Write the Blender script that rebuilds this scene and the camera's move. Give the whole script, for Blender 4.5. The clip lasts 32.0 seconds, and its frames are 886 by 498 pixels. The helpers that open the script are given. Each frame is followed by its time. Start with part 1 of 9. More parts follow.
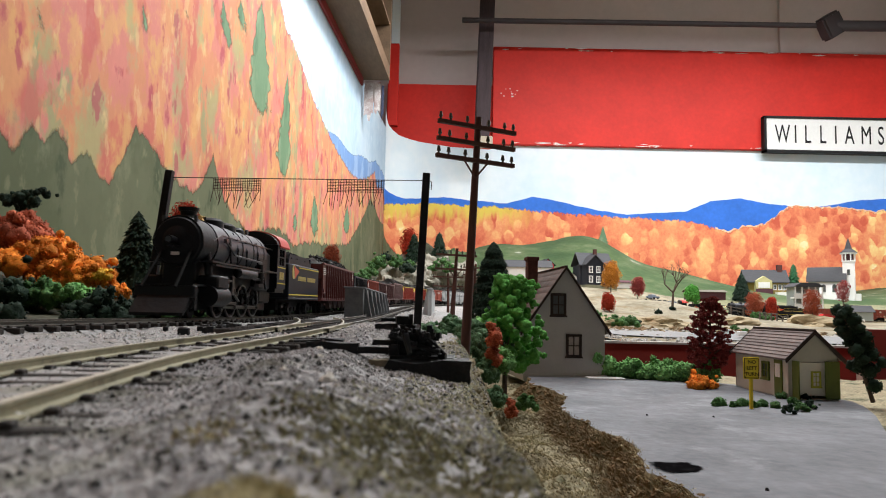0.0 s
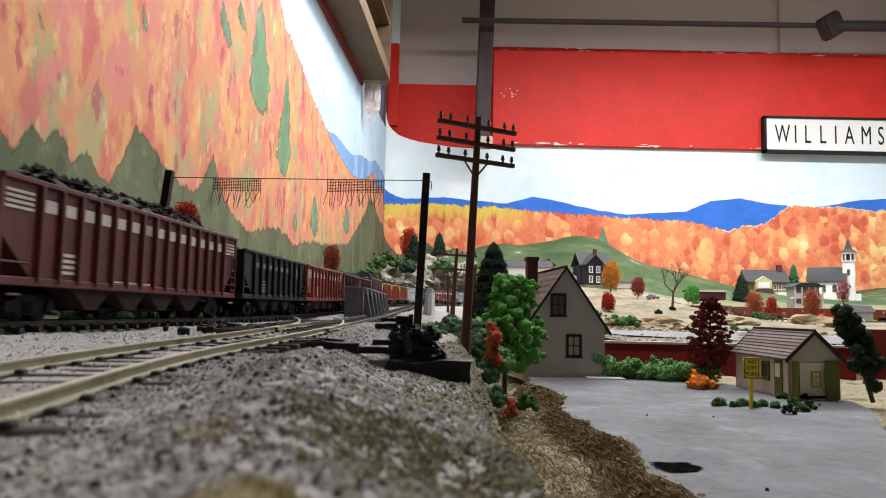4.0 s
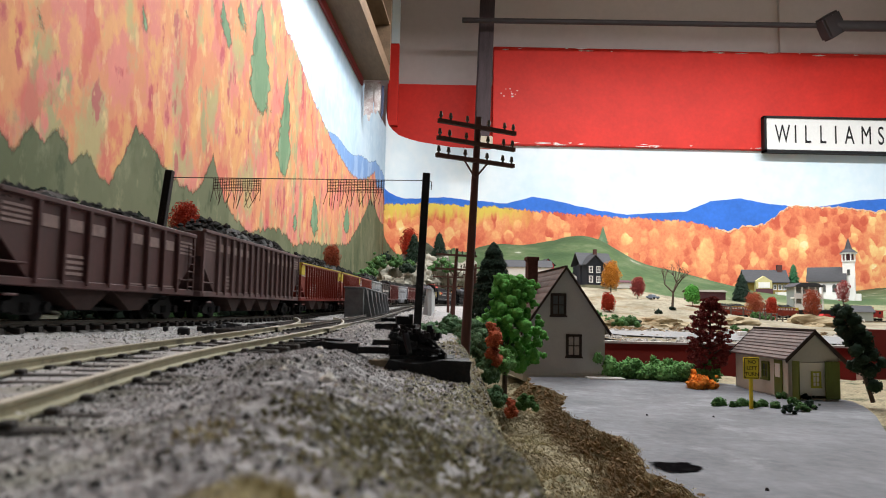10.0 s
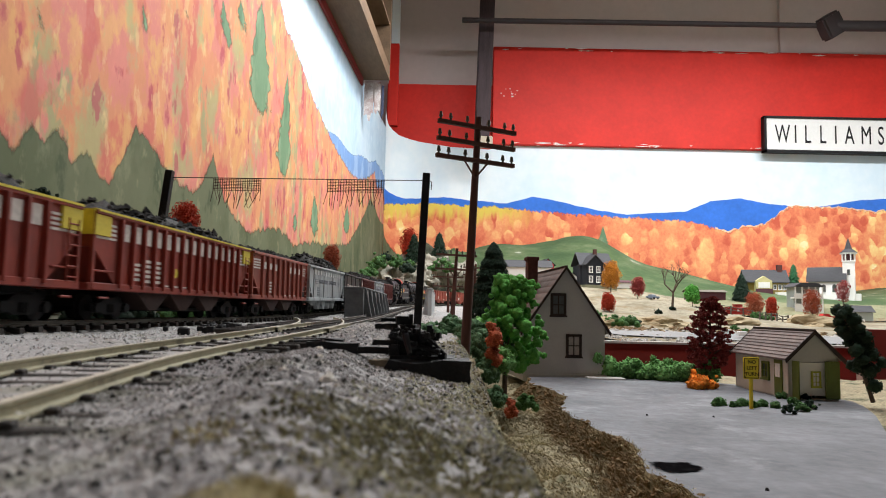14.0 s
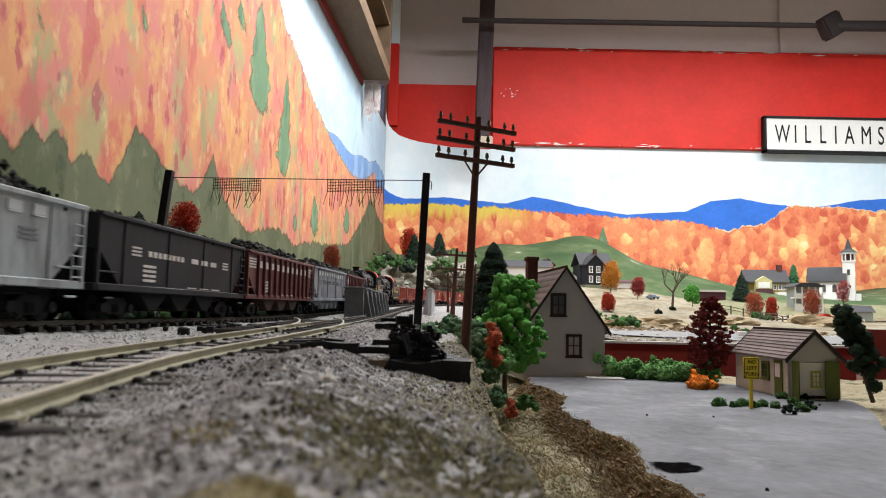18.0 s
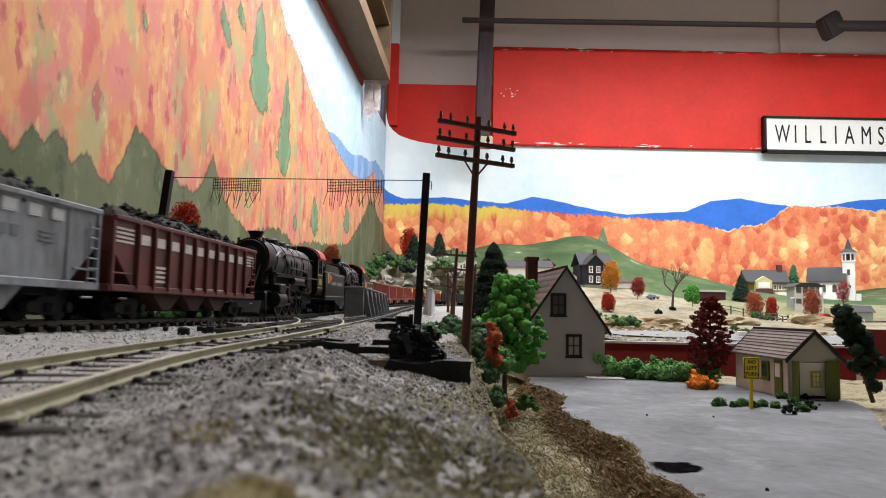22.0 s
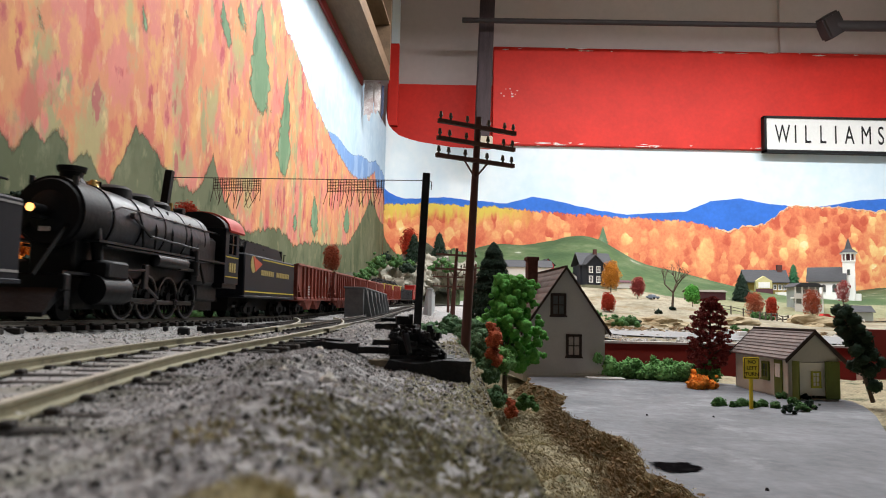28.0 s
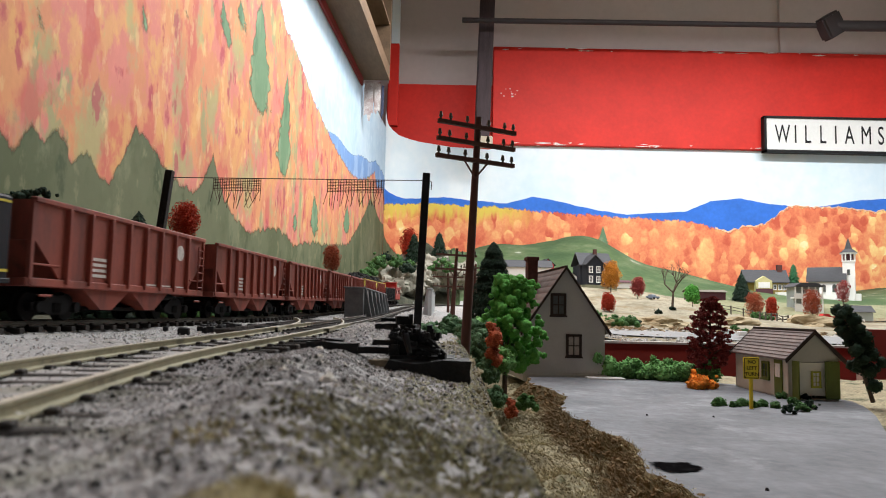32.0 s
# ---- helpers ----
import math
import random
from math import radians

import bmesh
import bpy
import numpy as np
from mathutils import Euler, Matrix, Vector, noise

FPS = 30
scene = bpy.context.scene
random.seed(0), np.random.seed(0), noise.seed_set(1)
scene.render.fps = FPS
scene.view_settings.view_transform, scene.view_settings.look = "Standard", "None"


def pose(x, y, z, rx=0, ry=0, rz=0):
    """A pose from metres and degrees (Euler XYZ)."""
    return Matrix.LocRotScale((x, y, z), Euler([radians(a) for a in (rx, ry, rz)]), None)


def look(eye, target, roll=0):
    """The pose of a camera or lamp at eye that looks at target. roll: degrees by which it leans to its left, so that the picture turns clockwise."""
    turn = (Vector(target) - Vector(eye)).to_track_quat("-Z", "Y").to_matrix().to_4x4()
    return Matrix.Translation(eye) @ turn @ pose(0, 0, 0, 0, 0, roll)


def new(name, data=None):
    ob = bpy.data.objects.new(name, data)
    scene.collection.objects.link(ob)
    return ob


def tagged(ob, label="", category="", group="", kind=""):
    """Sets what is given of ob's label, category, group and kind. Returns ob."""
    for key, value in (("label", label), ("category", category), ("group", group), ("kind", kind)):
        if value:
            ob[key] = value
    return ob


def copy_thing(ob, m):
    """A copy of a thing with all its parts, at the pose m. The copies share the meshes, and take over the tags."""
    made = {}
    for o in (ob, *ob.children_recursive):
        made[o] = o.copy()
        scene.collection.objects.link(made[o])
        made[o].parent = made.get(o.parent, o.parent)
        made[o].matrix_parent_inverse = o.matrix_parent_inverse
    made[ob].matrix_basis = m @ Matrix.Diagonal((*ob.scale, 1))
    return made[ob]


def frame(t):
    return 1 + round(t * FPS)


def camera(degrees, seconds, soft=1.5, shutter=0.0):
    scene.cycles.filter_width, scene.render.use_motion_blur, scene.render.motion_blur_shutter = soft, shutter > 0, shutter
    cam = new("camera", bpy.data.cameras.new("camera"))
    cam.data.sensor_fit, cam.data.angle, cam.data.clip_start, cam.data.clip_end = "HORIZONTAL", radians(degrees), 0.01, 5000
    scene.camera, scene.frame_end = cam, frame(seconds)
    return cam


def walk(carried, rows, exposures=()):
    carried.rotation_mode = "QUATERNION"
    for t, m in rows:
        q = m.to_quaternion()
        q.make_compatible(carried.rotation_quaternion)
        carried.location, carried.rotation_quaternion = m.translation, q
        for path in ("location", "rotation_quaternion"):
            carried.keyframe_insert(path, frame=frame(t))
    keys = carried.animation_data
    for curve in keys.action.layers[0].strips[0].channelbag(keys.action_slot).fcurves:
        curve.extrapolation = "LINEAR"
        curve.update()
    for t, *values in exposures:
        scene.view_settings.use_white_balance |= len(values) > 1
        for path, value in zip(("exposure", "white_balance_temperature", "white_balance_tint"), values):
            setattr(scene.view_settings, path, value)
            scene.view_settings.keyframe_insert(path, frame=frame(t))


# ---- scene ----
# Model railway at 1:87 on a room-high bench. The eye of the camera is the origin; z is up, y runs along the tracks.
cam = camera(64.2, 32.0, 1.0, 0.5)
EYE = (0.0, 0.0, 0.0)
TILT = math.radians(5.075)
AIM = (0.0, math.cos(TILT), math.sin(TILT))
cam.data.dof.use_dof, cam.data.dof.focus_distance, cam.data.dof.aperture_fstop = True, 0.7, 72.0
walk(cam, [(0.0, look(EYE, AIM, 1.2)), (32.0, look(EYE, AIM, 1.2))])

# ---- light: ceiling tubes, out of view above the benches ----
world = bpy.data.worlds.new("room_air")
scene.world = world
world.use_nodes = True
world.node_tree.nodes["Background"].inputs[0].default_value = (1.0, 0.97, 0.95, 1)
world.node_tree.nodes["Background"].inputs[1].default_value = 0.015
scene.view_settings.exposure = 0.0


def tube_lamp(name, x, y, z, watts, sx, sy, turn=0.0, col=(0.965, 0.985, 1.0), aim=None):
    d = bpy.data.lights.new(name, "AREA")
    d.shape, d.size, d.size_y, d.energy, d.color = "RECTANGLE", sx, sy, watts, col
    ob = new(name, d)
    ob.matrix_world = look((x, y, z), aim) if aim else pose(x, y, z, 0, 0, turn)
    return ob


tube_lamp("tube_lamp", 1.5, 2.72, 1.75, 95, 2.4, 0.2)
tube_lamp("tube_lamp", 0.12, 1.85, 1.4, 24, 0.2, 1.5)
tube_lamp("tube_lamp", 0.14, 0.60, 1.6, 19.0, 0.9, 0.2)


# ---- materials ----
def mat(name, col, rough=0.75, metal=0.0, var=0.25, scale=60.0, col2=None, bump=0.0, bscale=None, obvar=0.0, spec=0.35, fine=0.5, stretch=None, isl=0.0):
    m = bpy.data.materials.new(name)
    m.use_nodes = True
    nt = m.node_tree
    n, l = nt.nodes, nt.links
    b = n["Principled BSDF"]
    b.inputs["Roughness"].default_value = rough
    b.inputs["Metallic"].default_value = metal
    b.inputs["Specular IOR Level"].default_value = spec
    co = n.new("ShaderNodeTexCoord")
    mp = n.new("ShaderNodeMapping")
    l.new(co.outputs["Object"], mp.inputs[0])
    if stretch:
        mp.inputs["Scale"].default_value = stretch
    a = n.new("ShaderNodeTexNoise")
    a.inputs["Scale"].default_value, a.inputs["Detail"].default_value, a.inputs["Roughness"].default_value = scale, 5, 0.65
    l.new(mp.outputs[0], a.inputs["Vector"])
    g = n.new("ShaderNodeTexNoise")
    g.inputs["Scale"].default_value, g.inputs["Detail"].default_value = scale * 9, 2
    l.new(mp.outputs[0], g.inputs["Vector"])
    mixf = n.new("ShaderNodeMix")
    mixf.inputs[0].default_value = fine * 0.6
    l.new(a.outputs["Fac"], mixf.inputs[2])
    l.new(g.outputs["Fac"], mixf.inputs[3])
    r = n.new("ShaderNodeValToRGB")
    c2 = col2 if col2 else tuple(min(1.0, c * (1 + var)) for c in col)
    c1 = col if col2 else tuple(c * (1 - var) for c in col)
    r.color_ramp.elements[0].position, r.color_ramp.elements[1].position = 0.34, 0.66
    r.color_ramp.elements[0].color, r.color_ramp.elements[1].color = (*c1, 1), (*c2, 1)
    l.new(mixf.outputs[0], r.inputs[0])
    out = r.outputs[0]
    if obvar or isl:
        src = n.new("ShaderNodeObjectInfo").outputs["Random"] if obvar else n.new("ShaderNodeNewGeometry").outputs["Random Per Island"]
        hv = n.new("ShaderNodeHueSaturation")
        mr = n.new("ShaderNodeMapRange")
        k = obvar if obvar else isl
        mr.inputs[3].default_value, mr.inputs[4].default_value = 1 - k, 1 + k
        l.new(src, mr.inputs[0])
        l.new(mr.outputs[0], hv.inputs["Value"])
        l.new(out, hv.inputs["Color"])
        out = hv.outputs[0]
    l.new(out, b.inputs["Base Color"])
    if bump:
        t = n.new("ShaderNodeTexNoise")
        t.inputs["Scale"].default_value, t.inputs["Detail"].default_value = bscale or scale * 4, 4
        l.new(mp.outputs[0], t.inputs["Vector"])
        bp = n.new("ShaderNodeBump")
        bp.inputs["Strength"].default_value, bp.inputs["Distance"].default_value = 0.8, bump
        l.new(t.outputs["Fac"], bp.inputs["Height"])
        l.new(bp.outputs[0], b.inputs["Normal"])
    return m


def ramp_mat(name, stops, scale, stretch, rough=0.7, bump=0.0, detail=6):
    """A surface in several colours, blended by a noise."""
    m = bpy.data.materials.new(name)
    m.use_nodes = True
    n, l = m.node_tree.nodes, m.node_tree.links
    b = n["Principled BSDF"]
    b.inputs["Roughness"].default_value = rough
    b.inputs["Specular IOR Level"].default_value = 0.25
    co, mp = n.new("ShaderNodeTexCoord"), n.new("ShaderNodeMapping")
    l.new(co.outputs["Object"], mp.inputs[0])
    mp.inputs["Scale"].default_value = stretch
    r = n.new("ShaderNodeValToRGB")
    while len(r.color_ramp.elements) < len(stops):
        r.color_ramp.elements.new(0.5)
    for e, (pos, c) in zip(r.color_ramp.elements, stops):
        e.position, e.color = pos, (*c, 1)
    a = n.new("ShaderNodeTexNoise")
    a.inputs["Scale"].default_value, a.inputs["Detail"].default_value, a.inputs["Roughness"].default_value = scale, detail, 0.62
    l.new(mp.outputs[0], a.inputs["Vector"])
    fac = a.outputs["Fac"]
    f2 = n.new("ShaderNodeTexNoise")
    f2.inputs["Scale"].default_value, f2.inputs["Detail"].default_value = scale * 7, 3
    l.new(mp.outputs[0], f2.inputs["Vector"])
    mm = n.new("ShaderNodeMath")
    mm.operation = "MULTIPLY_ADD"
    mm.inputs[1].default_value = 0.22
    sub = n.new("ShaderNodeMath")
    sub.operation, sub.inputs[1].default_value = "SUBTRACT", 0.5
    l.new(f2.outputs["Fac"], sub.inputs[0])
    l.new(sub.outputs[0], mm.inputs[0])
    l.new(fac, mm.inputs[2])
    l.new(mm.outputs[0], r.inputs[0])
    l.new(r.outputs[0], b.inputs["Base Color"])
    if bump:
        bp = n.new("ShaderNodeBump")
        bp.inputs["Strength"].default_value, bp.inputs["Distance"].default_value = 0.6, bump
        l.new(f2.outputs["Fac"], bp.inputs["Height"])
        l.new(bp.outputs[0], b.inputs["Normal"])
    return m


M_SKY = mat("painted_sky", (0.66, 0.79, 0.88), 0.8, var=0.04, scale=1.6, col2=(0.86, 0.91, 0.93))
# Darker copy of the sky colour, offsetting the lamp close to this wall.
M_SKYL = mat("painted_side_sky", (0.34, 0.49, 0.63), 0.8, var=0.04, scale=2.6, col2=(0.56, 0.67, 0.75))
M_RED = mat("red_paint", (0.63, 0.03, 0.021), 0.5, var=0.12, scale=5, bump=0.0006, bscale=60, spec=0.2)
M_PLASTER = mat("grey_plaster", (0.56, 0.485, 0.47), 0.85, var=0.06, scale=3, bump=0.0008)
M_CEIL = mat("ceiling_paint", (0.75, 0.74, 0.72), 0.9, var=0.05, scale=3)
M_ROOM = mat("room_wall_paint", (0.50, 0.50, 0.51), 0.85, var=0.05, scale=3)
M_FLOOR = mat("floor_carpet", (0.12, 0.11, 0.11), 0.9, var=0.2, scale=30)
M_BLUE = mat("painted_blue_ridge", (0.035, 0.16, 0.62), 0.75, var=0.15, scale=6)


def painted(name, base, layers, bristle, soft=None, rough=0.75, dry=0.0006):
    """Wall paint laid on in strokes: a base colour and layers of (colour, scale, stretch, low, high, seed, most), their
    edges frayed by bristle marks. soft: metres over which the painted shape thins out towards its outline."""
    m = bpy.data.materials.new(name)
    m.use_nodes = True
    n, l = m.node_tree.nodes, m.node_tree.links
    b = n["Principled BSDF"]
    b.inputs["Roughness"].default_value, b.inputs["Specular IOR Level"].default_value = rough, 0.2
    co = n.new("ShaderNodeTexCoord")

    def tex(scale, stretch, seed, detail=5, rough_=0.6):
        mp, t = n.new("ShaderNodeMapping"), n.new("ShaderNodeTexNoise")
        mp.inputs["Scale"].default_value, mp.inputs["Location"].default_value = stretch, (seed, seed * 0.7, seed * 1.3)
        l.new(co.outputs["Object"], mp.inputs[0])
        l.new(mp.outputs[0], t.inputs["Vector"])
        t.inputs["Scale"].default_value, t.inputs["Detail"].default_value, t.inputs["Roughness"].default_value = scale, detail, rough_
        return t.outputs["Fac"]

    def calc(op, a, c, d=None):
        x = n.new("ShaderNodeMath")
        x.operation = op
        for k, v in enumerate((a, c, d)):
            if isinstance(v, float):
                x.inputs[k].default_value = v
            elif v is not None:
                l.new(v, x.inputs[k])
        return x.outputs[0]

    marks = calc("SUBTRACT", tex(bristle, (1, 1, 0.22), 0.4, 3, 0.7), 0.5)
    dabs = calc("SUBTRACT", tex(bristle * 0.55, (1, 1, 0.7), 3.4, 4, 0.7), 0.5)
    fray = calc("ADD", calc("MULTIPLY", marks, 0.08), calc("MULTIPLY", dabs, 0.38))
    col = n.new("ShaderNodeRGB")
    col.outputs[0].default_value = (*base, 1)
    col = col.outputs[0]
    for c, scale, stretch, lo, hi, seed, most in layers:
        r = n.new("ShaderNodeMapRange")
        r.interpolation_type = "SMOOTHSTEP"
        r.inputs[1].default_value, r.inputs[2].default_value, r.inputs[4].default_value = lo, hi, most
        l.new(calc("ADD", tex(scale, stretch, seed, 4, 0.5), fray), r.inputs[0])
        x = n.new("ShaderNodeMix")
        x.data_type = "RGBA"
        x.inputs[7].default_value = (*c, 1)
        l.new(r.outputs[0], x.inputs[0])
        l.new(col, x.inputs[6])
        col = x.outputs[2]
    # thick and thin paint
    hv = n.new("ShaderNodeHueSaturation")
    l.new(calc("ADD", calc("MULTIPLY", fray, 0.9), 1.0), hv.inputs["Value"])
    l.new(col, hv.inputs["Color"])
    l.new(hv.outputs[0], b.inputs["Base Color"])
    bp = n.new("ShaderNodeBump")
    bp.inputs["Strength"].default_value, bp.inputs["Distance"].default_value = 0.5, dry
    l.new(fray, bp.inputs["Height"])
    l.new(bp.outputs[0], b.inputs["Normal"])
    if soft:
        uv = n.new("ShaderNodeUVMap")
        uv.uv_map = "edge"
        sep = n.new("ShaderNodeSeparateXYZ")
        l.new(uv.outputs[0], sep.inputs[0])
        r = n.new("ShaderNodeMapRange")
        r.interpolation_type = "SMOOTHSTEP"
        r.inputs[1].default_value, r.inputs[2].default_value = soft * 0.35, soft * 1.1
        l.new(calc("MULTIPLY_ADD", fray, soft * 6.0, sep.outputs[1]), r.inputs[0])
        l.new(r.outputs[0], b.inputs["Alpha"])
    return m


def crowns(name, stops, scales, top_col):
    """Round painted tree crowns, each a dab of its own colour, lighter towards its top; brushed gold along the crest."""
    m = bpy.data.materials.new(name)
    m.use_nodes = True
    n, l = m.node_tree.nodes, m.node_tree.links
    b = n["Principled BSDF"]
    b.inputs["Roughness"].default_value, b.inputs["Specular IOR Level"].default_value = 0.75, 0.2
    co = n.new("ShaderNodeTexCoord")

    def calc(op, a, c, d=None):
        x = n.new("ShaderNodeMath")
        x.operation = op
        for k, v in enumerate((a, c, d)):
            if isinstance(v, float):
                x.inputs[k].default_value = v
            elif v is not None:
                l.new(v, x.inputs[k])
        return x.outputs[0]

    flat = n.new("ShaderNodeMapping")
    flat.inputs["Scale"].default_value = (1, 0.0, 0.8)
    l.new(co.outputs["Object"], flat.inputs[0])
    wob = n.new("ShaderNodeTexNoise")
    wob.inputs["Scale"].default_value, wob.inputs["Detail"].default_value = 26.0, 4
    l.new(flat.outputs[0], wob.inputs["Vector"])
    mv = n.new("ShaderNodeVectorMath")
    mv.operation = "MULTIPLY_ADD"
    mv.inputs[1].default_value = (0.035, 0.0, 0.035)
    l.new(wob.outputs["Color"], mv.inputs[0])
    l.new(flat.outputs[0], mv.inputs[2])
    wide = n.new("ShaderNodeTexNoise")
    wide.inputs["Scale"].default_value, wide.inputs["Detail"].default_value = 3.2, 5
    l.new(flat.outputs[0], wide.inputs["Vector"])
    fac = calc("MULTIPLY_ADD", calc("SUBTRACT", wide.outputs["Fac"], 0.5), 0.9, 0.36)
    for k, (sc, gain) in enumerate(scales):
        v = n.new("ShaderNodeTexVoronoi")
        v.inputs["Scale"].default_value = sc
        v.voronoi_dimensions = "3D"
        l.new(mv.outputs[0], v.inputs["Vector"])
        sep = n.new("ShaderNodeSeparateColor")
        l.new(v.outputs["Color"], sep.inputs[0])
        dv = n.new("ShaderNodeVectorMath")
        dv.operation = "SUBTRACT"
        l.new(mv.outputs[0], dv.inputs[0])
        l.new(v.outputs["Position"], dv.inputs[1])
        dz = n.new("ShaderNodeSeparateXYZ")
        l.new(dv.outputs[0], dz.inputs[0])
        lift = calc("MULTIPLY", dz.outputs[2], sc * 0.30)
        body = calc("ADD", calc("SUBTRACT", sep.outputs[0], 0.45), lift)
        disc = n.new("ShaderNodeMapRange")
        disc.interpolation_type = "SMOOTHSTEP"
        disc.inputs[1].default_value, disc.inputs[2].default_value = 0.62, 0.42
        l.new(v.outputs["Distance"], disc.inputs[0])
        fac = calc("MULTIPLY_ADD", calc("MULTIPLY", body, disc.outputs[0]), gain, fac)
    fine = n.new("ShaderNodeTexNoise")
    fine.inputs["Scale"].default_value, fine.inputs["Detail"].default_value, fine.inputs["Roughness"].default_value = 60.0, 4, 0.75
    l.new(flat.outputs[0], fine.inputs["Vector"])
    fac = calc("MULTIPLY_ADD", calc("SUBTRACT", fine.outputs["Fac"], 0.5), 0.5, fac)
    r = n.new("ShaderNodeValToRGB")
    while len(r.color_ramp.elements) < len(stops):
        r.color_ramp.elements.new(0.5)
    for e, (pos, c) in zip(r.color_ramp.elements, stops):
        e.position, e.color = pos, (*c, 1)
    l.new(fac, r.inputs[0])
    # gold tops towards the corner of the room
    uv = n.new("ShaderNodeUVMap")
    uv.uv_map = "edge"
    su, sx = n.new("ShaderNodeSeparateXYZ"), n.new("ShaderNodeSeparateXYZ")
    l.new(uv.outputs[0], su.inputs[0])
    l.new(co.outputs["Object"], sx.inputs[0])
    a, c = n.new("ShaderNodeMapRange"), n.new("ShaderNodeMapRange")
    a.interpolation_type = c.interpolation_type = "SMOOTHSTEP"
    a.inputs[1].default_value, a.inputs[2].default_value = 0.13, 0.02
    strand = n.new("ShaderNodeTexNoise")
    strand.inputs["Scale"].default_value, strand.inputs["Detail"].default_value = 34.0, 4
    smp = n.new("ShaderNodeMapping")
    smp.inputs["Scale"].default_value = (1, 1, 0.25)
    l.new(co.outputs["Object"], smp.inputs[0])
    l.new(smp.outputs[0], strand.inputs["Vector"])
    l.new(calc("MULTIPLY_ADD", calc("SUBTRACT", strand.outputs["Fac"], 0.5), 0.22, su.outputs[1]), a.inputs[0])
    c.inputs[1].default_value, c.inputs[2].default_value = 0.62, 0.30
    l.new(sx.outputs[0], c.inputs[0])
    x = n.new("ShaderNodeMix")
    x.data_type = "RGBA"
    x.inputs[7].default_value = (*top_col, 1)
    l.new(calc("MULTIPLY", a.outputs[0], c.outputs[0]), x.inputs[0])
    l.new(r.outputs[0], x.inputs[6])
    l.new(x.outputs[2], b.inputs["Base Color"])
    e = n.new("ShaderNodeMapRange")
    e.interpolation_type = "SMOOTHSTEP"
    e.inputs[2].default_value = 0.012
    l.new(calc("MULTIPLY_ADD", calc("SUBTRACT", fine.outputs["Fac"], 0.5), 0.07, su.outputs[1]), e.inputs[0])
    l.new(e.outputs[0], b.inputs["Alpha"])
    return m


M_FOREST = crowns("painted_autumn_crowns", [(0.08, (0.60, 0.115, 0.065)), (0.28, (0.74, 0.20, 0.10)), (0.44, (0.82, 0.31, 0.14)), (0.60, (0.87, 0.46, 0.19)), (0.78, (0.90, 0.64, 0.26)), (0.93, (0.92, 0.78, 0.45))], ((10.0, 0.54), (17.0, 0.52)), (0.74, 0.55, 0.10))
M_FOREST_L = painted("painted_autumn_streaks", (0.58, 0.24, 0.13), (
    ((0.58, 0.20, 0.17), 9.0, (1, 0.9, 0.75), 0.45, 0.54, 1.0, 0.85),
    ((0.62, 0.29, 0.13), 11.0, (1, 0.9, 0.7), 0.50, 0.59, 5.0, 0.7),
    ((0.62, 0.35, 0.13), 14.0, (1, 1.0, 0.65), 0.54, 0.63, 17.0, 0.65),
    ((0.32, 0.34, 0.16), 10.0, (1, 1.0, 0.55), 0.53, 0.65, 8.0, 0.75),
    ((0.22, 0.30, 0.15), 13.0, (1, 1.1, 0.4), 0.60, 0.67, 23.0, 0.7),
    ((0.50, 0.12, 0.10), 14.0, (1, 1.1, 0.6), 0.52, 0.64, 11.0, 0.8),
    ((0.36, 0.06, 0.09), 19.0, (1, 1.1, 0.5), 0.60, 0.68, 31.0, 0.75),
    ((0.66, 0.45, 0.22), 30.0, (1, 1.2, 0.6), 0.58, 0.67, 15.0, 0.5)), 52.0, 0.022)
M_OLIVE = painted("painted_olive_woods", (0.125, 0.135, 0.075), (
    ((0.085, 0.10, 0.05), 7.0, (1, 0.8, 0.6), 0.46, 0.60, 2.0, 0.8),
    ((0.18, 0.185, 0.11), 10.0, (1, 1.0, 0.5), 0.54, 0.66, 6.0, 0.7),
    ((0.05, 0.07, 0.035), 16.0, (1, 1.0, 0.45), 0.58, 0.68, 9.0, 0.7),
    ((0.22, 0.21, 0.12), 34.0, (1, 1.0, 0.6), 0.60, 0.70, 13.0, 0.5)), 60.0, 0.018)
M_PGREEN = painted("painted_conifer_green", (0.14, 0.235, 0.135), (
    ((0.22, 0.30, 0.18), 16.0, (1, 1, 0.3), 0.50, 0.62, 2.0, 0.8),
    ((0.07, 0.15, 0.085), 20.0, (1, 1, 0.3), 0.54, 0.66, 7.0, 0.7)), 46.0, 0.022)
M_BLUE_L = painted("painted_pale_blue_ridge", (0.17, 0.30, 0.55), (((0.30, 0.42, 0.62), 9.0, (1, 1, 0.6), 0.48, 0.62, 2.0, 0.8),), 40.0, 0.012)
M_HILL = ramp_mat("hill_turf", [(0.3, (0.035, 0.065, 0.025)), (0.5, (0.06, 0.095, 0.038)), (0.64, (0.105, 0.13, 0.065)), (0.72, (0.33, 0.34, 0.27))], 4.5, (1, 1, 2.0), rough=0.9, bump=0.004)
M_BALLAST = mat("grey_ballast", (0.22, 0.21, 0.205), 0.92, scale=130, col2=(0.375, 0.36, 0.355), bump=0.0006, bscale=900, fine=1.0)


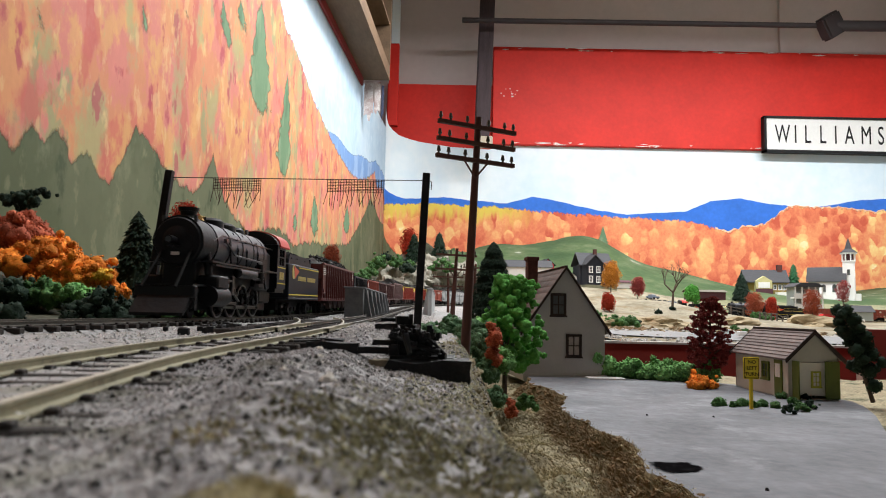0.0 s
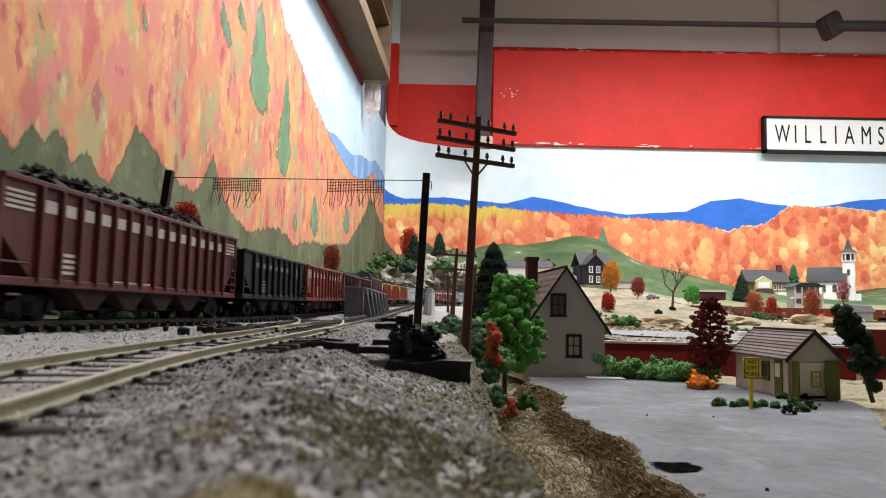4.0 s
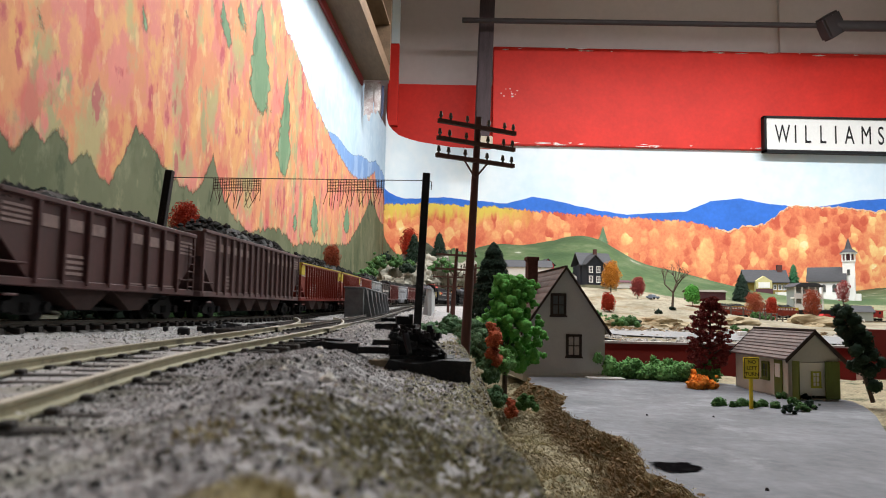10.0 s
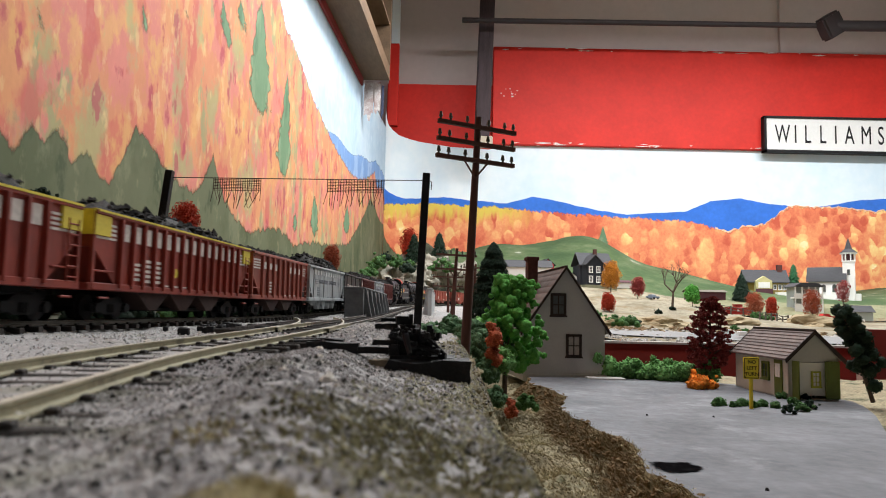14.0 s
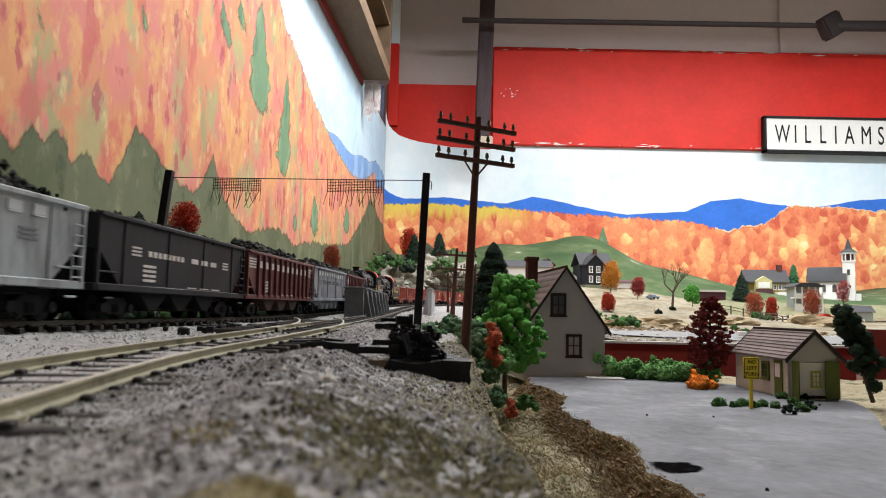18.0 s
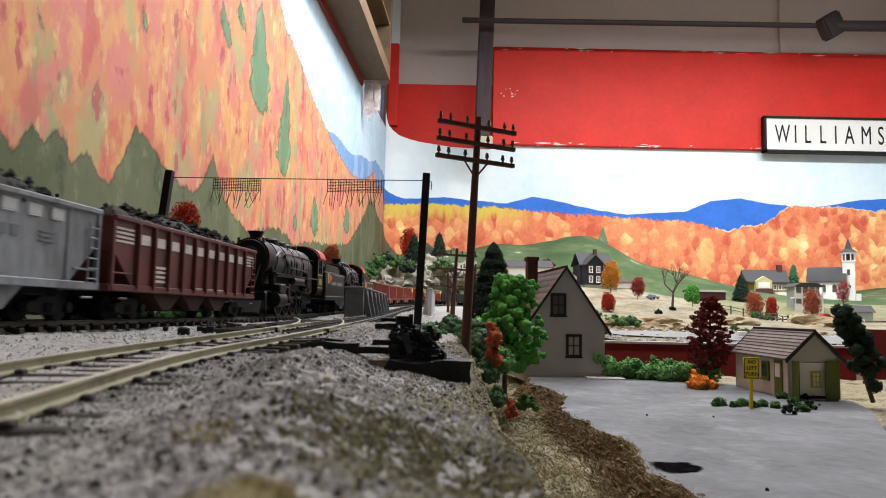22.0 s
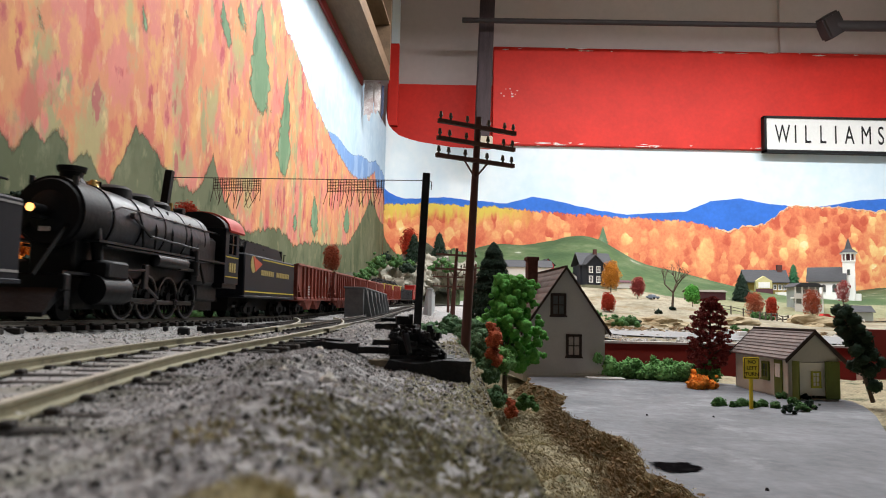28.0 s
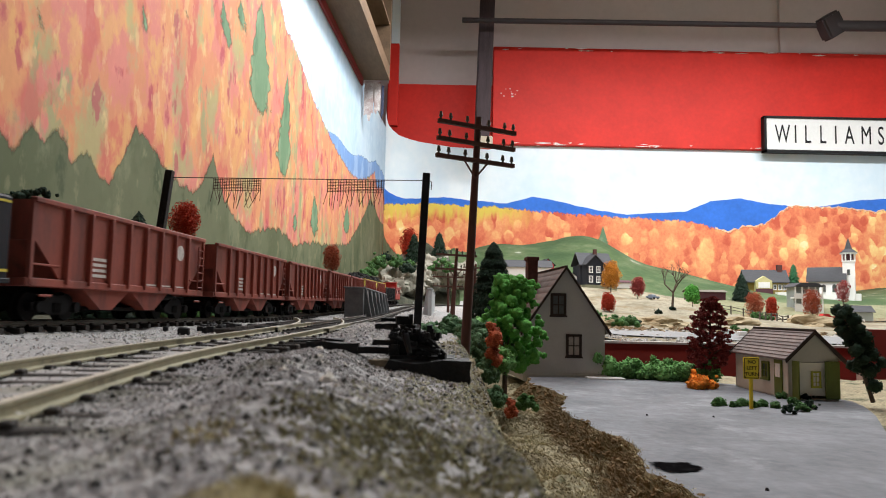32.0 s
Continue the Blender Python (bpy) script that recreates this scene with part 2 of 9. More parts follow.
def patches(m, col, scale, lo, hi, seed, stretch=(1, 1, 1), most=1.0):
    """Soft stains of another colour over a material, where a wide noise is high."""
    n, l = m.node_tree.nodes, m.node_tree.links
    b = n["Principled BSDF"]
    src = b.inputs["Base Color"].links[0].from_socket
    co, mp, t = n.new("ShaderNodeTexCoord"), n.new("ShaderNodeMapping"), n.new("ShaderNodeTexNoise")
    mp.inputs["Location"].default_value = (seed, seed * 0.7, 0)
    mp.inputs["Scale"].default_value = stretch
    l.new(co.outputs["Object"], mp.inputs[0])
    l.new(mp.outputs[0], t.inputs["Vector"])
    t.inputs["Scale"].default_value, t.inputs["Detail"].default_value, t.inputs["Roughness"].default_value = scale, 6, 0.7
    r = n.new("ShaderNodeMapRange")
    r.interpolation_type = "SMOOTHSTEP"
    r.inputs[1].default_value, r.inputs[2].default_value, r.inputs[4].default_value = lo, hi, most
    l.new(t.outputs["Fac"], r.inputs[0])
    x = n.new("ShaderNodeMix")
    x.data_type = "RGBA"
    x.inputs[7].default_value = (*col, 1)
    l.new(r.outputs[0], x.inputs[0])
    l.new(src, x.inputs[6])
    l.new(x.outputs[2], b.inputs["Base Color"])




def weeds(m):
    """Moss, pale dust and dry straw over ballast and its stones alike."""
    patches(m, (0.13, 0.125, 0.075), 42, 0.52, 0.68, 3.0, most=0.65)
    patches(m, (0.36, 0.37, 0.33), 60, 0.55, 0.72, 6.0, most=0.5)
    patches(m, (0.36, 0.32, 0.20), 38, 0.58, 0.72, 9.0, most=0.5)


weeds(M_BALLAST)
M_DIRT = mat("bank_dirt", (0.15, 0.12, 0.07), 0.95, scale=60, col2=(0.44, 0.38, 0.24), bump=0.001, bscale=500, fine=1.0)
M_GRASS = mat("mossy_turf", (0.075, 0.078, 0.05), 0.95, scale=90, col2=(0.26, 0.26, 0.2), bump=0.002, bscale=350, fine=1.0)
M_SAND = mat("pale_dirt", (0.14, 0.115, 0.07), 0.92, scale=12, col2=(0.34, 0.305, 0.225), bump=0.003, bscale=70)
M_LAWN = mat("dry_lawn", (0.13, 0.135, 0.07), 0.95, scale=9, col2=(0.24, 0.225, 0.135), bump=0.002, bscale=120)
# Dark scrub, lowered further to hold the shade behind and under the train.
M_KNOLL = mat("shaded_knoll_scrub", (0.014, 0.017, 0.009), 0.95, scale=16, col2=(0.07, 0.07, 0.045), bump=0.004, bscale=60)
M_ROAD = mat("grey_road", (0.085, 0.088, 0.098), 0.8, scale=22, col2=(0.18, 0.184, 0.20), bump=0.0005, bscale=260)
patches(M_ROAD, (0.25, 0.255, 0.27), 14, 0.52, 0.7, 2.0)
patches(M_ROAD, (0.075, 0.078, 0.085), 26, 0.6, 0.78, 5.0)
patches(M_SAND, (0.16, 0.11, 0.05), 9, 0.48, 0.64, 1.0, most=0.85)
patches(M_SAND, (0.12, 0.13, 0.06), 22, 0.58, 0.7, 4.0, most=0.7)
patches(M_DIRT, (0.07, 0.075, 0.035), 40, 0.52, 0.68, 4.0)
M_RAIL = mat("brass_rail", (0.28, 0.255, 0.165), 0.7, 0.0, var=0.2, scale=120)
patches(M_RAIL, (0.11, 0.095, 0.06), 70, 0.5, 0.68, 3.0, most=0.8)
M_RAILD = mat("tarnished_rail", (0.075, 0.066, 0.052), 0.75, 0.0, var=0.3, scale=120)
M_RAILDT = mat("dull_rail_head", (0.20, 0.19, 0.17), 0.55, 0.3, var=0.2, scale=90)
M_RAILTOP = mat("worn_rail_head", (0.42, 0.41, 0.35), 0.5, 0.3, var=0.12, scale=90)
M_TIE = mat("dark_tie", (0.03, 0.025, 0.022), 0.85, var=0.4, scale=300, obvar=0.35, bump=0.0003)
M_BLACK = mat("black_plastic", (0.007, 0.007, 0.008), 0.6, var=0.5, scale=120, spec=0.25, bump=0.0003, bscale=500)
patches(M_BLACK, (0.045, 0.04, 0.034), 160, 0.56, 0.72, 4.0, most=0.7)
M_WOODD = mat("brown_pole_stain", (0.075, 0.028, 0.02), 0.6, var=0.3, scale=120, stretch=(1, 1, 0.15))
M_WOOD = mat("shelf_plywood", (0.145, 0.09, 0.052), 0.7, var=0.3, scale=14, stretch=(1, 0.2, 1))


# ---- mesh helpers ----
def rounded(me, deg=40):
    """Smooth over shallow edges, crisp over sharp ones."""
    me.polygons.foreach_set("use_smooth", [True] * len(me.polygons))
    me.set_sharp_from_angle(angle=math.radians(deg))


def part(name, bm, material, parent=None, label="", smooth=False):
    me = bpy.data.meshes.new(name)
    bm.to_mesh(me)
    bm.free()
    for m in (material if isinstance(material, (list, tuple)) else [material]):
        me.materials.append(m)
    rounded(me)
    ob = new(name, me)
    if parent:
        ob.parent = parent
    if label:
        tagged(ob, label)
    return ob


def share(name, me, parent, m):
    ob = new(name, me)
    ob.parent = parent
    ob.matrix_local = m
    return ob


def raw(name, verts, faces, material, parent=None, smooth=False):
    me = bpy.data.meshes.new(name)
    me.from_pydata([tuple(v) for v in verts], [], [tuple(f) for f in faces])
    for m in (material if isinstance(material, (list, tuple)) else [material]):
        me.materials.append(m)
    if smooth:
        me.polygons.foreach_set("use_smooth", [True] * len(me.polygons))
    ob = new(name, me)
    if parent:
        ob.parent = parent
    return ob


def B():
    return bmesh.new()


def box(bm, x0, x1, y0, y1, z0, z1, bevel=0.0, m=None):
    r = bmesh.ops.create_cube(bm, size=1.0)
    vs = r["verts"]
    mm = Matrix.Translation(((x0 + x1) / 2, (y0 + y1) / 2, (z0 + z1) / 2)) @ Matrix.Diagonal((abs(x1 - x0), abs(y1 - y0), abs(z1 - z0), 1))
    bmesh.ops.transform(bm, matrix=(m @ mm) if m else mm, verts=vs)
    if bevel:
        es = list({e for v in vs for e in v.link_edges})
        bmesh.ops.bevel(bm, geom=es, offset=bevel, segments=1, affect="EDGES", profile=0.7)
    return bm


def rod(bm, p, q, r0, r1=None, seg=10, caps=True):
    p, q = Vector(p), Vector(q)
    d = q - p
    mm = Matrix.Translation((p + q) / 2) @ d.to_track_quat("Z", "Y").to_matrix().to_4x4()
    bmesh.ops.create_cone(bm, cap_ends=caps, segments=seg, radius1=r0, radius2=r0 if r1 is None else r1, depth=d.length, matrix=mm)
    return bm


def prism(bm, poly, axis, a, b):
    """A polygon given in two coordinates, pulled from a to b along an axis: 'x' (poly y, z), 'y' (poly x, z) or 'z' (poly x, y)."""
    def v(p, t):
        return {"x": (t, p[0], p[1]), "y": (p[0], t, p[1]), "z": (p[0], p[1], t)}[axis]
    va = [bm.verts.new(v(p, a)) for p in poly]
    vb = [bm.verts.new(v(p, b)) for p in poly]
    k = len(poly)
    fs = [bm.faces.new(va), bm.faces.new(list(reversed(vb)))]
    for i in range(k):
        fs.append(bm.faces.new((va[i], vb[i], vb[(i + 1) % k], va[(i + 1) % k])))
    bmesh.ops.recalc_face_normals(bm, faces=fs)
    return bm


def thing(name, label, category, m=None, group="", kind=""):
    ob = new(name)
    ob.empty_display_size = 0.01
    if m is not None:
        ob.matrix_world = m
    return tagged(ob, label, category, group, kind)


def step(a, b, t):
    t = min(1.0, max(0.0, (t - a) / (b - a)))
    return t * t * (3 - 2 * t)


def fbm(x, y, s, o=4):
    return noise.fractal(Vector((x * s, y * s, 3.7)), 0.9, 2.0, o)


# ---- the main line: centre points x, y and rail height ----
class Line:
    def __init__(self, pts):
        p = np.array(pts, float)
        t = np.concatenate([[0], np.cumsum(np.linalg.norm(np.diff(p[:, :2], axis=0), axis=1))])
        fine = np.linspace(0, t[-1], 1800)
        self.p = np.stack([self.glide(t, p[:, k], fine) for k in range(3)], 1)
        self.s = np.concatenate([[0], np.cumsum(np.linalg.norm(np.diff(self.p, axis=0), axis=1))])

    @staticmethod
    def glide(t, v, x):
        m = np.gradient(v, t)
        i = np.clip(np.searchsorted(t, x) - 1, 0, len(t) - 2)
        h = t[i + 1] - t[i]
        u = (x - t[i]) / h
        return (2 * u**3 - 3 * u**2 + 1) * v[i] + (u**3 - 2 * u**2 + u) * h * m[i] + (-2 * u**3 + 3 * u**2) * v[i + 1] + (u**3 - u**2) * h * m[i + 1]

    def at(self, s):
        return Vector([float(np.interp(s, self.s, self.p[:, k])) for k in range(3)])


MAIN = Line([(-0.46, -3.75, -0.006), (-0.38, -2.8, -0.006), (-0.30, -1.8, -0.006), (-0.232, -0.95, -0.006), (-0.186, -0.34, -0.006), (-0.168, -0.06, -0.006), (-0.1595, 0.08, -0.006), (-0.1495, 0.2, -0.006), (-0.1420, 0.3, -0.006), (-0.1352, 0.4, -0.006), (-0.1300, 0.5, -0.0055), (-0.1226, 0.7, -0.003),
             (-0.122, 1.0, 0.002), (-0.119, 1.4, 0.010), (-0.100, 1.75, 0.017), (-0.060, 2.0, 0.021), (0.0, 2.18, 0.022), (0.1, 2.33, 0.02), (0.3, 2.48, 0.014), (0.6, 2.56, 0.006), (1.0, 2.58, 0.001), (1.5, 2.58, 0.0), (2.0, 2.58, 0.0), (3.02, 2.58, 0.0)])
SIDING = Line([(-0.0175, -0.10, -0.0077), (-0.0338, 0.0, -0.0077), (-0.0427, 0.054, -0.0077), (-0.0476, 0.087, -0.0077), (-0.0508, 0.115, -0.0077), (-0.0514, 0.14, -0.0075), (-0.0494, 0.175, -0.0070), (-0.0478, 0.215, -0.0064), (-0.0480, 0.26, -0.006), (-0.054, 0.4, -0.006), (-0.060, 0.65, -0.004),
               (-0.062, 1.0, 0.002), (-0.058, 1.4, 0.010), (-0.035, 1.75, 0.016), (0.01, 2.0, 0.02), (0.075, 2.16, 0.02)])


MAIN_X = MAIN.p[(MAIN.p[:, 1] < 2.3) & (MAIN.p[:, 0] < 0.1)]
SIDE_X = SIDING.p
# foot of the siding's shoulder, which keeps away from the rails near the lens
SHOULDER = Line([(-0.004, -0.12, 0), (-0.020, -0.02, 0), (-0.0315, 0.04, 0), (-0.0405, 0.09, 0), (-0.0435, 0.15, 0), (-0.0465, 0.24, 0), (-0.054, 0.4, 0), (-0.060, 0.65, 0), (-0.062, 1.0, 0), (-0.058, 1.4, 0), (-0.035, 1.75, 0), (0.01, 2.0, 0), (0.075, 2.16, 0)]).p


# ---- ground ----
def bank_top(y):
    return 0.0068 + 0.0015 * math.sin(y * 38) + 0.040 * step(0.48, 0.75, y) + 0.003 * fbm(y, 1.3, 9)


def bank_foot(y):
    return 0.073 + 0.004 * math.sin(y * 30) + 0.008 * fbm(y, 7.7, 14)


ROAD_Z = -0.0526


def ground_z(x, y):
    rise = 0.0165 * max(0.0, min(y, 2.1) - 0.55)
    zp = -0.0088 + rise
    # shoulders of the two track beds, falling off to the ditch
    xm = np.interp(y, MAIN_X[:, 1], MAIN_X[:, 0])
    xs_ = np.interp(y, SHOULDER[:, 1], SHOULDER[:, 0])
    xr = np.interp(y, SIDE_X[:, 1], SIDE_X[:, 0])
    zp -= 0.0045 * step(0.016, 0.055, x - xs_) + 0.003 * step(0.015, 0.03, xm - x)
    zp += 0.0017 * step(0.0075, 0.0115, x - xs_) * step(0.04, 0.022, x - xs_) * step(0.5, 0.3, y) * (1 - step(0.13, 0.16, y) * step(0.26, 0.215, y))
    zp -= 0.0016 * step(0.0085, 0.013, x - xm) * step(0.0085, 0.02, xs_ - x) * step(0.7, 0.5, y)
    zp += (0.0011 * fbm(x, y, 40) + 0.0009 * fbm(x, y, 130)) * (1 - 0.6 * step(0.016, 0.008, abs(x - xr)))
    zp -= 0.0022 * math.exp(-((x + 0.0005) / 0.006) ** 2 - ((y - 0.050) / 0.007) ** 2)
    zp -= 0.0036 * step(0.018, 0.033, x - xs_) * step(0.085, 0.13, y) * step(0.25, 0.205, y)
    # the siding's bed sinks towards the near end
    bed = np.interp(y, SIDE_X[:, 1], SIDE_X[:, 2]) - 0.00195 + 0.0004 * fbm(x, y, 90)
    w = step(0.030, 0.0165, abs(x - xr)) * step(0.3, 0.2, y)
    zp = zp * (1 - w) + bed * w
    zp -= 0.0017 * math.exp(-((x + 0.034) / 0.016) ** 4 - ((y - 0.180) / 0.026) ** 4)
    # slope up to the painted wall
    if x < xm - 0.05:
        zp += 0.16 * step(0.05, 0.42, xm - x) * (0.42 + 0.1 * step(0.6, 2.4, y)) + 0.012 * fbm(x, y, 11) * step(0.05, 0.15, xm - x)
        zp += (0.05 * math.exp(-((x + 0.2) / 0.11) ** 2) * step(1.5, 2.1, y))
    if y > 2.35 and x < 0.55:
        zp = zp + (0.16 + 0.05 * fbm(x, y, 5)) * step(2.38, 2.8, y) * step(0.55, 0.25, x) * step(-0.26, -0.12, x)
    if y > 2.9 and x < 0.4:
        zp += 0.13 * step(2.95, 3.6, y) * step(-0.27, -0.05, x)
    if y < 0.86 and x > bank_top(y) - 0.01:
        t = (x - bank_top(y)) / (bank_foot(y) - bank_top(y))
        s = step(-0.03, 0.36, t)
        lump = 0.006 * fbm(x, y, 34) * math.sin(math.pi * min(1, max(0, t)))
        base = ROAD_Z - 0.0085 + 0.002 * fbm(x, y, 60) - 0.002 * step(0.2, 0.09, x)
        return zp * (1 - s) + base * s + lump
    if y > 0.98 and x > 0.06:
        far = -0.040 + 0.012 * step(1.02, 1.2, y)
        hill = step(1.5, 2.25, y) * 0.078 + step(2.1, 2.9, y) * 0.06
        west = step(1.05, 0.55, x)
        low = 0.016 * step(1.2, 2.0, y) + 0.012 * step(1.7, 2.1, y) - 0.008
        up = 0.055 * step(2.66, 2.8, y) + 0.05 * step(2.8, 3.3, y)
        bumps = 0.009 * fbm(x, y, 5) + 0.0016 * fbm(x, y, 22)
        z2 = far + hill * west + (low + up) * (1 - west) + bumps * (0.35 + 0.65 * west) * step(1.15, 1.4, y)
        green = 0.215 * math.exp(-((x - 0.50) / 0.42) ** 4) + 0.165 * math.exp(-((x - 1.02) / 0.46) ** 2) + 0.13 * math.exp(-((x - 0.02) / 0.24) ** 2) + 0.10 * math.exp(-((x - 2.7) / 0.5) ** 2)
        z2 += green * step(2.85, 3.75, y)
        if x > 0.95 and y < 2.66:
            z2 = min(z2, -0.006 - 0.004 * step(2.3, 2.0, y) + 0.004 * fbm(x, y, 14))
        k = step(0.06, 0.3, x) if y < 2.4 else step(-0.1, 0.3, x)
        return zp * (1 - k) + z2 * k
    return zp


def grade(*spans):
    out = []
    for a, b, d in spans:
        out += list(np.arange(a, b - 1e-9, d))
    return out + [spans[-1][1]]


GX = grade((-0.77, -0.57, 0.04), (-0.57, -0.24, 0.008), (-0.24, 0.13, 0.0022), (0.13, 0.36, 0.006), (0.36, 2.95, 0.022))
GY = grade((-3.9, -0.35, 0.1), (-0.35, 0.03, 0.012), (0.03, 0.48, 0.0022), (0.48, 0.86, 0.006), (0.86, 1.3, 0.012), (1.3, 4.2, 0.02))


def in_aisle(x, y):
    return x > 0.02 + 0.0 * y and 0.74 < y < 1.06 and x > 0.07


def build_ground():
    nx = len(GX)
    vs, fs, ix = [], [], []
    wl = [-0.333 - 0.051 * (4.2 - y) for y in GY]
    for j, y in enumerate(GY):
        for i, x in enumerate(GX):
            vs.append((max(x, wl[j] - 0.01), y, ground_z(x, y)))
    for j in range(len(GY) - 1):
        for i in range(nx - 1):
            xc, yc = (GX[i] + GX[i + 1]) / 2, (GY[j] + GY[j + 1]) / 2
            if in_aisle(xc, yc):
                continue
            fs.append((j * nx + i, j * nx + i + 1, (j + 1) * nx + i + 1, (j + 1) * nx + i))
            xm = np.interp(yc, MAIN_X[:, 1], MAIN_X[:, 0])
            wob = 0.012 * fbm(xc, yc, 45)
            k = 0
            if yc > 0.98 and xc > 0.09:
                k = 3
                if yc > 2.72 and xc > 1.05:
                    k = 4
                if yc > 3.0:
                    k = 5
            elif yc < 0.86 and xc > bank_top(yc) + wob * 0.6:
                k = 1
            elif xc < xm - 0.045 - wob:
                k = 6
            elif yc > 2.4:
                k = 5

            ix.append(k)
    ob = raw("ground", vs, fs, [M_BALLAST, M_DIRT, M_GRASS, M_SAND, M_LAWN, M_HILL, M_KNOLL], smooth=True)
    ob.data.polygons.foreach_set("material_index", ix)
    return tagged(ob, "scenic ground of grey ballast, dry turf and pale dirt", "ground", kind="structure")


build_ground()

# road sheet of the village yard
def build_road():
    bm = B()
    left = [(bank_foot(y) + 0.002 + 0.003 * fbm(y, 2.0, 50), y) for y in np.linspace(-0.3, 0.60, 120)]
    poly = left + [(0.20, 0.60), (0.24, 0.56), (0.2690, 0.4686, -0.0526)[:2], (0.2606, 0.4397, -0.0526)[:2], (0.2428, 0.3993, -0.0526)[:2], (0.2219, 0.3597, -0.0526)[:2], (0.1859, 0.2915, -0.0526)[:2], (0.17, -0.3)]
    top = [bm.verts.new((x, y, ROAD_Z)) for x, y in poly]
    bot = [bm.verts.new((x - 0.003, y, ROAD_Z - 0.013)) for x, y in poly]
    bm.faces.new(top)
    for i in range(len(poly)):
        j = (i + 1) % len(poly)
        bm.faces.new((top[i], bot[i], bot[j], top[j])).material_index = 1
    bmesh.ops.recalc_face_normals(bm, faces=bm.faces)
    tagged(part("road", bm, [M_ROAD, M_DIRT]), "smooth grey painted road in the village yard", "road", kind="structure")


build_road()

# ---- room shell ----
FAR = 4.2


def slab(name, x0, x1, y0, y1, z0, z1, m, label, bevel=0.0):
    return tagged(part(name, box(B(), x0, x1, y0, y1, z0, z1, bevel), m), label, name.split("_")[0], kind="structure")


slab("floor", -0.9, 3.1, -3.95, 4.5, -1.25, -1.2, M_FLOOR, "dark carpeted floor under the benches")
slab("ceiling", -0.9, 3.1, -3.95, 4.5, 2.3, 2.35, M_CEIL, "white painted room ceiling")
slab("wall_south", -0.9, 3.1, -4.0, -3.95, -1.2, 2.3, M_ROOM, "plain wall behind the bench")
slab("wall_east", 3.1, 3.15, -3.95, 4.5, -1.2, 2.3, M_ROOM, "plain wall at the room's end")
slab("wall_north", -0.9, 3.1, FAR + 0.06, FAR + 0.16, -1.2, 2.3, M_PLASTER, "mauve-grey plaster wall above the red band")


def wall_pt(y, z, off=0.0):
    """A point on the painted side wall, off metres in front of it."""
    return (-0.333 - 0.051 * (4.2 - y) + off, y, z)


def build_side_wall():
    bm = B()
    a = [bm.verts.new(wall_pt(y, z)) for y, z in ((-3.95, -1.2), (4.22, -1.2), (4.22, 1.05), (-3.95, 1.05))]
    b = [bm.verts.new((v.co.x - 0.06, v.co.y, v.co.z)) for v in a]
    bm.faces.new(a)
    bm.faces.new(list(reversed(b)))
    for i in range(4):
        bm.faces.new((a[i], b[i], b[(i + 1) % 4], a[(i + 1) % 4]))
    bmesh.ops.recalc_face_normals(bm, faces=bm.faces)
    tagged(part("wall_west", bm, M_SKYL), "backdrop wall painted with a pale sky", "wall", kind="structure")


build_side_wall()
slab("wall_west_upper", -0.86, -0.8, -3.95, 4.5, 0.9, 2.3, M_PLASTER, "grey plaster above the painted backdrop")


# far backdrop: a sheet whose left end bends round into the side wall
def mark_edge(me, depth):
    """Keeps, for each vertex, how far in metres it lies inside the painted outline."""
    uv = me.uv_layers.new(name="edge")
    for lp in me.loops:
        uv.data[lp.index].uv = (0.0, depth[lp.vertex_index])


def sheet(name, xs, lo, hi, at, m, label, off, parent=None):
    vs, fs = [], []
    for x in xs:
        z0, z1 = lo(x), hi(x)
        for k in range(7):
            vs.append(at(x, z0 + (z1 - z0) * k / 6, off))
    for i in range(len(xs) - 1):
        for k in range(6):
            a = i * 7 + k
            fs.append((a, a + 7, a + 8, a + 1))
    ob = raw(name, vs, fs, m, parent)
    mark_edge(ob.data, [(hi(x) - lo(x)) * (6 - k) / 6 for x in xs for k in range(7)])
    return ob


def cove_pt(x, z, off=0.0):
    """The far backdrop with its rounded corner on the left."""
    r = 0.22
    x0 = -0.3445
    if x < x0 + r:
        a = (x0 + r - x) / r
        a = min(1.0, max(0.0, a)) * math.pi / 2
        return (x0 + r - (r - off) * math.sin(a), FAR - r + (r - off) * math.cos(a), z)
    return (x, FAR - off, z)


xs_far = list(np.linspace(-0.3445, 2.95, 330))
backdrop = sheet("backdrop", xs_far, lambda x: -0.3, lambda x: float(np.interp(x, [-0.345, -0.302, -0.233, -0.13, 0.04, 0.27, 0.34], [1.16, 1.085, 1.045, 1.017, 0.993, 0.982, 1.02])), cove_pt, M_SKY, "", 0.0)
tagged(backdrop, "far backdrop painted with a bright pale sky", "backdrop", kind="structure")


def crest(pts, x, amp, s, seed):
    return float(np.interp(x, [p[0] for p in pts], [p[1] for p in pts])) + amp * noise.fractal(Vector((x * s, seed, 0.3)), 0.9, 2.0, 4)


R_BLUE = [(-0.34, 0.70), (-0.2, 0.67), (0.0, 0.685), (0.2, 0.665), (0.38, 0.655), (0.53, 0.70), (0.7, 0.672), (0.95, 0.62), (1.1, 0.605), (1.25, 0.615), (1.45, 0.63), (1.6, 0.695), (1.78, 0.715), (1.98, 0.685), (2.2, 0.66), (2.5, 0.72), (2.7, 0.735), (2.95, 0.7)]
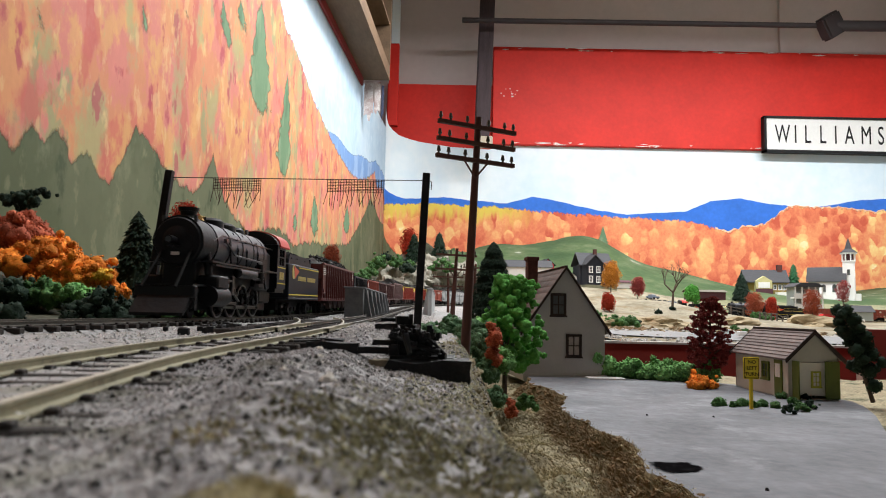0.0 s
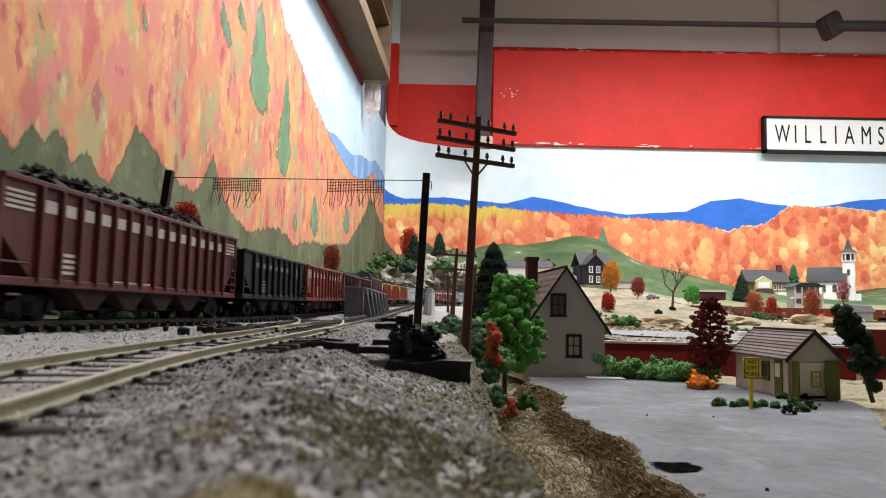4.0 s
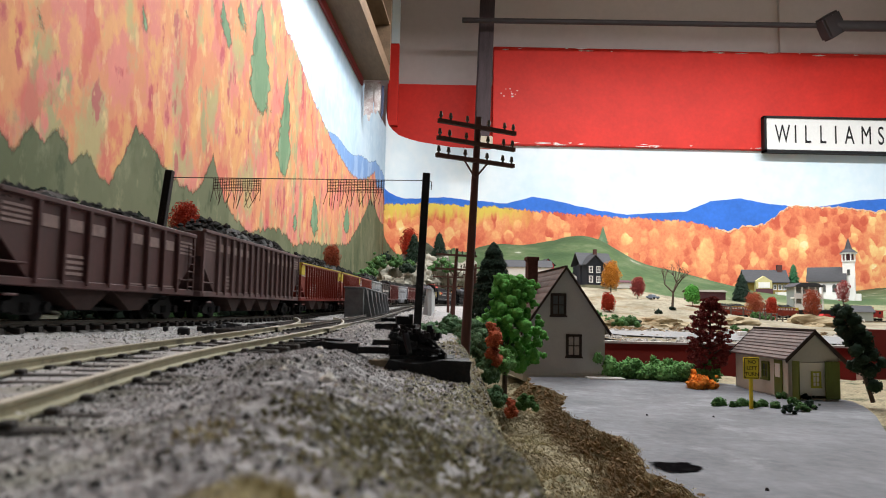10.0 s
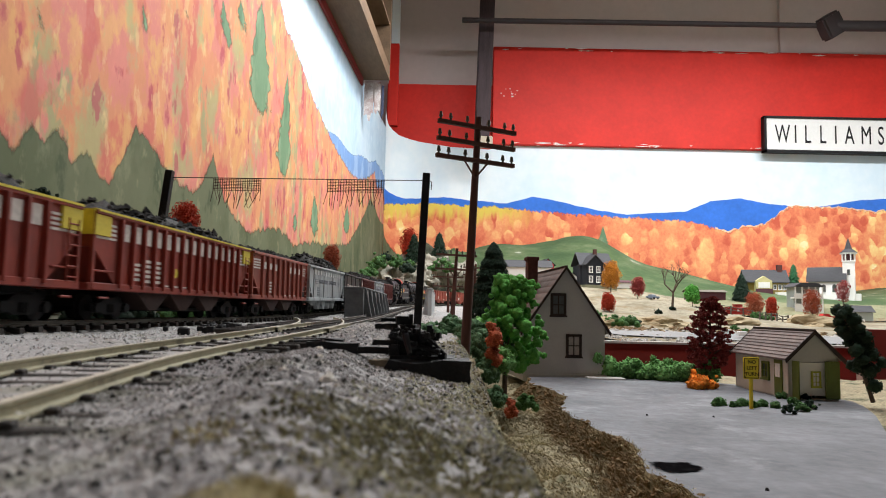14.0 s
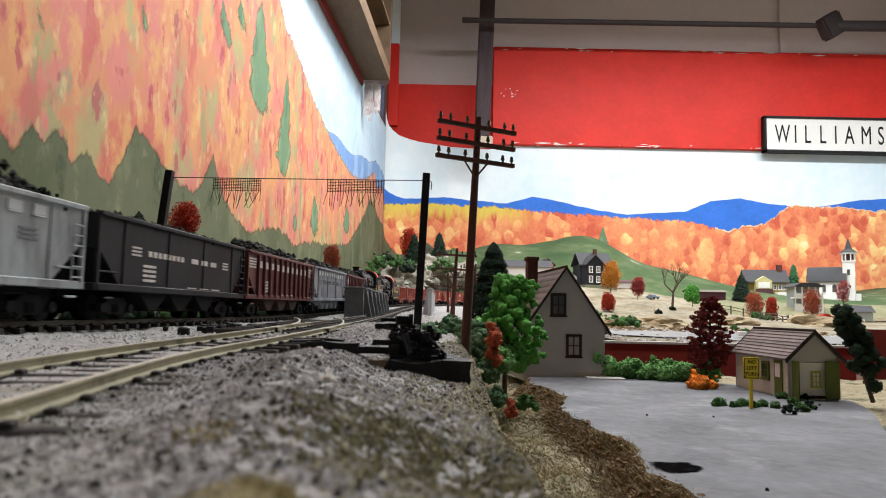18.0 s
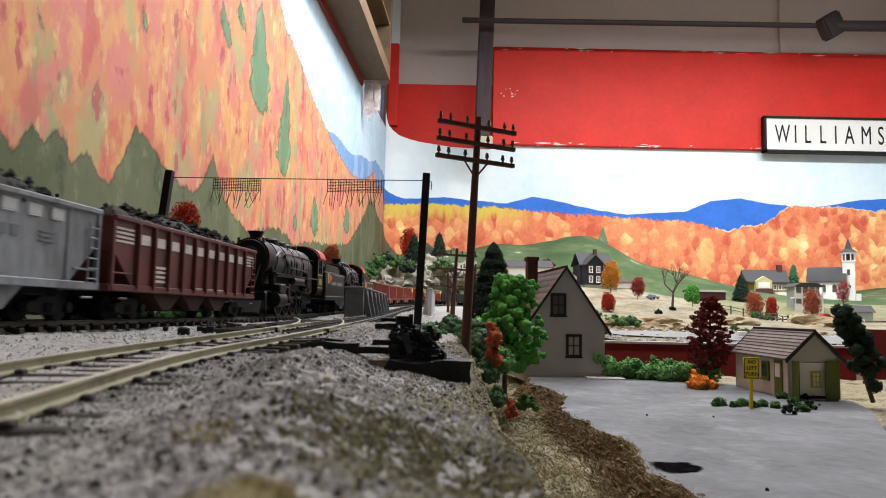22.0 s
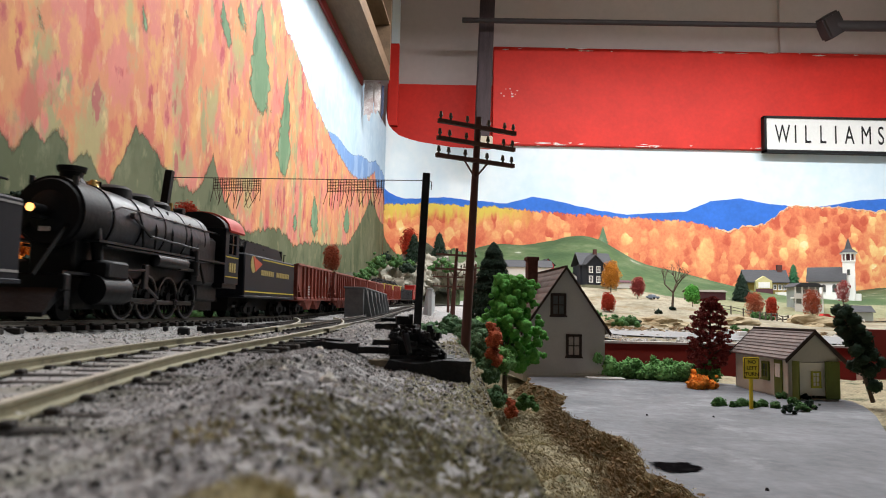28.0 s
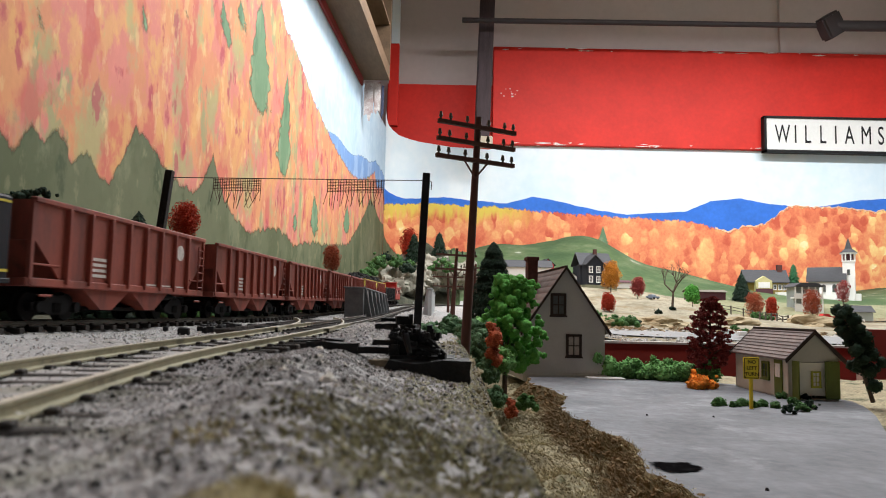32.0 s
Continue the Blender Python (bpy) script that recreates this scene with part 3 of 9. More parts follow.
R_FOR = [(-0.34, 0.62), (-0.1, 0.655), (0.3, 0.635), (0.6, 0.615), (0.95, 0.595), (1.2, 0.585), (1.45, 0.575), (1.6, 0.545), (1.7, 0.51), (1.78, 0.545), (1.92, 0.56), (2.07, 0.675), (2.3, 0.675), (2.6, 0.66), (2.95, 0.66)]
ridge = sheet("painted_mountain", xs_far, lambda x: 0.2, lambda x: crest(R_BLUE, x, 0.004, 9, 1.0), cove_pt, M_BLUE, "", 0.001)
tagged(ridge, "deep blue ridge painted on the far backdrop", "mural", kind="structure")
woods = sheet("painted_forest", xs_far, lambda x: -0.2, lambda x: crest(R_FOR, x, 0.012, 26, 2.0), cove_pt, M_FOREST, "", 0.003)
tagged(woods, "orange autumn forest dabbed on the far backdrop", "mural", kind="structure")

edge = sheet("painted_crest", [x for x in xs_far if x > 1.62], lambda x: 0.2, lambda x: crest(R_FOR, x, 0.012, 26, 2.0) + 0.002 + 0.006 * noise.noise(Vector((x * 31, 0, 0))), cove_pt, mat("painted_cream_edge", (0.85, 0.55, 0.34), 0.75, var=0.15, scale=30), "", 0.002)
tagged(edge, "cream brushed edge along the painted forest crest", "mural", kind="structure")

# side wall painting
ys_w = list(np.linspace(-0.4, 4.05, 1100))
R_BLUE_L = [(-0.4, 0.6), (2.1, 0.66), (2.2, 0.70), (2.295, 0.672), (2.477, 0.645), (2.66, 0.668), (2.82, 0.658), (3.06, 0.682), (3.2, 0.722), (3.456, 0.735), (3.62, 0.782), (3.93, 0.78), (4.1, 0.72)]
R_FOR_L = [(-0.4, 1.04), (1.5, 1.04), (1.83, 0.84), (1.9, 0.795), (2.06, 0.757), (2.21, 0.702), (2.43, 0.652), (2.69, 0.612), (2.94, 0.59), (3.15, 0.60), (3.3, 0.635), (3.5, 0.69), (3.6, 0.73), (3.72, 0.66), (3.9, 0.70), (4.1, 0.62)]
tagged(sheet("painted_mountain", ys_w, lambda y: 0.2, lambda y: crest(R_BLUE_L, y, 0.01, 6, 5.0), wall_pt, M_BLUE_L, "", 0.0006), "blue ridge painted on the side wall", "mural", kind="structure")
tagged(sheet("painted_forest", ys_w, lambda y: -0.1, lambda y: min(1.045, crest(R_FOR_L, y, 0.006, 22, 6.0)), wall_pt, M_FOREST_L, "", 0.0012), "orange and red autumn forest painted on the side wall", "mural", kind="structure")


TOPS = [(-0.4, 0.21), (0.738, 0.179), (0.788, 0.205), (0.812, 0.190), (0.828, 0.209), (0.842, 0.227), (0.855, 0.220), (0.870, 0.208), (0.882, 0.229), (0.893, 0.240), (0.908, 0.233), (0.927, 0.203), (0.948, 0.212), (0.963, 0.224), (0.983, 0.210), (1.021, 0.193), (1.046, 0.213), (1.067, 0.247), (1.085, 0.278), (1.101, 0.294), (1.124, 0.291), (1.162, 0.274), (1.191, 0.252), (1.227, 0.244), (1.275, 0.237), (1.333, 0.233), (1.368, 0.255), (1.399, 0.292), (1.420, 0.317), (1.449, 0.285), (1.494, 0.239), (1.576, 0.211), (1.666, 0.185), (1.716, 0.200), (1.796, 0.218), (1.897, 0.228), (1.982, 0.220), (2.077, 0.202), (2.248, 0.225), (2.542, 0.245), (2.927, 0.285), (3.117, 0.365), (3.332, 0.475), (3.49, 0.57), (3.629, 0.545), (3.85, 0.50), (4.1, 0.49)]


def spiky(y):
    return crest(TOPS, y, 0.007, 40, 8.0)


tagged(sheet("painted_woods", ys_w, lambda y: -0.15, spiky, wall_pt, M_OLIVE, "", 0.0018), "olive green woods painted low on the side wall", "mural", kind="structure")

xs_cove = list(np.linspace(-0.3445, -0.13, 60))
tagged(sheet("painted_woods", xs_cove, lambda x: -0.1, lambda x: float(np.interp(x, [-0.345, -0.325, -0.28, -0.22, -0.13], [0.50, 0.44, 0.395, 0.33, 0.22])), cove_pt, M_OLIVE, "", 0.004), "olive green woods painted round the corner", "mural", kind="structure")

# single painted conifers among the orange: foot, tip and half width
random.seed(4)
for (ya, za), (yb, zb), w in (((1.709, 0.468), (1.680, 0.765), 0.125), ((1.933, 0.353), (1.933, 0.666), 0.10), ((0.858, 0.329), (0.833, 0.369), 0.022), ((1.479, 0.553), (1.425, 0.652), 0.06), ((1.114, 0.435), (1.091, 0.496), 0.025), ((1.277, 0.517), (1.238, 0.565), 0.03), ((2.325, 0.229), (2.315, 0.390), 0.095), ((2.081, 0.221), (2.076, 0.295), 0.06), ((2.884, 0.301), (2.885, 0.437), 0.12), ((1.007, 0.256), (1.006, 0.289), 0.012), ((1.565, 0.623), (1.531, 0.701), 0.06), ((1.326, 0.454), (1.339, 0.498), 0.012)):
    k = 22
    rows = [[], []]
    for i in range(k + 1):
        t = i / k
        bulge = (1 - t) ** 0.65 * min(1.0, 0.55 + 3.0 * t) * 1.15
        for side in (0, 1):
            half = w * bulge * (0.85 + 0.3 * random.random()) * 0.80
            rows[side].append((ya + (yb - ya) * t + (2 * side - 1) * half, za + (zb - za) * t))
    bm = B()
    a = [bm.verts.new(wall_pt(p[0], p[1], 0.0016)) for p in rows[0]]
    c = [bm.verts.new(wall_pt((p[0] + q[0]) / 2, p[1], 0.0016)) for p, q in zip(*rows)]
    b = [bm.verts.new(wall_pt(p[0], p[1], 0.0016)) for p in rows[1]]
    for i in range(k):
        bm.faces.new((a[i], c[i], c[i + 1], a[i + 1]))
        bm.faces.new((c[i], b[i], b[i + 1], c[i + 1]))
    depth = [0.0] * (k + 1) + [min((q[0] - p[0]) / 2, (zb - za) * (k - i) / k, 0.004 + (zb - za) * i / k) for i, (p, q) in enumerate(zip(*rows))] + [0.0] * (k + 1)
    pine = part("painted_conifer", bm, M_PGREEN)
    mark_edge(pine.data, depth)
    tagged(pine, "soft green conifer painted on the side wall", "mural", group="painted conifers", kind="structure")

# red band above the far backdrop, the side trim and the shelf
slab("trim_red_side", -0.345, -0.288, 4.12, 4.17, 1.10, 1.60, M_RED, "bright red board standing in the corner")
slab("trim_pale_side", -0.335, -0.288, 4.12, 4.17, 1.602, 2.29, M_SKY, "pale painted post end above the red corner board")
slab("trim_red_back", -0.36, 0.36, FAR + 0.02, FAR + 0.056, 0.95, 1.385, M_RED, "dark red painted board in the corner")
slab("trim_red_band", 0.282, 2.95, FAR - 0.03, FAR + 0.018, 1.008, 1.615, M_RED, "glossy red painted band above the backdrop", 0.004)

# ---- rails and ties ----
def build_track(line, s0, s1, name, label, near, pitch, side_m, head_m):
    tr = thing(name, label, "railway track", kind="structure")
    # rails: foot, web and head swept along the line
    prof = [(-0.0010, -0.0017), (0.0010, -0.0017), (0.0010, -0.0014), (0.0003, -0.0012), (0.0003, -0.0005), (0.0005, -0.00035), (0.0005, 0), (-0.0005, 0), (-0.0005, -0.00035), (-0.0003, -0.0005), (-0.0003, -0.0012), (-0.0010, -0.0014)]
    ss = np.arange(s0, s1, 0.012)
    for side in (-1, 1):
        vs, fs, mi = [], [], []
        for s in ss:
            c = line.at(s)
            d = (line.at(s + 0.004) - line.at(s - 0.004)).normalized()
            w = Vector((d.y, -d.x, 0))
            wob = 0.00003 * math.sin(s * 60 + side)
            for a, b in prof:
                vs.append(c + w * (side * 0.00865 + a + wob) + Vector((0, 0, b + wob)))
        k = len(prof)
        for i in range(len(ss) - 1):
            for j in range(k):
                fs.append((i * k + j, i * k + (j + 1) % k, (i + 1) * k + (j + 1) % k, (i + 1) * k + j))
                mi.append(1 if j == 6 else 0)
        r = raw("rail", vs, fs, [side_m, head_m], tr)
        r.data.polygons.foreach_set("material_index", mi)
    tie = box(B(), -0.0148, 0.0148, -0.0013, 0.0013, -0.0036, -0.00172, 0.0003)
    # moulded rail chairs, on both sides of either rail
    for x in (-0.0104, -0.0069, 0.0069, 0.0104):
        box(tie, x - 0.0006, x + 0.0006, -0.0008, 0.0008, -0.0019, -0.0011, 0.0002)
    me = bpy.data.meshes.new("tie")
    tie.to_mesh(me)
    tie.free()
    me.materials.append(M_TIE)
    rnd = random.Random(5)
    rest_v, rest_f = [], []
    for s in np.arange(s0, s1, pitch):
        c = line.at(s)
        d = (line.at(s + 0.004) - line.at(s - 0.004)).normalized()
        m = Matrix.Translation(c + Vector((0, 0, rnd.uniform(-0.0002, 0.0001)))) @ pose(0, 0, 0, 0, 0, math.degrees(math.atan2(d.y, d.x)) - 90 + rnd.uniform(-2.5, 2.5))
        if near[0] < c.y < near[1] and c.x < 0.3:
            share("tie", me, tr, m)
        else:
            o = len(rest_v)
            rest_v += [m @ v.co for v in me.vertices]
            rest_f += [[o + i for i in p.vertices] for p in me.polygons]
    if rest_v:
        tagged(raw("far_ties", rest_v, rest_f, M_TIE, tr), kind="stuff")
    return tr


A0 = float(np.interp(0.0, MAIN_X[:, 1], MAIN.s[:len(MAIN_X)]))
build_track(MAIN, A0 - 3.6, MAIN.s[-1] - 0.02, "track", "main line track of tarnished rails on dark ties", (0.12, 1.6), 0.0092, M_RAILD, M_RAILDT)
S_MID = float(np.interp(0.33, SIDING.p[:, 1], SIDING.s))
build_track(SIDING, 0.02, S_MID, "track", "siding track of worn brass rails on dark ties in ballast", (0.02, 1.4), 0.0089, M_RAIL, M_RAILTOP)
build_track(SIDING, S_MID - 0.012, SIDING.s[-1] - 0.02, "track", "siding track of tarnished rails on dark ties in grey ballast", (0.02, 1.4), 0.0089, M_RAILD, M_RAILDT)

# ---- rolling stock: x runs forward, y to the left, z up from the rail head ----
C_BROWN = mat("weathered_brown_paint", (0.082, 0.032, 0.030), 0.62, var=0.22, scale=60)
C_MAROON = mat("maroon_car_paint", (0.125, 0.03, 0.026), 0.55, var=0.2, scale=60)
C_RED = mat("oxide_red_paint", (0.30, 0.068, 0.045), 0.58, var=0.15, scale=60)
C_SCARLET = mat("bright_red_car_paint", (0.25, 0.034, 0.020), 0.5, var=0.15, scale=60)
C_DARK = mat("charcoal_car_paint", (0.0115, 0.0122, 0.0155), 0.55, var=0.25, scale=60, spec=0.22)
C_GREY = mat("pale_grey_car_paint", (0.36, 0.39, 0.40), 0.6, var=0.12, scale=50)
C_GREYD = mat("dirty_grey_car_paint", (0.25, 0.265, 0.29), 0.62, var=0.18, scale=50)
C_DUST = mat("dusty_brown_paint", (0.14, 0.08, 0.078), 0.7, var=0.2, scale=50)
C_CABOOSE = mat("caboose_red_paint", (0.3, 0.02, 0.016), 0.5, var=0.1, scale=50)
C_LET = mat("faded_white_lettering", (0.62, 0.57, 0.53), 0.7, var=0.25, scale=400)
C_LETP = mat("dull_pale_lettering", (0.3, 0.29, 0.28), 0.7, var=0.25, scale=400)
C_LETG = mat("grey_lettering", (0.16, 0.17, 0.19), 0.7, var=0.2, scale=400)
C_LETD = mat("faint_lettering", (0.27, 0.19, 0.175), 0.7, var=0.25, scale=400)
for grimy, dirt in ((C_BROWN, (0.05, 0.025, 0.022)), (C_MAROON, (0.06, 0.02, 0.018)), (C_RED, (0.12, 0.035, 0.028)), (C_SCARLET, (0.13, 0.025, 0.018)), (C_GREY, (0.13, 0.125, 0.125)), (C_GREYD, (0.085, 0.085, 0.09)), (C_DUST, (0.075, 0.05, 0.045)), (C_DARK, (0.02, 0.0195, 0.02))):
    patches(grimy, dirt, 42, 0.47, 0.66, 2.0, (1, 1, 0.3), 0.7)
    patches(grimy, dirt, 170, 0.53, 0.68, 7.0, (1, 1, 0.12), 0.6)
# Car brown darkened: the shade under the body is put into this colour.
C_UNDER = mat("shaded_brown_underbody", (0.035, 0.018, 0.015), 0.8, var=0.35, scale=70, spec=0.2)
C_YEL = mat("yellow_lining", (0.62, 0.5, 0.05), 0.6, var=0.15, scale=200)
C_COAL = mat("coal", (0.014, 0.0128, 0.0118), 0.75, var=0.5, scale=500, bump=0.0004, bscale=900, isl=0.5, spec=0.2)
C_IRON = mat("truck_iron", (0.007, 0.0065, 0.0065), 0.8, 0.0, var=0.35, scale=200, spec=0.15)
C_STEEL = mat("bright_wheel_steel", (0.08, 0.081, 0.085), 0.3, 0.9, var=0.2, scale=200)
C_LOCO = mat("engine_black", (0.0032, 0.0036, 0.0055), 0.42, var=0.35, scale=70, spec=0.28, bump=0.0002, bscale=420)
C_SOOT = mat("matt_smokebox_black", (0.006, 0.0064, 0.008), 0.52, var=0.35, scale=70, spec=0.2, bump=0.0002, bscale=420)
C_LOCOG = mat("engine_graphite", (0.026, 0.029, 0.039), 0.38, 0.0, var=0.4, scale=70, spec=0.6, bump=0.0003, bscale=300)
C_TENDER = mat("tender_grey_black", (0.0085, 0.0098, 0.0155), 0.5, var=0.25, scale=70, spec=0.2)
C_TYRE = mat("bright_tyre_steel", (0.16, 0.16, 0.175), 0.32, 0.9, var=0.2, scale=200)
C_ROOF = mat("cab_roof_red", (0.55, 0.05, 0.035), 0.45, var=0.15, scale=90)
C_BRASS = mat("bell_brass", (0.45, 0.3, 0.1), 0.35, 0.9, var=0.15, scale=200)
C_GLASS = mat("dark_cab_glass", (0.02, 0.025, 0.03), 0.1, var=0.1, scale=50, spec=0.6)
C_EMB = mat("red_emblem", (0.6, 0.1, 0.05), 0.6, var=0.15, scale=200)
C_GOLD = mat("gold_lettering", (0.45, 0.35, 0.11), 0.55, var=0.2, scale=300)


def lamp_glow(name, col, power):
    m = bpy.data.materials.new(name)
    m.use_nodes = True
    b = m.node_tree.nodes["Principled BSDF"]
    b.inputs["Base Color"].default_value = (*col, 1)
    b.inputs["Emission Color"].default_value = (*col, 1)
    b.inputs["Emission Strength"].default_value = power
    return m


C_GLOW = lamp_glow("lit_headlight", (1.0, 0.42, 0.12), 3.0)


def mesh_of(bm, name, material):
    me = bpy.data.meshes.new(name)
    bm.to_mesh(me)
    bm.free()
    me.materials.append(material)
    rounded(me)
    return me


def wheel_mesh(r, name="wheelset"):
    bm = B()
    rod(bm, (0, -0.0095, 0), (0, 0.0095, 0), 0.0011, seg=8)
    for s in (-1, 1):
        rod(bm, (0, s * 0.0075, 0), (0, s * 0.0096, 0), r, seg=20)
        rod(bm, (0, s * 0.0068, 0), (0, s * 0.0075, 0), r + 0.0006, seg=20)
        rod(bm, (0, s * 0.0096, 0), (0, s * 0.0101, 0), r * 0.35, seg=12)
    return mesh_of(bm, name, C_IRON)


W_CAR = wheel_mesh(0.0048)


def truck_frame_mesh():
    bm = B()
    for s in (-1, 1):
        y = s * 0.0118
        prism(bm, [(-0.0135, 0.0035), (-0.0135, 0.0062), (-0.0075, 0.0066), (-0.004, 0.0088), (0.004, 0.0088), (0.0075, 0.0066), (0.0135, 0.0062), (0.0135, 0.0035), (0.0085, 0.0038), (0.004, 0.0022), (-0.004, 0.0022), (-0.0085, 0.0038)], "y", y - 0.001, y + 0.001)
        for x in (-0.0105, 0.0105):
            rod(bm, (x, y, 0.0048), (x, y + s * 0.0022, 0.0048), 0.0019, seg=10)
        for x in (-0.0014, 0.0, 0.0014):
            rod(bm, (x, y + s * 0.001, 0.003), (x, y + s * 0.001, 0.0062), 0.0008, seg=6)
    box(bm, -0.003, 0.003, -0.0115, 0.0115, 0.0045, 0.0085)
    return mesh_of(bm, "side_frame", C_IRON)


T_FRAME = truck_frame_mesh()


def add_truck(car, x):
    t = new("truck", T_FRAME)
    t.parent = car
    t.location = (x, 0, 0)
    for dx in (-0.0105, 0.0105):
        share("wheelset", W_CAR, t, pose(dx, 0, 0.0048))
    return t


def bars(bm, x, y, z, w, h, n, gap=0.35, sgn=1, t=0.0003):
    """A word as n upright bars, on the side y, from x onward."""
    step_x = w / n
    for i in range(n):
        a = x + i * step_x
        box(bm, a, a + step_x * (1 - gap), y, y + sgn * t, z, z + h)
    return bm


def blocks(bm, material, parent, label):
    """Each block of a row of lettering as a part of its own."""
    vs = [v.co.copy() for v in bm.verts]
    bm.free()
    for i in range(0, len(vs), 8):
        q = vs[i:i + 8]
        lo = [min(v[k] for v in q) for k in range(3)]
        hi = [max(v[k] for v in q) for k in range(3)]
        part("letter_block", box(B(), lo[0], hi[0], lo[1], hi[1], lo[2], hi[2]), material, parent, label)


def coal_heap(car, x0, x1, half, z, high, seed, name="coal_load"):
    rnd = random.Random(seed)
    vs, fs = [], []
    nx, ny = 26, 9
    for i in range(nx):
        for j in range(ny):
            u, v = i / (nx - 1), j / (ny - 1)
            edge = min(1, 6 * min(u, 1 - u)) * math.sin(math.pi * v) ** 0.6
            vs.append((x0 + (x1 - x0) * u, -half + 2 * half * v, z + high * edge * (0.6 + 0.4 * math.sin(u * 17 + seed) * 0.5 + rnd.random() * 0.35)))
    for i in range(nx - 1):
        for j in range(ny - 1):
            a = i * ny + j
            fs.append((a, a + ny, a + ny + 1, a + 1))
    for _ in range(620):
        u, v = rnd.random(), rnd.random()
        edge = min(1, 6 * min(u, 1 - u)) * math.sin(math.pi * v) ** 0.6
        c = Vector((x0 + (x1 - x0) * u, -half + 2 * half * v, z + high * edge * rnd.uniform(0.6, 1.05)))
        r = rnd.uniform(0.0007, 0.0024)
        o = len(vs)
        for d in ((1, 0, 0), (-1, 0, 0), (0, 1, 0), (0, -1, 0), (0, 0, 1), (0, 0, -1)):
            vs.append(c + Vector(d) * r * rnd.uniform(0.6, 1.2))
        for f in ((0, 2, 4), (2, 1, 4), (1, 3, 4), (3, 0, 4), (2, 0, 5), (1, 2, 5), (3, 1, 5), (0, 3, 5)):
            fs.append([o + k for k in f])
    return tagged(raw(name, vs, fs, C_COAL, car), "heaped black coal", kind="")


def ladder_mesh(h):
    bm = B()
    for x in (-0.0028, 0.0028):
        rod(bm, (x, 0, 0), (x, 0, h), 0.00033, seg=6)
    for i in range(6):
        z = h * (i + 0.5) / 6
        rod(bm, (-0.0028, 0, z), (0.0028, 0, z), 0.0003, seg=6)
    return bm


def hopper(label, L, paint, ribs, bays, coal, seed, let=C_LET, style="ribbed", disc=False, stripes=True, top=None, words=(7, 8), ends=None, H=0.0402, word_h=0.0042):
    car = thing("hopper_car", label, "hopper car", group="cars of the coal train")
    z0, z1, half = 0.0125, H, 0.0168
    e = L / 2 - 0.001
    post = e - 0.0185
    smooth = style == "smooth"
    for s in (-1, 1):
        y = s * half
        bm = B()
        yi = y - s * 0.0012
        prism(bm, [(-post, z0), (post, z0), (post, z1), (-post, z1)], "y", yi, y - s * 0.0004)
        part("side_sheet", bm, paint, car)
        for d in (-1, 1):
            bm = B()
            prism(bm, [(d * (post + 0.001), z0), (d * e, z0 + 0.0155), (d * e, z1), (d * post, z1)], "y", yi, y - s * 0.0004)
            part("end_sheet", bm, paint, car)
            part("corner_post", box(B(), d * e - 0.0008, d * e + 0.0008, yi, y + s * 0.0003, z0 - 0.0005, z1), paint, car)
            if d * s < 0:
                bm = ladder_mesh(0.022)
                bmesh.ops.transform(bm, matrix=Matrix.Translation((d * (e - 0.0040), y + s * 0.0006, z0 + 0.001)), verts=bm.verts)
                part("ladder", bm, paint, car)
            part("grab_iron", rod(rod(B(), (d * (e - 0.0145), y, z0 + 0.006), (d * e, y, z0 + 0.006), 0.0004, seg=6), (d * (e - 0.01), y + s * 0.0008, z0 - 0.004), (d * (e - 0.004), y + s * 0.0008, z0 - 0.004), 0.0004, seg=6), paint, car)
        part("side_sill", box(B(), -e, e, yi - s * 0.001, y + s * 0.0005, z0 - 0.0012, z0 + 0.0016, 0.0003), paint, car)
        part("top_chord", box(B(), -e - 0.0005, e + 0.0005, yi, y + s * 0.0011, z1 - 0.0009, z1 + 0.0009, 0.0003), top or paint, car)
        if not smooth:
            me = mesh_of(box(B(), -0.0007, 0.0007, -0.0007, 0.0017, z0, z1 - 0.0006, 0.0002), "rib", paint)
            for i in range(ribs):
                x = -post + 2 * post * i / (ribs - 1)
                share("rib", me, car, pose(x, y - s * 0.0004, 0, 0, 0, 0 if s > 0 else 180))
        else:
            n = 11
            me = mesh_of(box(B(), -post / n * 0.62, post / n * 0.62, -0.0003, 0.0002, z1 - 0.0062, z1 - 0.0022, 0.0006), "panel", mat("worn_white_panel", (0.55, 0.57, 0.58), 0.6, var=0.1, scale=60) if let is C_LETG else paint)
            for i in range(n if let is C_LETG else 0):
                share("panel", me, car, pose(-post + 2 * post * (i + 0.5) / n, y - s * 0.0002, 0, 0, 0, 0 if s > 0 else 180))
            for i in (0, 3, 6, 9):
                part("seam", box(B(), -post + 2 * post * i / 9 - 0.0002, -post + 2 * post * i / 9 + 0.0002, y - s * 0.0004, y + s * 0.0001, z0, z1), paint, car)
        # lettering between the ribs
        bm = B()
        cell = 2 * post / (ribs - 1)
        zt = z1 - 0.0105
        yy = y - s * 0.0004
        def word(i0, n, z, h, gap=0.42):
            for i in range(n):
                cx = s * (post - cell * (i0 + i + 0.5))
                if abs(cx) < post:
                    box(bm, cx - cell * (0.5 - gap / 2), cx + cell * (0.5 - gap / 2), yy, yy + s * 0.0003, z, z + h)
        if smooth:
            bars(bm, -post * 0.62, yy, zt - 0.003, post * 0.6, word_h * 0.8, words[0], 0.35, s)
            bars(bm, post * 0.06, yy, zt - 0.003, post * 0.62, word_h * 0.8, words[1], 0.35, s)
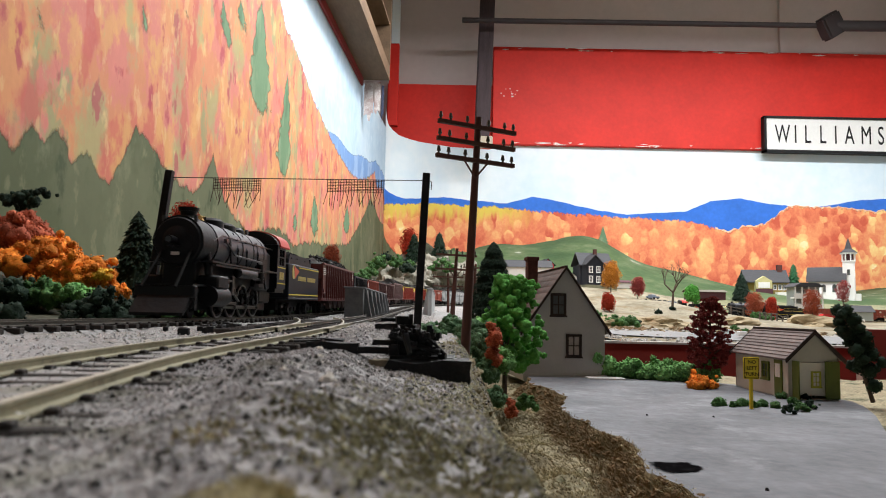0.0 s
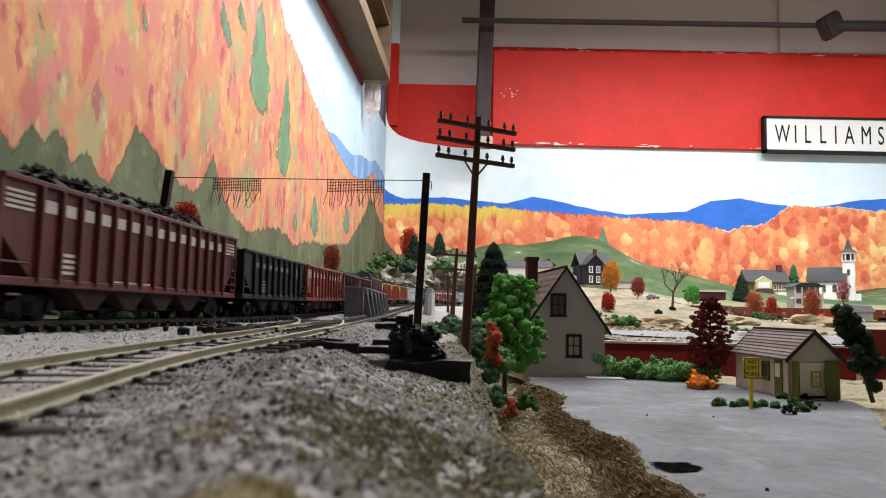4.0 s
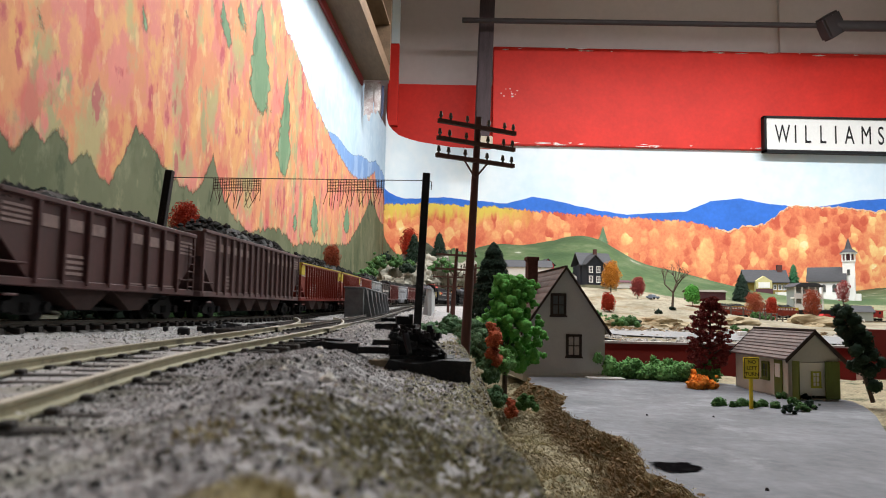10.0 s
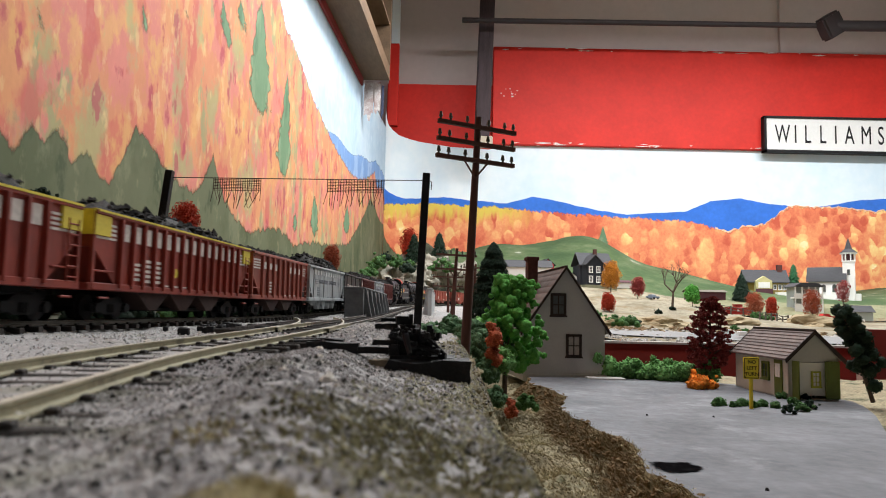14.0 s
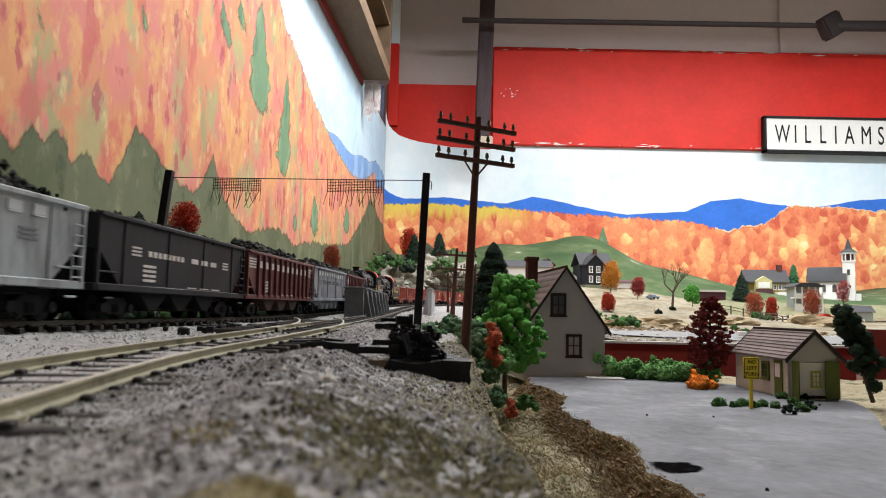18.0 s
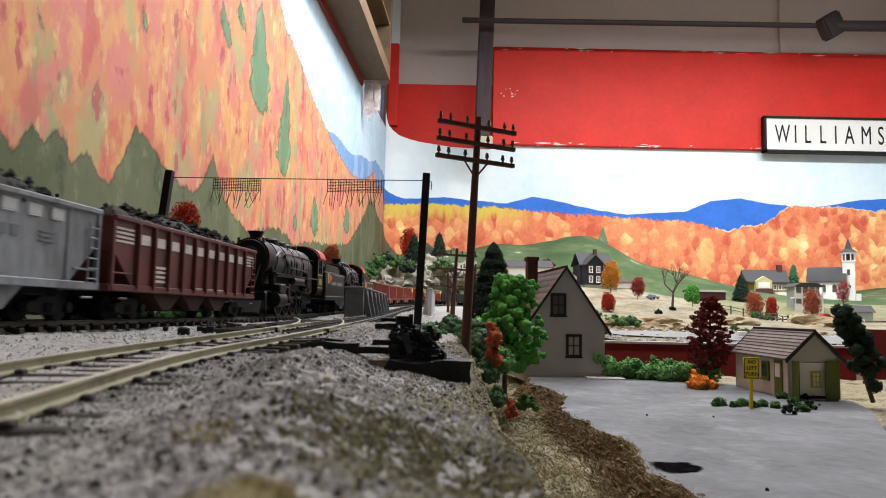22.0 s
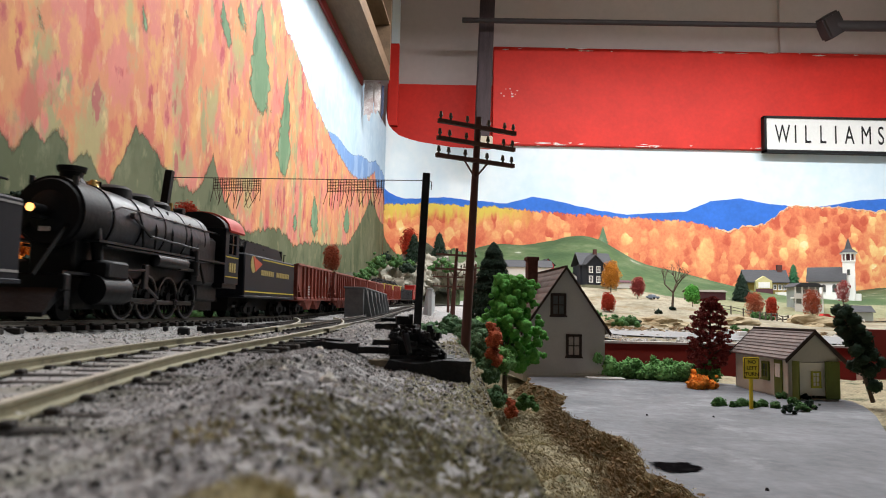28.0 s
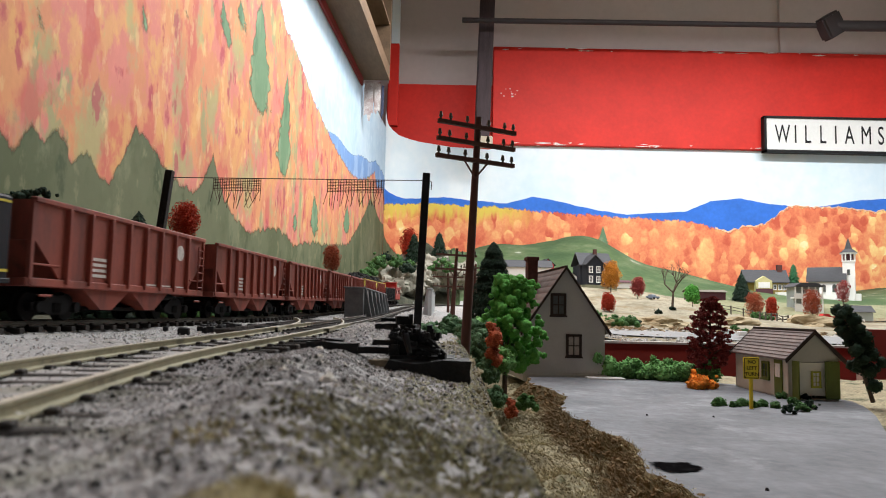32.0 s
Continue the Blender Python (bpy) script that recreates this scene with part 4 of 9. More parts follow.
            for k in range(3):
                for x in (-post * 0.9, post * 0.76):
                    box(bm, x, x + post * 0.13, yy, yy + s * 0.0003, zt - 0.0035 + k * 0.0015, zt - 0.0027 + k * 0.0015)
        elif words[0]:
            word(0, words[0], zt + 0.0015, word_h)
            word(ribs - 1 - words[1], words[1], zt + 0.0015, word_h)
        if stripes and not smooth:
            for k in range(4):
                for d in (-1, 1):
                    a, b_ = d * (post + 0.003), d * (e - 0.002)
                    box(bm, min(a, b_), max(a, b_), yy, yy + s * 0.0003, z1 - 0.0045 - k * 0.0017, z1 - 0.0036 - k * 0.0017)
        for k in range(4):
            cx = s * (post - cell * 1.5)
            box(bm, cx - cell * 0.38, cx + cell * 0.38, yy, yy + s * 0.0003, z0 + 0.0035 + k * 0.002, z0 + 0.0046 + k * 0.002)
        for k in (4, 5, 6):
            cx = s * (post - cell * (k + 0.5))
            box(bm, cx - cell * 0.35, cx + cell * 0.35, yy, yy + s * 0.0003, z0 + 0.002, z0 + 0.0026)
        if ends:
            for col in (2, 3):
                for k in range(5):
                    cx = s * (post - cell * (col + 0.5))
                    box(bm, cx - cell * 0.36, cx + cell * 0.36 - s * 0.0004 * (k % 2), yy, yy + s * 0.0003, z0 + 0.0030 + k * 0.0021, z0 + 0.0042 + k * 0.0021)
            part("gold_disc", rod(B(), (s * (post - cell * 5.5), yy, z0 + 0.0085), (s * (post - cell * 5.5), yy + s * 0.0003, z0 + 0.0085), 0.0021, seg=16), ends, car, "small gold disc")
        if s > 0:
            blocks(bm, let, car, "worn lettering block")
        else:
            bm.free()
        if disc:
            part("round_emblem", rod(B(), (-s * (post - cell * 0.5), yy, z1 - 0.0085), (-s * (post - cell * 0.5), yy + s * 0.0003, z1 - 0.0085), 0.0036, seg=20), let, car, "round pale emblem")
    # slope sheets, ends, hopper bays
    for d in (-1, 1):
        bm = B()
        prism(bm, [(d * e, z1 - 0.006), (d * (e - 0.001), z1 - 0.006), (d * (post - 0.004), z0 - 0.001), (d * (post - 0.002), z0 - 0.001)], "y", -half + 0.0013, half - 0.0013)
        part("slope_sheet", bm, paint, car)
        part("end_plate", box(B(), d * (e - 0.0008), d * e, -half + 0.0013, half - 0.0013, z1 - 0.013, z1), paint, car)
        part("end_sill", box(B(), d * (e - 0.002), d * (e + 0.002), -half, half, z0 - 0.0012, z0 + 0.0016, 0.0003), paint, car)
        part("coupler", box(B(), d * (e + 0.002), d * (e + 0.0062), -0.0015, 0.0015, 0.0075, 0.011, 0.0005), C_IRON, car)
        part("brake_wheel", rod(B(), (d * (e + 0.0015), 0.006, z1 - 0.006), (d * (e + 0.0023), 0.006, z1 - 0.006), 0.003, seg=14), C_IRON, car)
    if ends:
        for s in (-1, 1):
            part("top_stripe", box(B(), -e, e, s * half - 0.0003, s * half + 0.0014, z1 + 0.0002, z1 + 0.001), ends, car, "thin yellow top line")
        for d in (-1, 1):
            for s in (-1, 1):
                a, b_ = d * (e - 0.0105), d * (e + 0.0006)
                part("end_panel", box(B(), min(a, b_), max(a, b_), s * half - 0.0006, s * half + 0.0006, z1 - 0.0085, z1 + 0.0012), ends, car, "yellow end panel")
                part("end_panel", box(B(), min(b_, b_ + d * 0.0006), max(b_, b_ + d * 0.0006), -half, half, z1 - 0.0085, z1 + 0.001), ends, car, "yellow end panel") if s > 0 else None
    for i in range(bays):
        c = post * 0.72 * (2 * (i + 0.5) / bays - 1)
        w = post * 0.72 / bays * 0.95
        bm = B()
        prism(bm, [(c - w, z0 - 0.001), (c + w, z0 - 0.001), (c + w * 0.25, z0 - 0.0085), (c - w * 0.25, z0 - 0.0085)], "y", -half + 0.002, half - 0.002)
        # Bays take darker colours, standing in for the shade beneath the car.
        part("hopper_bay", bm, C_IRON if paint is C_DARK else C_UNDER if paint in (C_RED, C_MAROON, C_BROWN, C_DUST, C_SCARLET) and not disc else paint, car)
    part("centre_sill", box(B(), -e, e, -0.0022, 0.0022, 0.0095, 0.013), C_IRON, car)
    # Dark block added to fill the view under the car, as its shade.
    part("underframe_fill", box(box(B(), -e + 0.008, e - 0.008, -0.006, 0.006, 0.0045, 0.0095, 0.0006), -post * 0.5, post * 0.5, -0.0105, 0.0105, 0.0035, 0.0052, 0.0005), C_IRON, car)
    if coal:
        coal_heap(car, -e + 0.002, e - 0.002, half - 0.0014, z1 - 0.0022, coal * 1.6 + 0.0015, seed)
    else:
        part("inner_floor", box(B(), -post, post, -half + 0.0015, half - 0.0015, z0 + 0.001, z0 + 0.0025), paint, car)
    for d in (-1, 1):
        add_truck(car, d * (e - 0.021))
    return car


def gondola(label, L):
    car = thing("gondola_car", label, "gondola car", group="cars of the coal train")
    e = L / 2 - 0.004
    for s in (-1, 1):
        part("side_sheet", box(B(), -e, e, s * 0.0162, s * 0.0172, 0.011, 0.034), C_DARK, car)
        me = mesh_of(box(B(), -0.0009, 0.0009, -0.0005, 0.0013, 0.0112, 0.0338, 0.0002), "rib", C_DARK)
        for i in range(13):
            share("rib", me, car, pose(-e + 2 * e * i / 12, s * 0.017, 0, 0, 0, 0 if s > 0 else 180))
        part("end_plate", box(B(), s * (e - 0.001), s * e, -0.0162, 0.0162, 0.011, 0.034), C_DARK, car)
    part("floor_plate", box(B(), -e, e, -0.0162, 0.0162, 0.0095, 0.011), C_DARK, car)
    coal_heap(car, -e + 0.003, e - 0.003, 0.0155, 0.0305, 0.006, 77)
    for d in (-1, 1):
        add_truck(car, d * (e - 0.021))
    return car


def caboose(label, L):
    car = thing("caboose", label, "caboose", group="cars of the coal train")
    e = L / 2
    part("body", box(B(), -e + 0.012, e - 0.012, -0.0165, 0.0165, 0.012, 0.036, 0.0005), C_CABOOSE, car)
    part("roof", box(B(), -e + 0.002, e - 0.002, -0.0178, 0.0178, 0.036, 0.0378, 0.0006), C_CABOOSE, car)
    part("cupola", box(B(), -0.012, 0.014, -0.0135, 0.0135, 0.0378, 0.0475, 0.0005), C_CABOOSE, car)
    part("cupola_roof", box(B(), -0.0145, 0.0165, -0.015, 0.015, 0.0475, 0.0488, 0.0005), C_CABOOSE, car)
    for s in (-1, 1):
        part("round_emblem", rod(B(), (0.006, s * 0.0165, 0.026), (0.006, s * 0.0169, 0.026), 0.0042, seg=18), C_LET, car)
        for x in (-0.036, -0.014, 0.026):
            part("window", box(B(), x, x + 0.006, s * 0.0164, s * 0.0169, 0.024, 0.032), C_GLASS, car)
        part("end_platform", box(B(), s * e, s * (e - 0.012), -0.0155, 0.0155, 0.0105, 0.012), C_CABOOSE, car)
        part("end_rail", rod(rod(B(), (s * (e - 0.001), -0.0145, 0.012), (s * (e - 0.001), -0.0145, 0.036), 0.0005, seg=6), (s * (e - 0.001), 0.0145, 0.012), (s * (e - 0.001), 0.0145, 0.036), 0.0005, seg=6), C_LET, car)
        part("lit_pane", box(B(), s * (e - 0.012), s * (e - 0.0115), -0.003, 0.003, 0.016, 0.032), C_LET, car, "pale end door")
        add_truck(car, s * (e - 0.026))
    return car


DRIVERS = []
RODS = []


def engine(label, L, lit, seed):
    """A consolidation: eight drivers, two pilot wheels. Front at +x."""
    eng = thing("steam_locomotive", label, "steam locomotive", group="steam engines of the coal train")
    f = L / 2
    ax, r = 0.0398, 0.0133
    x_sb, x_fb = f - 0.017, -f + 0.040
    part("boiler", rod(B(), (x_fb, 0, ax), (x_sb - 0.018, 0, ax), r * 1.03, r, 56), C_LOCOG, eng, smooth=False)
    part("smokebox", rod(B(), (x_sb - 0.018, 0, ax), (x_sb, 0, ax), r * 1.02, seg=56), C_SOOT, eng)
    sbf = part("smokebox_door", rod(rod(B(), (x_sb, 0, ax), (x_sb + 0.0012, 0, ax), r * 0.95, r * 0.9, 24), (x_sb + 0.001, 0, ax), (x_sb + 0.0026, 0, ax), r * 0.62, r * 0.45, 20), C_SOOT, eng)
    hl = box(rod(B(), (x_sb + 0.004, 0, ax + 0.0), (x_sb + 0.0115, 0, ax + 0.0), 0.0018, 0.0020, 16), x_sb, x_sb + 0.009, -0.002, 0.002, ax - 0.0034, ax - 0.0024)
    part("headlight", hl, C_LOCO, eng)
    part("headlight_lens", rod(B(), (x_sb + 0.0115, 0, ax), (x_sb + 0.0119, 0, ax), 0.0015, seg=16), C_GLOW if lit else C_STEEL, eng, "lit warm headlight" if lit else "unlit headlight")
    for i in range(5):
        x = x_fb + 0.006 + (x_sb - 0.02 - x_fb - 0.006) * i / 4
        part("boiler_band", rod(B(), (x - 0.0005, 0, ax), (x + 0.0005, 0, ax), r * 1.045, seg=56), C_LOCO, eng)
    part("smokestack", rod(rod(rod(B(), (x_sb - 0.0115, 0, ax + r * 0.9), (x_sb - 0.0115, 0, 0.0575), 0.0040, 0.0044, 18), (x_sb - 0.0115, 0, 0.0567), (x_sb - 0.0115, 0, 0.0587), 0.0050, 0.0056, 18), (x_sb - 0.0115, 0, ax + r * 0.85), (x_sb - 0.0115, 0, ax + r * 1.1), 0.0062, 0.0042, 18), C_SOOT, eng)
    bell = part("bell", rod(rod(B(), (x_sb - 0.0265, 0, 0.0535), (x_sb - 0.0265, 0, 0.0565), 0.0024, 0.0012, 14), (x_sb - 0.0265, -0.003, 0.0555), (x_sb - 0.0265, 0.003, 0.0555), 0.0005, seg=6), C_BRASS, eng, "small brass bell")
    part("bell_bracket", rod(rod(B(), (x_sb - 0.0265, -0.003, 0.051), (x_sb - 0.0265, -0.003, 0.0558), 0.0005, seg=6), (x_sb - 0.0265, 0.003, 0.051), (x_sb - 0.0265, 0.003, 0.0558), 0.0005, seg=6), C_IRON, bell)
    for x, rr, hh in ((x_sb - 0.042, 0.0078, 0.0572), (x_sb - 0.061, 0.0082, 0.0566), (x_sb - 0.081, 0.0068, 0.0562)):
        bm = rod(B(), (x, 0, ax + r * 0.8), (x, 0, hh - 0.002), rr, rr * 0.95, 18)
        rod(bm, (x, 0, hh - 0.002), (x, 0, hh - 0.0006), rr * 0.95, rr * 0.72, 18)
        rod(bm, (x, 0, hh - 0.0006), (x, 0, hh), rr * 0.72, rr * 0.3, 18)
        part("steam_dome", bm, C_SOOT, eng)
    part("whistle", rod(B(), (x_sb - 0.0905, 0.003, ax + r), (x_sb - 0.0905, 0.003, 0.057), 0.0009, seg=8), C_BRASS, eng)
    part("firebox", box(B(), -f + 0.03, x_fb + 0.016, -0.0135, 0.0135, 0.017, 0.043, 0.002), C_LOCO, eng)
    # cab
    cx0, cx1 = -f + 0.006, -f + 0.0265
    for s in (-1, 1):
        bm = B()
        y = s * 0.0165
        box(bm, cx0, cx1, y - 0.0006, y + 0.0006, 0.019, 0.0355)
        box(bm, cx0, cx0 + 0.004, y - 0.0006, y + 0.0006, 0.0355, 0.049)
        box(bm, cx1 - 0.005, cx1, y - 0.0006, y + 0.0006, 0.0355, 0.049)
        box(bm, cx0, cx1, y - 0.0006, y + 0.0006, 0.0465, 0.0495)
        side = part("cab_side", bm, C_TENDER, eng)
        part("cab_window", box(B(), cx0 + 0.0042, cx1 - 0.0052, y - s * 0.0008, y - s * 0.0003, 0.0357, 0.0463), C_GLASS, side)
        part("window_bar", box(box(B(), cx0 + 0.004, cx1 - 0.005, y - 0.0003, y + s * 0.0007, 0.0408, 0.0414), (cx0 + cx1) / 2 - 0.0004, (cx0 + cx1) / 2 + 0.0004, y - 0.0003, y + s * 0.0007, 0.0356, 0.0466), C_TENDER, side)
        for z in (0.0225, 0.0335):
            part("lining", box(B(), cx0 + 0.001, cx1 - 0.001, y + s * 0.0006, y + s * 0.0009, z, z + 0.0006), C_YEL, side, "thin yellow line")
        blocks(bars(B(), cx0 + 0.005, y + s * 0.0006, 0.0255, 0.0105, 0.0052, 3, 0.3, s), C_GOLD, side, "gold number block")
    part("cab_front", box(B(), cx1 - 0.001, cx1, -0.016, 0.016, 0.03, 0.052), C_LOCO, eng)
    part("cab_floor", box(B(), cx0, cx1, -0.016, 0.016, 0.0165, 0.019), C_LOCO, eng)
    bm = B()
    arch = [(-0.0185, 0.0485)] + [(0.0178 * math.sin(a), 0.0495 + 0.0095 * math.cos(a)) for a in np.linspace(-1.5, 1.5, 13)] + [(0.0185, 0.0485)]
    inner = [(p[0] * 0.95, p[1] - 0.0009) for p in reversed(arch)]
    prism(bm, arch + inner, "x", cx0 - 0.0055, cx1 - 0.0035)
    part("cab_roof", bm, C_ROOF, eng, "red painted cab roof")
    part("cab_arch", prism(B(), [(0.0172 * math.sin(a), 0.0485 + 0.0095 * math.cos(a)) for a in np.linspace(-1.5, 1.5, 13)], "x", cx1 - 0.0034, cx1 + 0.002), C_LOCO, eng)
    for s in (-1, 1):
        y = s * 0.0145
        part("running_board", box(B(), cx1, x_sb - 0.004, s * 0.0105, s * 0.0172, 0.0292, 0.0302), C_LOCO, eng)
        bm = rod(B(), (cx1, s * 0.0131, 0.0455), (x_sb - 0.026, s * 0.0131, 0.0455), 0.0004, seg=6)
        for i in range(5):
            x = cx1 + 0.006 + i * 0.016
            rod(bm, (x, s * 0.0115, 0.0455), (x, s * 0.0135, 0.0455), 0.0007, seg=6)
        rod(bm, (x_sb - 0.026, s * 0.0131, 0.0455), (x_sb - 0.012, s * 0.0131, 0.0405), 0.0004, seg=6)
        part("handrail", bm, C_STEEL, eng)
        part("air_tank", rod(rod(B(), (-0.012, s * 0.0155, 0.0258), (0.018, s * 0.0155, 0.0258), 0.0028, seg=14), (0.018, s * 0.0155, 0.0258), (0.0188, s * 0.0155, 0.0258), 0.0028, 0.0016, 14), C_LOCO, eng)
        bm = rod(B(), (x_sb - 0.024, y + s * 0.001, 0.0115), (x_sb - 0.004, y + s * 0.001, 0.0115), 0.0055, seg=20)
        box(bm, x_sb - 0.022, x_sb - 0.006, y - s * 0.006, y + s * 0.0055, 0.0155, 0.0225, 0.001)
        part("cylinder", bm, C_SOOT, eng)
        part("steam_pipe", rod(B(), (x_sb - 0.012, s * 0.0125, 0.022), (x_sb - 0.012, s * 0.0105, 0.036), 0.0022, seg=10), C_LOCO, eng)
        part("smokebox_brace", rod(B(), (x_sb + 0.0, s * 0.0075, 0.036), (x_sb + 0.02, s * 0.0085, 0.0155), 0.0007, seg=6), C_IRON, eng)
        part("injector_pipe", rod(rod(B(), (-0.03, s * 0.0155, 0.0275), (0.0, s * 0.0155, 0.0275), 0.0006, seg=6), (-0.03, s * 0.0155, 0.0275), (-0.036, s * 0.0155, 0.018), 0.0006, seg=6), C_IRON, eng)
        if s > 0:
            bm = rod(B(), (-0.022, 0.016, 0.021), (-0.022, 0.016, 0.028), 0.0026, seg=12)
            rod(bm, (-0.022, 0.016, 0.0282), (-0.022, 0.016, 0.033), 0.0022, seg=12)
            part("air_pump", bm, C_LOCO, eng)
    part("frame", box(B(), -f + 0.012, f - 0.012, -0.0045, 0.0045, 0.004, 0.0165), C_LOCO, eng)
    part("boiler_saddle", box(B(), cx1, x_sb - 0.002, -0.0088, 0.0088, 0.0165, 0.031, 0.001), C_LOCO, eng)
    part("ash_pan", box(B(), -f + 0.02, -0.039, -0.0105, 0.0105, 0.009, 0.019, 0.001), C_LOCO, eng)
    part("generator", rod(B(), (x_fb + 0.012, -0.003, ax + r + 0.0015), (x_fb + 0.012, 0.004, ax + r + 0.0015), 0.0018, seg=12), C_LOCO, eng)
    part("marker_lamp", rod(rod(B(), (x_sb - 0.001, 0.0085, ax + 0.010), (x_sb - 0.001, 0.0085, ax + 0.0135), 0.0011, seg=8), (x_sb - 0.001, -0.0085, ax + 0.010), (x_sb - 0.001, -0.0085, ax + 0.0135), 0.0011, seg=8), C_STEEL, eng)
    part("number_plate", box(B(), x_sb + 0.0026, x_sb + 0.003, -0.0022, 0.0022, ax - 0.0075, ax - 0.0058), C_LET, eng, "small pale plate")
    for s in (-1, 1):
        for k, (xa, za, xb, zb) in enumerate(((-0.004, 0.050, 0.0, 0.030), (0.012, 0.050, 0.016, 0.030), (-0.024, 0.047, -0.022, 0.033), (0.028, 0.046, 0.026, 0.030))):
            bm = B()
            ya = s * math.sqrt(max(0.0, (r * 1.04) ** 2 - (za - ax) ** 2))
            rod(bm, (xa, ya, za), ((xa + xb) / 2, s * (r + 0.0006), ax), 0.0005, seg=5)
            rod(bm, ((xa + xb) / 2, s * (r + 0.0006), ax), (xb, s * (r + 0.001), zb), 0.0005, seg=5)
            part("sand_pipe", bm, C_LOCO, eng)
        bm = rod(B(), (0.036, s * (r + 0.0002), ax + 0.003), (0.036, s * (r + 0.0022), ax + 0.003), 0.0014, seg=8)
        rod(bm, (0.036, s * (r + 0.001), ax + 0.003), (0.020, s * (r + 0.001), ax - 0.004), 0.0006, seg=5)
        rod(bm, (0.020, s * (r + 0.001), ax - 0.004), (-0.03, s * (r + 0.001), ax - 0.005), 0.0006, seg=5)
        part("check_valve", bm, C_STEEL, eng)
        bm = box(B(), 0.022, 0.0255, s * 0.0135, s * 0.0155, 0.013, 0.0235, 0.0004)
        rod(bm, (0.0235, s * 0.0148, 0.021), (x_sb - 0.02, s * 0.0148, 0.0195), 0.0007, seg=6)
        rod(bm, (0.0235, s * 0.0148, 0.0145), (0.0125, s * 0.0148, 0.0095), 0.0007, seg=6)
        rod(bm, (x_sb - 0.031, s * 0.0148, 0.0105), (x_sb - 0.028, s * 0.0148, 0.020), 0.0006, seg=6)
        part("valve_gear", bm, C_STEEL, eng, "bright steel valve gear")
        bm = B()
        for x in (0.0228, 0.0023, -0.0183):
            box(bm, x - 0.0012, x + 0.0012, s * 0.0072, s * 0.0105, 0.004, 0.013, 0.0004)
        part("brake_shoe", bm, C_IRON, eng)
        part("step", box(box(B(), f - 0.0075, f - 0.0045, s * 0.0135, s * 0.0155, 0.004, 0.0052), f - 0.0075, f - 0.0045, s * 0.0148, s * 0.0155, 0.004, 0.0105), C_LOCO, eng)
        part("cab_step", box(B(), cx0 + 0.001, cx0 + 0.006, s * 0.0145, s * 0.0165, 0.006, 0.0075), C_LOCO, eng)
        part("underboard_pipe", rod(rod(B(), (-0.034, s * 0.0165, 0.0283), (x_sb - 0.01, s * 0.0165, 0.0283), 0.0006, seg=6), (-0.02, s * 0.0165, 0.0235), (-0.005, s * 0.0165, 0.0235), 0.0008, seg=6), C_LOCO, eng)
    bm = B()
    prism(bm, [(f - 0.006, 0.0085), (f + 0.004, 0.0015), (f + 0.004, 0.003), (f - 0.004, 0.0115)], "y", -0.0135, 0.0135)
    part("pilot", bm, C_SOOT, eng)
    part("pilot_beam", box(B(), f - 0.008, f - 0.004, -0.0155, 0.0155, 0.0105, 0.0165, 0.0005), C_LOCO, eng)
    part("front_deck", box(B(), x_sb - 0.004, f - 0.004, -0.0145, 0.0145, 0.0165, 0.0175), C_LOCO, eng)
    part("coupler", box(B(), -f - 0.004, -f + 0.012, -0.0015, 0.0015, 0.009, 0.0115), C_IRON, eng)
    share("pilot_wheelset", W_CAR, eng, pose(f - 0.014, 0, 0.0048))
    # drivers with spokes, counterweight and crank pin
    R = 0.0098
    def driver_mesh():
        bm = B()
        rod(bm, (0, -0.009, 0), (0, 0.009, 0), 0.0014, seg=8)
        for s in (-1, 1):
            for k in range(24):
                a0, a1 = 2 * math.pi * k / 24, 2 * math.pi * (k + 1) / 24
                q = [(R * math.cos(a0), R * math.sin(a0)), (R * math.cos(a1), R * math.sin(a1)), ((R - 0.0016) * math.cos(a1), (R - 0.0016) * math.sin(a1)), ((R - 0.0016) * math.cos(a0), (R - 0.0016) * math.sin(a0))]
                prism(bm, q, "y", s * 0.0075, s * 0.0098)
            for k in range(10):
                a = 2 * math.pi * k / 10
                rod(bm, (0.001 * math.cos(a), s * 0.0088, 0.001 * math.sin(a)), ((R - 0.001) * math.cos(a), s * 0.0088, (R - 0.001) * math.sin(a)), 0.0005, seg=5)
            rod(bm, (0, s * 0.0078, 0), (0, s * 0.0103, 0), 0.0022, seg=12)
            prism(bm, [(-0.003, 0.0045), (0.003, 0.0045), (0.0022, 0.0068), (-0.0022, 0.0068)], "y", s * 0.0078, s * 0.0096)
            rod(bm, (0, s * 0.0098, -0.0038), (0, s * 0.013, -0.0038), 0.0011, seg=8)
        return mesh_of(bm, "driver", C_IRON)

    def tyre_mesh():
        bm = B()
        for s in (-1, 1):
            for k in range(32):
                a0, a1 = 2 * math.pi * k / 32, 2 * math.pi * (k + 1) / 32
                q = [(c * math.cos(a), c * math.sin(a)) for c, a in ((R + 0.0001, a0), (R + 0.0001, a1), (R - 0.0007, a1), (R - 0.0007, a0))]
                prism(bm, q, "y", s * 0.0092, s * 0.0102)
        return mesh_of(bm, "tyre", C_TYRE)
    me, tyre = driver_mesh(), tyre_mesh()
    axles = [0.033, 0.0125, -0.008, -0.0285]
    for x in axles:
        d = share("driver", me, eng, pose(x, 0, R))
        share("tyre", tyre, d, Matrix())
        DRIVERS.append((d, eng, x, R))
    for s in (-1, 1):
        bm = box(B(), axles[-1] - 0.0015, axles[0] + 0.0015, s * 0.0113, s * 0.0123, -0.001, 0.001, 0.0003)
        for x in axles:
            rod(bm, (x, s * 0.0108, 0), (x, s * 0.0128, 0), 0.0018, seg=10)
